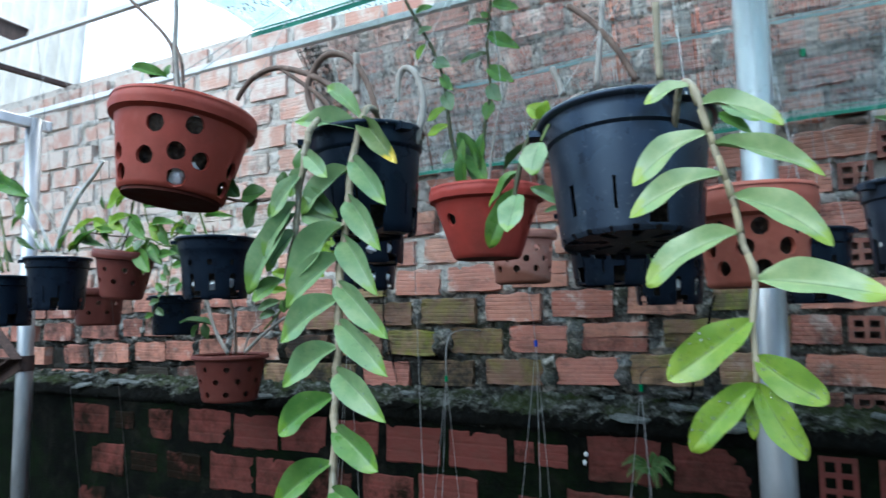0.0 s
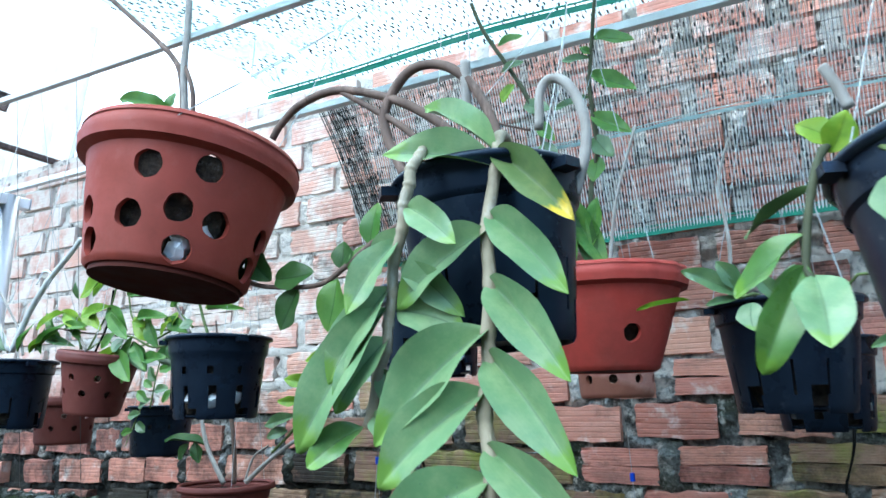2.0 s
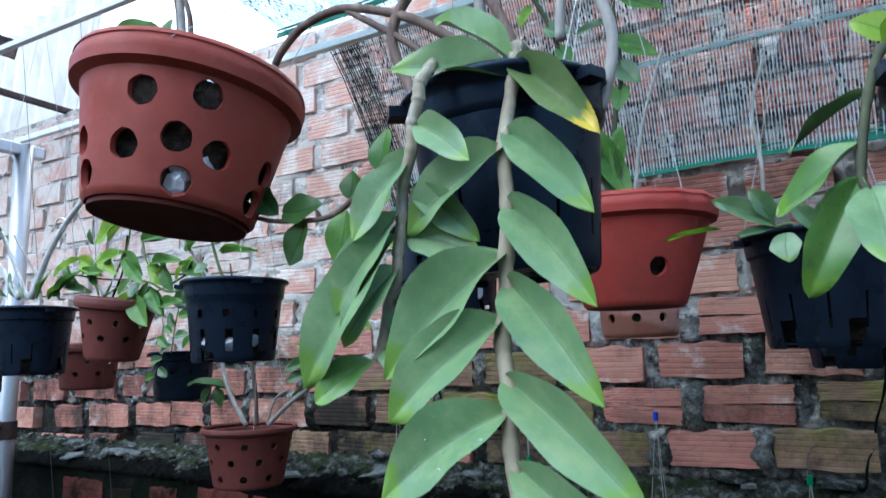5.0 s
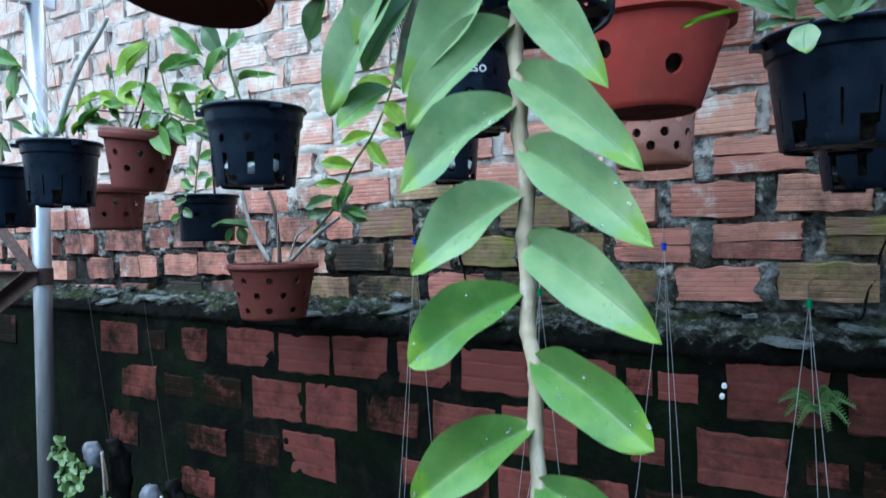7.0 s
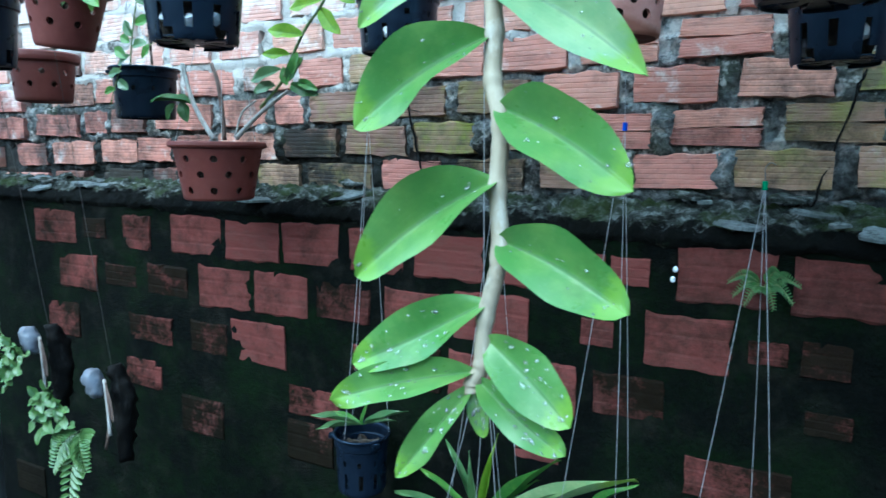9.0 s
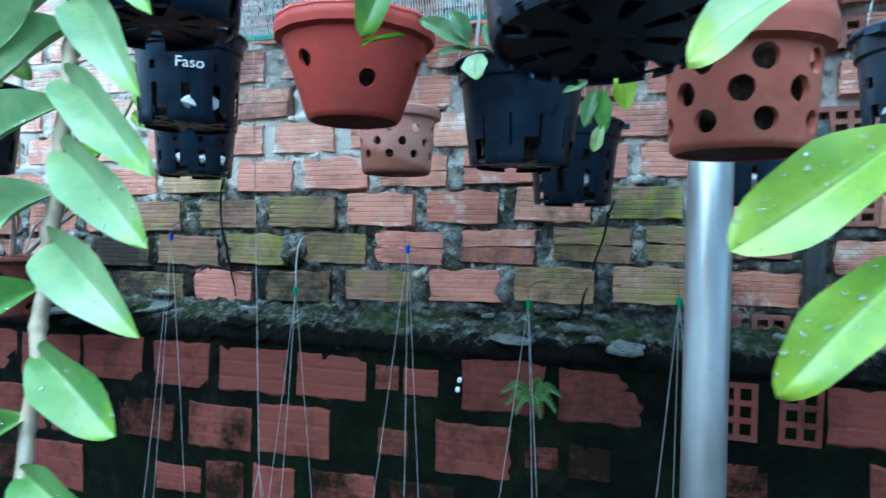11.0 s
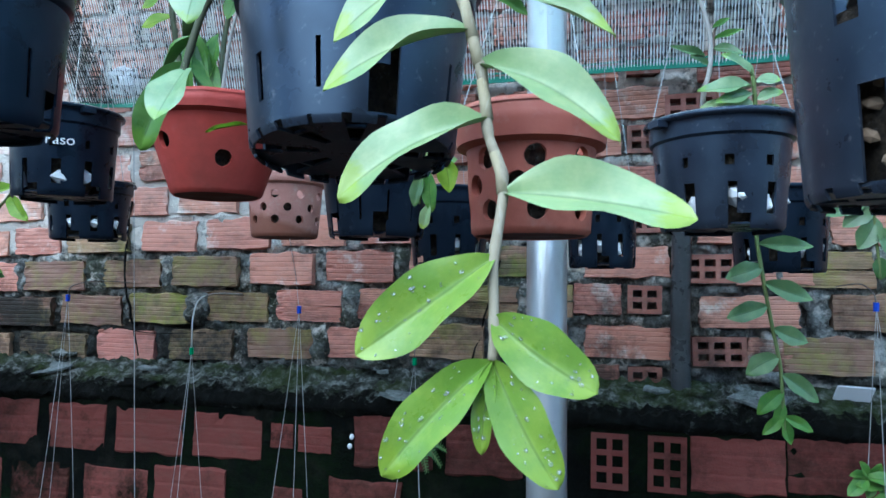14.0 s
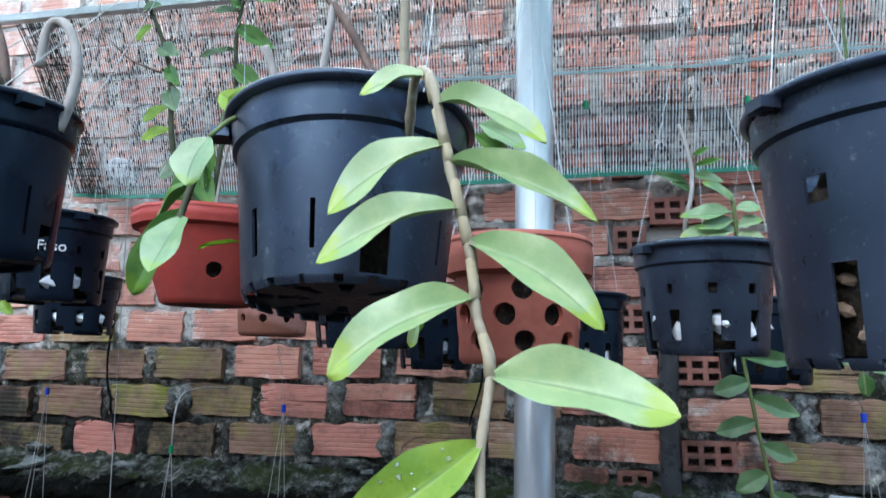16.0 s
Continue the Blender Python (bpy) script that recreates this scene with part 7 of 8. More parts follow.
crack([(-0.985, 1.797, 1.80), (-0.996, 1.797, 1.72), (-1.0, 1.796, 1.58), (-0.975, 1.796, 1.48), (-0.945, 1.79, 1.385)], 0.003, "dark tube standing for a crack down the bricks")
crack([(0.02, 1.796, 1.64), (0.008, 1.796, 1.60), (-0.02, 1.797, 1.48), (-0.055, 1.79, 1.362)], 0.003, "dark tube standing for a crack down the bricks")
crack([(-0.98, 1.797, 1.452), (-0.9, 1.797, 1.445), (-0.75, 1.797, 1.450)], 0.0015, "thin dark tube standing for a crack along a joint")

# pale flakes on the ledge
rnd = random.Random(8)
for _ in range(40):
    x = rnd.uniform(-2.6, 1.1)
    f = rnd.random()
    s = rnd.uniform(0.016, 0.072)
    bm = bmesh.new()
    n = rnd.randint(7, 11)
    ring = [(math.cos(6.283 * i / n) * s * rnd.uniform(0.35, 1.1), math.sin(6.283 * i / n) * s * 0.55 * rnd.uniform(0.3, 1.1)) for i in range(n)]
    low = [bm.verts.new((a, b, -0.006)) for a, b in ring]
    high = [bm.verts.new((a * 0.97, b * 0.97, rnd.uniform(-0.001, 0.002))) for a, b in ring]
    bm.faces.new(low[::-1])
    bm.faces.new(high)
    for i in range(n):
        bm.faces.new((low[i], low[(i + 1) % n], high[(i + 1) % n], high[i]))
    ob = tagged(part("cement_flake", bm, M_FLAKE if rnd.random() < 0.75 else M_LEDGE), "loose slate-grey cement flake lying on the ledge", "flake", "ledge flakes")
    ob.matrix_world = pose(x, LOW - 0.012 + f * 0.15, 1.326 + 0.055 * f + 0.010, 20 + rnd.uniform(-12, 12), rnd.uniform(-10, 10), rnd.uniform(0, 360) * 0.1)

bm = bmesh.new()
m = Matrix.Translation((0.745, 1.725, 1.372)) @ Euler((radians(-55), 0.05, 0.1)).to_matrix().to_4x4()
for v in box(bm, (-0.036, -0.020, -0.002), (0.036, 0.020, 0.002)):
    v.co = m @ v.co
bmesh.ops.bevel(bm, geom=bm.edges[:], offset=0.002, segments=2, affect="EDGES")
ob = tagged(part("plastic_scrap", bm, M_FOAM), "flat scrap of white plastic lying on the ledge", "scrap")
bm = bmesh.new()
bmesh.ops.create_icosphere(bm, subdivisions=4, radius=1, matrix=Matrix.Diagonal((0.046, 0.022, 0.036, 1)))
for v in bm.verts:
    p = v.co
    v.co = p * (1 + 0.45 * noise.noise(p * 34) + 0.30 * abs(noise.noise(p * 90)))
tagged(part("plastic_scrap", bm, M_FOAM), "crumpled white plastic stuck to the bricks behind the net", "scrap").location = (-1.01, UP - 0.012, 2.13)
for z in (1.243, 1.222):
    bm = bmesh.new()
    bmesh.ops.create_icosphere(bm, subdivisions=2, radius=0.0065, matrix=Matrix.Diagonal((0.8, 0.4, 1.05, 1)) @ Matrix.Shear("XZ", 4, (0.3, 0.1)))
    tagged(part("snail_shell", bm, M_FOAM, smooth=True), "small white shell stuck on the dark wall", "shell").location = (-0.29 + (z - 1.22) * 0.2, LOW - 0.006, z)


# ---- ferns and mounted plants by the wall foot ----
def fern(at, ways, material, label, leaflet=0.016):
    plant = thing("fern", at, label, "fern", "ferns")
    for wx, wy, wz in ways:
        base = Vector(at)
        end = base + Vector((wx, wy, wz))
        mid = base.lerp(end, 0.5) + Vector((0, -0.01, 0.02))
        pts = spline([base, mid, end], 16)
        bm = bmesh.new()
        tube(bm, pts, [0.0010] * 16, 5)
        part("frond_stalk", bm, M_CANE_GREEN, plant)
        d = (end - base).normalized()
        side = d.cross(Vector((0, -1, 0.2))).normalized()
        for i in range(2, 16):
            s = leaflet * (1.25 - i / 17)
            for k in (-1, 1):
                leaf(plant, pts[i], (side * k + d * 0.5) * s * 1.6, s * 0.55, material, (0, -1, 0.4), 0.1, 0.3, name="leaflet")
    return plant


fern((-0.122, 1.632, 1.225), [(-0.06, -0.03, 0.01), (0.06, -0.03, 0.012), (0.02, -0.03, -0.035), (-0.03, -0.04, -0.03), (0.03, -0.04, 0.03), (-0.05, -0.03, -0.015), (0.05, -0.03, -0.02)], M_LEAF_DARK, "small fern rooted in the dark brick wall", 0.009)


def sprig(at, ways, material, label, size=0.034):
    """A low bushy plant: short stems with crowded oval leaves."""
    plant = thing("leafy_plant", at, label, "plant", "low plants")
    rnd = random.Random(int(at[0] * 977))
    for wx, wy, wz in ways:
        end = Vector(at) + Vector((wx, wy, wz))
        pts = spline([at, Vector(at).lerp(end, 0.5) + Vector((0, -0.01, 0.01)), end], 9)
        bm = bmesh.new()
        tube(bm, pts, 0.0016, 6)
        part("stem", bm, M_CANE_GREEN, plant)
        for i in range(2, 9):
            a = i * 2.4 + rnd.uniform(-0.4, 0.4)
            s = size * rnd.uniform(0.7, 1.15)
            leaf(plant, pts[i], (math.cos(a) * s, -0.35 * s, math.sin(a) * s * 0.75), s * 0.48, material, (0.1, -0.8, 0.7), 0.12)
    return plant


sprig((-1.895, 1.27, 0.915), [(-0.07, -0.02, 0.08), (0.07, -0.03, 0.02), (-0.01, -0.04, -0.08), (-0.06, -0.03, -0.01), (0.01, -0.03, 0.04), (-0.10, -0.03, 0.05), (0.05, -0.04, -0.03), (0.0, -0.04, -0.05)], M_LEAF_LOW, "bushy green plant growing round a dark mount", 0.046)
sprig((-1.74, 1.27, 0.80), [(-0.06, -0.03, 0.03), (0.06, -0.03, 0.02), (-0.01, -0.04, -0.05), (0.0, -0.03, 0.06), (0.08, -0.03, -0.02), (-0.05, -0.04, -0.03)], M_LEAF_LOW, "bushy green plant growing round a dark mount", 0.050)
fern((-1.645, 1.26, 0.765), [(0.0, -0.05, -0.26), (-0.06, -0.04, -0.10), (0.07, -0.04, -0.08)], M_LEAF_LOW, "hanging fern frond with paired leaflets", 0.032)
sprig((0.72, 1.57, 1.235), [(-0.02, -0.03, 0.02), (0.02, -0.03, -0.01)], M_LEAF_MID, "small leafy plant before the dark wall", 0.05)

def lumpy(bm, amount, scale, seed):
    """Dents and swells a skin along its own normals."""
    bm.normal_update()
    for v in bm.verts:
        v.co += v.normal * amount * (noise.noise(v.co * scale + Vector((seed, 0, 0))) + 0.5 * noise.noise(v.co * scale * 2.7))


for x, y, z in [(-1.865, 1.33, 0.965), (-1.61, 1.33, 0.890)]:
    mount = thing("mounted_orchid", (x, y, z), "orchid mounted on a dark log under a pale crumpled plastic cup", "orchid mount", "mounted orchids")
    bm = bmesh.new()
    tube(bm, spline([(x + 0.01, y, z + 0.03), (x + 0.03, y + 0.01, z - 0.06), (x + 0.035, y, z - 0.22)], 24), [0.016 + 0.012 * math.sin(math.pi * i / 23) for i in range(24)], 16)
    lumpy(bm, 0.010, 45, x)
    part("log", bm, M_LOG, mount, smooth=True)
    bm = bmesh.new()
    tube(bm, spline([(x - 0.020, y - 0.050, z + 0.030), (x - 0.004, y - 0.052, z + 0.006), (x + 0.008, y - 0.050, z - 0.026), (x + 0.012, y - 0.048, z - 0.040)], 22), [0.006 + 0.018 * math.sin(math.pi * (i / 21) ** 0.7) ** 0.6 for i in range(22)], 22)
    lumpy(bm, 0.006, 60, z)
    part("cup", bm, M_CAP, mount, "crumpled pale grey plastic cup", smooth=True)
    for k, (rx, rz) in enumerate(((0.055, -0.13), (0.035, -0.17), (0.070, -0.09))):
        bm = bmesh.new()
        tube(bm, spline([(x + 0.030, y - 0.045, z + 0.010), (x + 0.045 + 0.006 * k, y - 0.05, z + rz * 0.5), (x + rx, y - 0.055, z + rz)], 12), 0.0042 - 0.0009 * k, 8)
        part("root", bm, M_CANE_GREY if k == 0 else M_CANE_BROWN, mount, smooth=True)
    bm = bmesh.new()
    tube(bm, [(x, y, z + 0.02), (x - 0.004, 1.135, 2.49)], 0.0007, 5)
    part("wire", bm, M_WIRE_DARK, mount)

black_pot((-0.663, 1.55, 0.473), 0.097, 0.080, 0.162, SQUARE_SLOTS[:2], M_BLACK, "black plastic pot of strap-leaved plants hanging low", turn=10)
wire_hanger((-0.531, 1.25), 0.070, 0.82, (-0.531, 1.25, 1.15), (-0.531, 1.176, 2.49), turn=200)

# a rusty bracket of angle iron on the far pole
bracket = thing("rusty_bracket", (-2.484, 1.46, 1.436), "dark rusty angle-iron bracket on the far pole", "bracket")
for end in ((-3.40, 1.46, 2.12), (-3.40, 1.46, 1.42), (-3.40, 1.46, 1.03)):
    bm = bmesh.new()
    p, q = Vector((-2.478, 1.455, 1.436)), Vector(end)
    d = (q - p).normalized()
    up = Vector((0, 1, 0)).cross(d)
    for w0, w1, y0, y1 in ((-0.024, 0.024, 0.0, 0.004), (0.020, 0.024, -0.036, 0.0)):
        vs = box(bm, (0, y0, w0), ((q - p).length, y1, w1))
        for v in vs:
            v.co = p + d * v.co.x + Vector((0, v.co.y, 0)) + up * v.co.z
    part("arm", bm, M_RUST, bracket)
bm = bmesh.new()
tube(bm, [(-2.50, 1.49, 1.405), (-2.50, 1.49, 1.465)], 0.034, 20)
part("clamp", bm, M_RUST, bracket)

# dark angle irons that hold up the neighbour's roof
rafter = thing("roof_bracket", (-2.70, 1.36, 2.74), "dark rusty roof bracket of angle irons", "bracket")
for name, p, q, w in (("rafter", (-3.9, 1.36, 3.41), (-2.35, 1.36, 2.69), 0.032), ("tie", (-3.9, 1.36, 2.93), (-2.70, 1.36, 2.745), 0.014), ("strut", (-2.868, 1.36, 2.90), (-2.856, 1.36, 2.70), 0.013)):
    p, q = Vector(p), Vector(q)
    d = (q - p).normalized()
    up = Vector((0, 1, 0)).cross(d)
    bm = bmesh.new()
    for w0, w1, y0, y1 in ((-w, w, 0.0, 0.005), (w - 0.005, w, -w, 0.0), (-w, 0.005 - w, -w, 0.0)):
        for v in box(bm, (0, y0, w0), ((q - p).length, y1, w1)):
            v.co = p + d * v.co.x + Vector((0, v.co.y, 0)) + up * v.co.z
    part(name, bm, M_RUST, rafter)
bm = bmesh.new()
box(bm, (-2.870, 1.345, TOP - 0.004), (-2.844, 1.93, TOP + 0.020))
bmesh.ops.bevel(bm, geom=bm.edges[:], offset=0.003, segments=1, affect="EDGES")
part("foot", bm, M_RUST, rafter)

# the two low plants stand in their pots under the clips
for plant, at, size in ((strap_low, (-0.973, 1.53, 0.826), 1.216), (strap_low2, (-0.663, 1.55, 0.672), 1.296)):
    plant.location, plant.scale = at, (size, size, size)


# ---- the bricks of the walls ----
BRICK_LONG = (0.162, 0.168, 0.176, 0.180, 0.186)
LOW_LONG = (0.152, 0.160, 0.166, 0.172, 0.184)
UPPER = [brick_data("brick", l, 0.087, 0.05, 7, m, 0.0012, 0.0062, l * 50 + i) for m in (M_BRICK, M_BRICK_OLIVE, M_BRICK_MOSS, M_BRICK_DIM, M_BRICK_CLEAN, M_BRICK_BROWN) for i, l in enumerate(BRICK_LONG)]
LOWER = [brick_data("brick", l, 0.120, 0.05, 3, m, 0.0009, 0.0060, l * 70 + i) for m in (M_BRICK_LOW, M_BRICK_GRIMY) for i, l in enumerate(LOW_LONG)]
HOLLOW_UP = hollow_brick_data("hollow_brick", 0.112, 0.064, 3, 2, M_BRICK_RED)
HOLLOW_SIDE = hollow_brick_data("hollow_brick", 0.074, 0.064, 2, 2, M_BRICK_RED)
HOLLOW_LOW = hollow_brick_data("hollow_brick", 0.074, 0.112, 2, 3, M_BRICK_LOW)
PITCH = 0.2115


def joined_bricks(name, spots, height, grooves, material, parent, label):
    verts, faces = [], []
    rnd = random.Random(3)
    for x, y, z, l in spots:
        n0 = len(verts)
        h2 = height / 2
        prof = [(0.004, -h2)]
        for g in range(grooves):
            a, b = -h2 + height * (g + 0.14) / grooves, -h2 + height * (g + 0.80) / grooves
            prof += [(0.0, a), (0.0, b), (0.0010, b + height * 0.14 / grooves)]
        prof[-1] = (0.004, h2)
        prof += [(0.05, h2), (0.05, -h2)]
        for e in (-l / 2, l / 2):
            verts += [(x + e, y + py, z + pz) for py, pz in prof]
        n = len(prof)
        faces += [(n0 + j, n0 + n + j, n0 + n + (j + 1) % n, n0 + (j + 1) % n) for j in range(n)]
        faces += [tuple(range(n0, n0 + n)), tuple(range(n0 + n, n0 + 2 * n))]
    me = bpy.data.meshes.new(name)
    me.from_pydata(verts, [], faces)
    me.materials.append(material)
    bm = bmesh.new()
    bm.from_mesh(me)
    bmesh.ops.recalc_face_normals(bm, faces=bm.faces)
    bm.to_mesh(me)
    bm.free()
    ob = new(name, me)
    ob.parent = parent
    return tagged(ob, label, kind="stuff")


def place(data, parent, x, y, z, rnd, name="brick"):
    ob = new(name, data)
    ob.parent = parent
    ob.matrix_basis = Matrix.Translation((x, y, z)) @ Euler((rnd.uniform(-0.05, 0.05), rnd.uniform(-0.024, 0.024), rnd.uniform(-0.03, 0.03))).to_matrix().to_4x4()
    return ob


JOINTS = []
KINDS = {"r": 0, "o": 5, "g": 10, "d": 15, "c": 20, "b": 25}
# the lowest courses as they were laid: left end, right end, and red, olive, green, dim, clean, brown (capitals: cracked along the middle)
LAID = [
    [(-2.24, -2.05, "d"), (-2.00, -1.884, "r"), (-1.85, -1.68, "d"), (-1.65, -1.56, "d"), (-1.53, -1.377, "o"), (-1.345, -1.125, "d"), (-1.088, -0.911, "c"), (-0.86, -0.682, "d"), (-0.636, -0.455, "b"), (-0.414, -0.234, "c"), (-0.200, -0.018, "o"), (0.025, 0.178, "o")],
    [(-2.74, -2.57, "r"), (-2.527, -2.297, "r"), (-2.258, -2.08, "r"), (-2.06, -1.904, "r"), (-1.87, -1.73, "r"), (-1.70, -1.465, "r"), (-1.432, -1.240, "d"), (-1.208, -1.016, "b"), (-0.990, -0.812, "g"), (-0.760, -0.582, "b"), (-0.552, -0.378, "C"), (-0.333, -0.155, "R"), (-0.110, 0.072, "O"), (0.086, 0.19, "O")],
    [(-2.90, -2.697, "r"), (-2.619, -2.38, "r"), (-2.34, -2.22, "r"), (-2.195, -2.03, "r"), (-1.98, -1.725, "r"), (-1.68, -1.50, "r"), (-1.465, -1.36, "r"), (-1.331, -1.141, "b"), (-1.079, -0.899, "b"), (-0.858, -0.671, "b"), (-0.632, -0.457, "r"), (-0.422, -0.245, "r"), (-0.200, -0.029, "r"), (0.017, 0.168, "g")],
    [(-2.522, -2.292, "r"), (-2.26, -2.06, "r"), (-2.03, -1.86, "r"), (-1.831, -1.63, "r"), (-1.588, -1.40, "r"), (-1.368, -1.222, "r"), (-1.190, -0.998, "o"), (-0.953, -0.792, "r"), (-0.762, -0.579, "r"), (-0.546, -0.373, "R"), (-0.326, -0.147, "R"), (-0.105, 0.05, "r"), (0.081, 0.178, "r")],
]


def course_z(row, x):
    """The height of a course: the wall's beds rise a little towards the pipe."""
    return 1.439 + 0.0943 * row + max(0.012, 0.040 - 0.004 * row) * (min(x, 0.2) + 0.25) - (0.020 if x > 0.45 else 0.0)


def laid(x0, x1, row, kind, rnd):
    x, z, y = (x0 + x1) / 2, course_z(row, (x0 + x1) / 2), UP + rnd.uniform(-0.006, 0.005)
    pick = KINDS[kind.lower()] + rnd.randrange(5)
    for half in ((-0.021, 0.019) if kind.isupper() else (0.0,)):
        ob = place(UPPER[pick], wall, x, y + rnd.uniform(0.0, 0.004), z + half, rnd)
        tall = 0.46 if half else rnd.uniform(0.90, 1.0)
        ob.matrix_basis = ob.matrix_basis @ Matrix.Diagonal(((x1 - x0) / BRICK_LONG[pick % 5], 1, tall, 1))


def upper_bricks():
    rnd = random.Random(11)
    far, count = [], 0
    for row in range(14):
        done = LAID[row] if row < len(LAID) else []
        lo, hi = (done[0][0], done[-1][1]) if done else (0.0, 0.0)
        for x0, x1, kind in done:
            laid(x0, x1, row, kind, rnd)
            count += 1
        for (a0, a1, ka), (b0, b1, kb) in zip(done, done[1:]):
            JOINTS.append(((a1 + b0) / 2, course_z(row, a1), b0 - a1))
        phase = -0.33 if row % 2 == 0 else -0.24
        for k in range(-23, 26):
            x = phase + PITCH * k + rnd.uniform(-0.014, 0.014)
            z = course_z(row, x) + rnd.uniform(-0.004, 0.004)
            if z > TOP - 0.05 or (done and lo - 0.08 < x < hi + 0.05) or (0.17 < x < 0.66 and row < 9):
                continue
            if -3.4 < x < 2.2:
                JOINTS.append((x - PITCH / 2, z, 0.034))
            half = rnd.uniform(0.080, 0.093)
            if -2.5 < x < 1.2 and row < 11 and count < 262:
                laid(x - half, x + half, row, "b" if row < 2 and x > 0.45 else "O" if row == 2 and x > 0.6 else ("R" if rnd.random() < 0.08 else "r"), rnd)
                count += 1
            else:
                far.append((x, UP + rnd.uniform(-0.008, 0.006), z, half * 2))
    # both sides of the pipe: hollow brick ends between cut bricks
    for row in range(5):
        z = 1.369 + 0.183 * row
        place(HOLLOW_SIDE, wall, 0.350, UP, z, rnd, "hollow_brick")
        ob = place(UPPER[row], wall, 0.312, UP + 0.004, z + 0.085, rnd)
        ob.matrix_basis = ob.matrix_basis @ Matrix.Diagonal((0.185 / BRICK_LONG[row], 1, 0.86, 1))
        ob = place(UPPER[row + 1 if row < 4 else 0], wall, 0.245, UP + 0.006, z, rnd)
        ob.matrix_basis = ob.matrix_basis @ Matrix.Diagonal((0.6, 1, 0.86, 1))
        if row < 4:
            place(HOLLOW_UP, wall, 0.507 - 0.018 * row, UP, 1.440 + 0.182 * row, rnd, "hollow_brick")
            for x, length, up in ((0.640 - 0.018 * row, 0.15, 0.0), (0.568, 0.20, 0.091)):
                ob = place(UPPER[row], wall, x, UP + 0.002, 1.437 + 0.184 * row + up, rnd)
                ob.matrix_basis = ob.matrix_basis @ Matrix.Diagonal((length / BRICK_LONG[row], 1, 0.84, 1))
    joined_bricks("distant_bricks", far, 0.080, 6, M_BRICK_FAR, wall, "further scored bricks of the same wall")


# bricks that show in the algae of the wall foot: left end, right end, height of the clean part, and red, grimy
SHOWN = [
    [(-2.42, -2.208, 0.120, "r"), (-2.162, -2.053, 0.07, "d"), (-1.966, -1.842, 0.115, "r"), (-1.745, -1.547, 0.122, "r"), (-1.526, -1.330, 0.122, "r"), (-1.311, -1.128, 0.121, "r"), (-1.09, -0.93, 0.12, "d"), (-0.898, -0.716, 0.115, "r"), (-0.684, -0.510, 0.110, "r"), (-0.485, -0.43, 0.06, "d"), (-0.418, -0.338, 0.063, "r"), (-0.282, -0.103, 0.122, "r"), (-0.072, 0.093, 0.116, "r"), (0.427, 0.599, 0.118, "r"), (0.606, 0.785, 0.118, "r"), (0.83, 1.00, 0.118, "r")],
    [(-2.302, -2.108, 0.125, "r"), (-2.06, -1.918, 0.073, "d"), (-1.86, -1.69, 0.10, "d"), (-1.636, -1.441, 0.128, "r"), (-1.419, -1.234, 0.128, "r"), (-1.20, -1.03, 0.11, "d"), (-0.985, -0.809, 0.115, "d"), (-0.788, -0.600, 0.126, "r"), (-0.476, -0.406, 0.063, "r"), (-0.340, -0.174, 0.120, "r"), (-0.14, -0.071, 0.05, "d"), (-0.048, 0.034, 0.075, "d"), (0.229, 0.329, 0.07, "d"), (0.500, 0.662, 0.11, "r"), (0.72, 0.89, 0.11, "d")],
    [(-2.38, -2.213, 0.13, "d"), (-1.958, -1.765, 0.09, "d"), (-1.68, -1.536, 0.10, "d"), (-1.515, -1.311, 0.133, "r"), (-1.081, -0.95, 0.07, "d"), (-0.934, -0.825, 0.12, "d"), (-0.80, -0.691, 0.12, "r"), (-0.640, -0.482, 0.121, "d"), (-0.442, -0.294, 0.10, "d"), (-0.033, 0.046, 0.05, "d"), (0.22, 0.38, 0.10, "d"), (0.58, 0.74, 0.10, "d")],
    [(-1.30, -1.13, 0.09, "d"), (-0.622, -0.518, 0.08, "r"), (-0.245, -0.048, 0.09, "d"), (0.30, 0.46, 0.10, "d"), (-1.98, -1.82, 0.10, "d")],
]


def lower_bricks():
    rnd = random.Random(21)
    far = []
    for row, bricks in enumerate(SHOWN):
        for x0, x1, tall, kind in bricks:
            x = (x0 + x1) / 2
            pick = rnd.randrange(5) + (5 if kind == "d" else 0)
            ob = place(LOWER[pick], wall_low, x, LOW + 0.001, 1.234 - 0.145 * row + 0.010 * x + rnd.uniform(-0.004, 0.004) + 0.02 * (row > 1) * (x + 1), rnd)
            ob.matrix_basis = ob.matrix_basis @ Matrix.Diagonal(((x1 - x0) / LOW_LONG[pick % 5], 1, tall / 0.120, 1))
    for row in range(9):
        for k in range(-23, 26):
            x = (-0.189, -0.282, -0.384, -0.26)[row % 4] + 0.208 * k + rnd.uniform(-0.012, 0.012)
            z = 1.228 - 0.138 * row + 0.01 * x
            if z > 0.08 and not (-2.5 < x < 1.06 and row < 4) and rnd.random() < (0.10 if -2.5 < x < 1.06 else (0.12 if x < 0 else 0.4)):
                far.append((x, LOW + rnd.uniform(-0.003, 0.001), z, rnd.uniform(0.15, 0.18)))
    for x in (0.270, 0.382):
        place(HOLLOW_LOW, wall_low, x, LOW - 0.002, 1.226, rnd, "hollow_brick")
    joined_bricks("distant_bricks", far, 0.118, 3, M_BRICK_LOW_FAR, wall_low, "further algae-covered bricks of the wall foot")


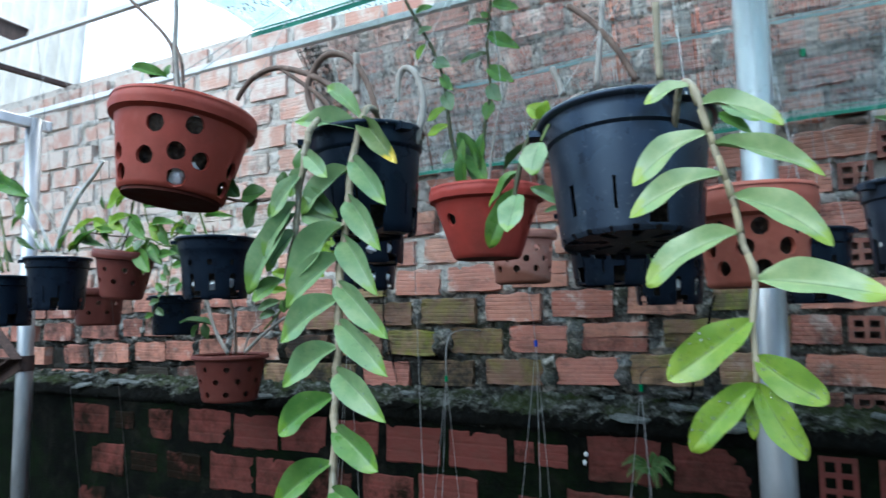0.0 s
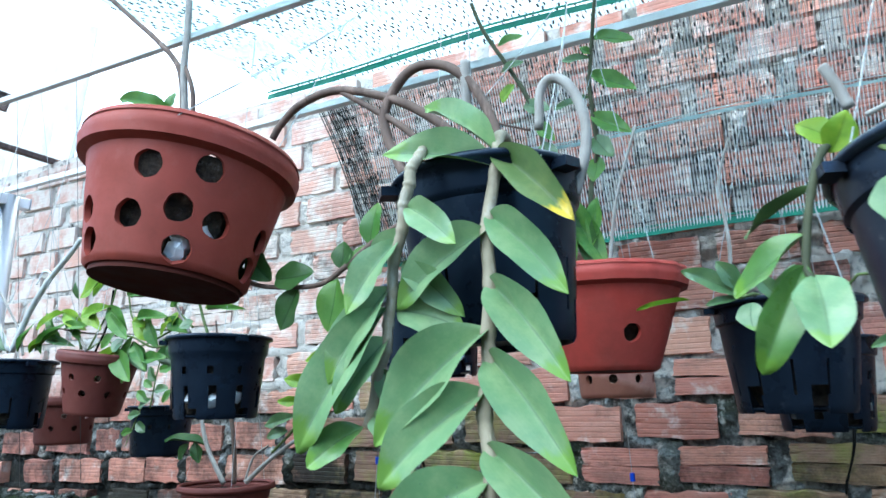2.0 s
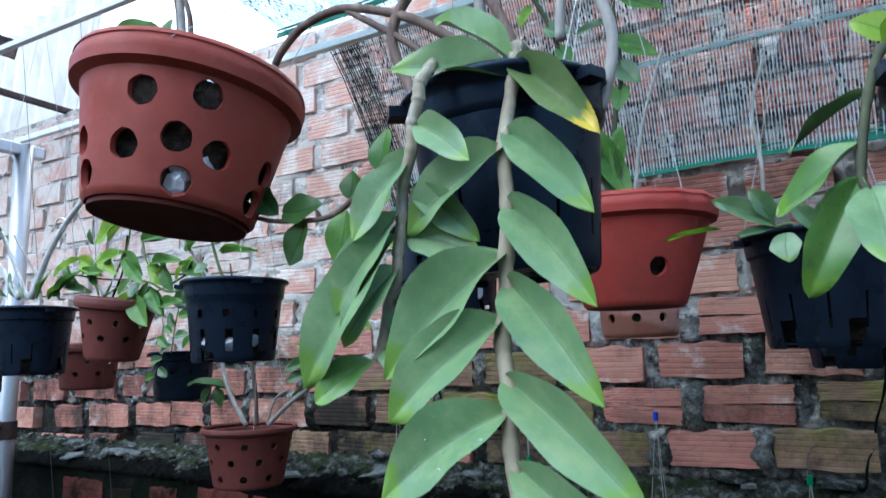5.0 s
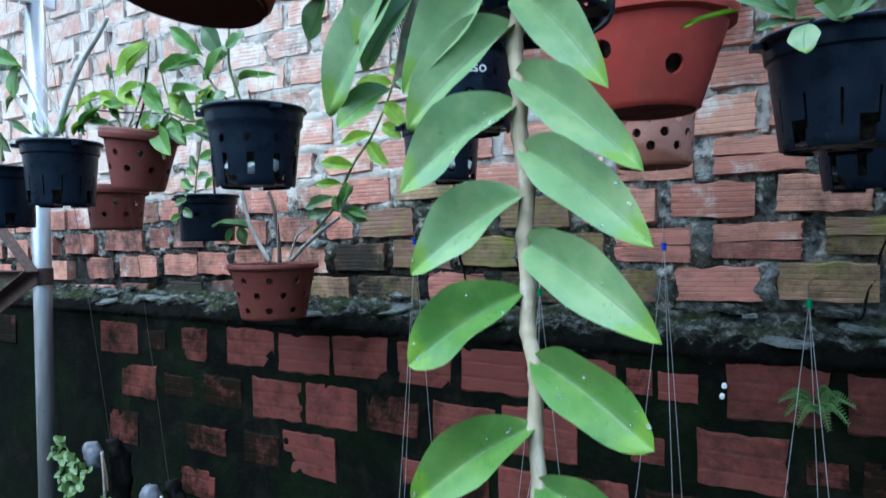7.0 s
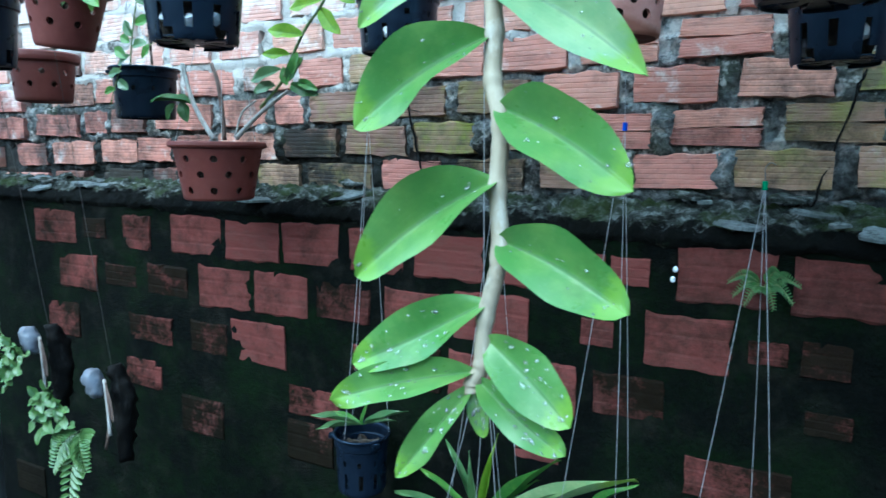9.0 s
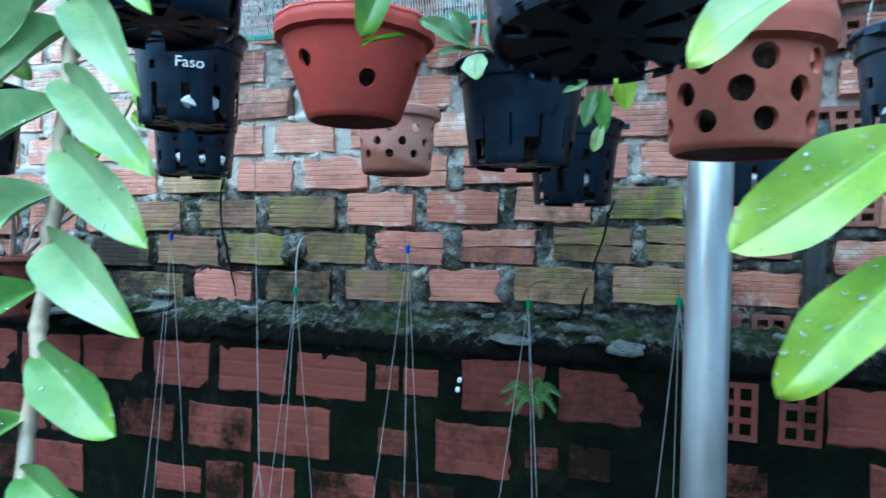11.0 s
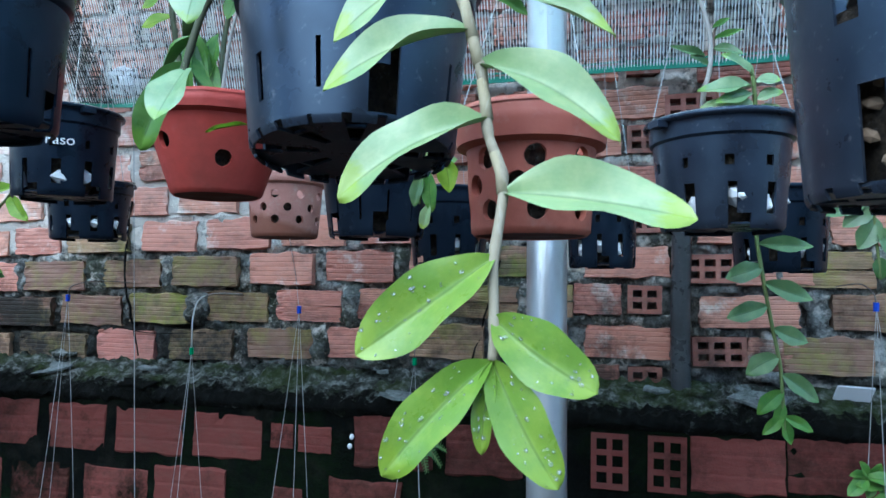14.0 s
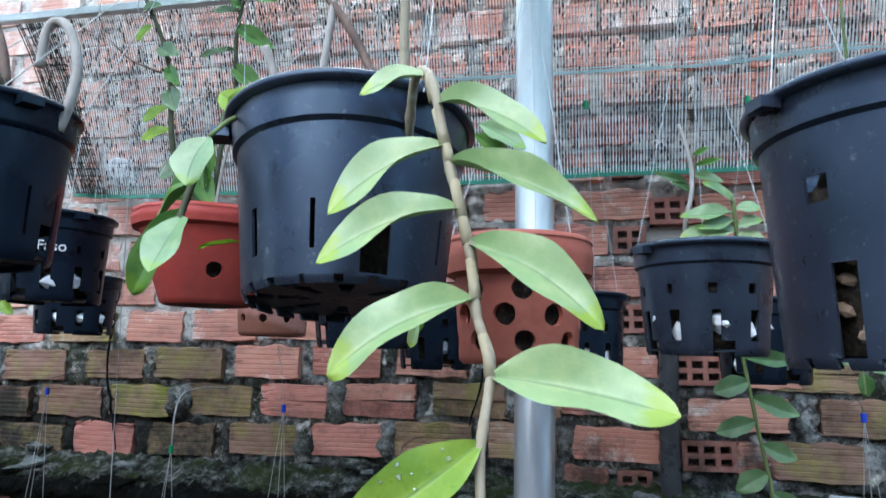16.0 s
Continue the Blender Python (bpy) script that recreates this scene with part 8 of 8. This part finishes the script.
def rough_mortar():
    """Lumpy mortar squeezed out of the joints of the upper wall."""
    rnd = random.Random(31)
    verts, faces = [], []
    for x, z, gap in JOINTS:
        w, h = max(0.028, gap) * rnd.uniform(1.25, 1.7), rnd.uniform(0.090, 0.118)
        limed = x < -0.6 and z > 1.66
        out = rnd.uniform(-0.006, 0.003) if limed else (rnd.uniform(0.004, 0.016) if rnd.random() < 0.25 else rnd.uniform(-0.014, 0.002))
        if limed:
            w *= rnd.uniform(1.1, 1.6)
        n0, nx, nz = len(verts), 10, 16
        for i in range(nx + 1):
            for j in range(nz + 1):
                u, v = i / nx * 2 - 1, j / nz * 2 - 1
                e = max(abs(u), abs(v)) ** 3
                px = x + u * w / 2 * (1 + 0.7 * noise.noise((x * 20, z * 20 + v * 2, u)))
                pz = z + v * h / 2 + 0.008 * noise.noise((x * 31 + u, z * 9, 5))
                q = (noise.noise((px * 45, pz * 45, 1)) * 0.016 + noise.noise((px * 130, pz * 130, 2)) * 0.008) * (0.35 if limed else 1.0)
                verts.append((px, UP + 0.004 - out * (1 - e) - q * (1 - e) + 0.014 * e, pz))
        for i in range(nx):
            for j in range(nz):
                a = n0 + i * (nz + 1) + j
                faces.append((a, a + nz + 1, a + nz + 2, a + 1))
    # bed joints
    for row in range(14):
        n0, nx, nz = len(verts), 760, 3
        for i in range(nx + 1):
            x = -3.4 + 5.6 * i / nx
            z0 = course_z(row - 0.5, x)
            deep = 0.017 + 0.034 * noise.noise((x * 9, row * 3.1, 4)) + 0.018 * noise.noise((x * 38, row, 9))
            old = min(1.0, max(0.0, (-0.6 - x) * 1.6)) * min(1.0, max(0.0, (row - 2) * 0.5))
            deep += (0.004 + 0.012 * noise.noise((x * 7, row * 2.3, 6)) - deep) * old
            for j in range(nz + 1):
                v = j / nz * 2 - 1
                h = 0.014 + 0.016 * noise.noise((x * 18, row * 5, 2 + v)) + 0.007 * noise.noise((x * 60, row * 3, v))
                verts.append((x, UP + deep + 0.008 * v * v + 0.004 * noise.noise((x * 130, row, v)), z0 + v * h * (1 + 0.5 * old)))
        for i in range(nx):
            for j in range(nz):
                a = n0 + i * (nz + 1) + j
                faces.append((a, a + nz + 1, a + nz + 2, a + 1))
    me = bpy.data.meshes.new("joint_mortar")
    me.from_pydata(verts, [], faces)
    me.materials.append(M_MORTAR)
    me.shade_smooth()
    ob = new("joint_mortar", me)
    ob.parent = wall
    tagged(ob, "rough lime mortar squeezed from the joints", kind="stuff")


upper_bricks()
lower_bricks()
rough_mortar()
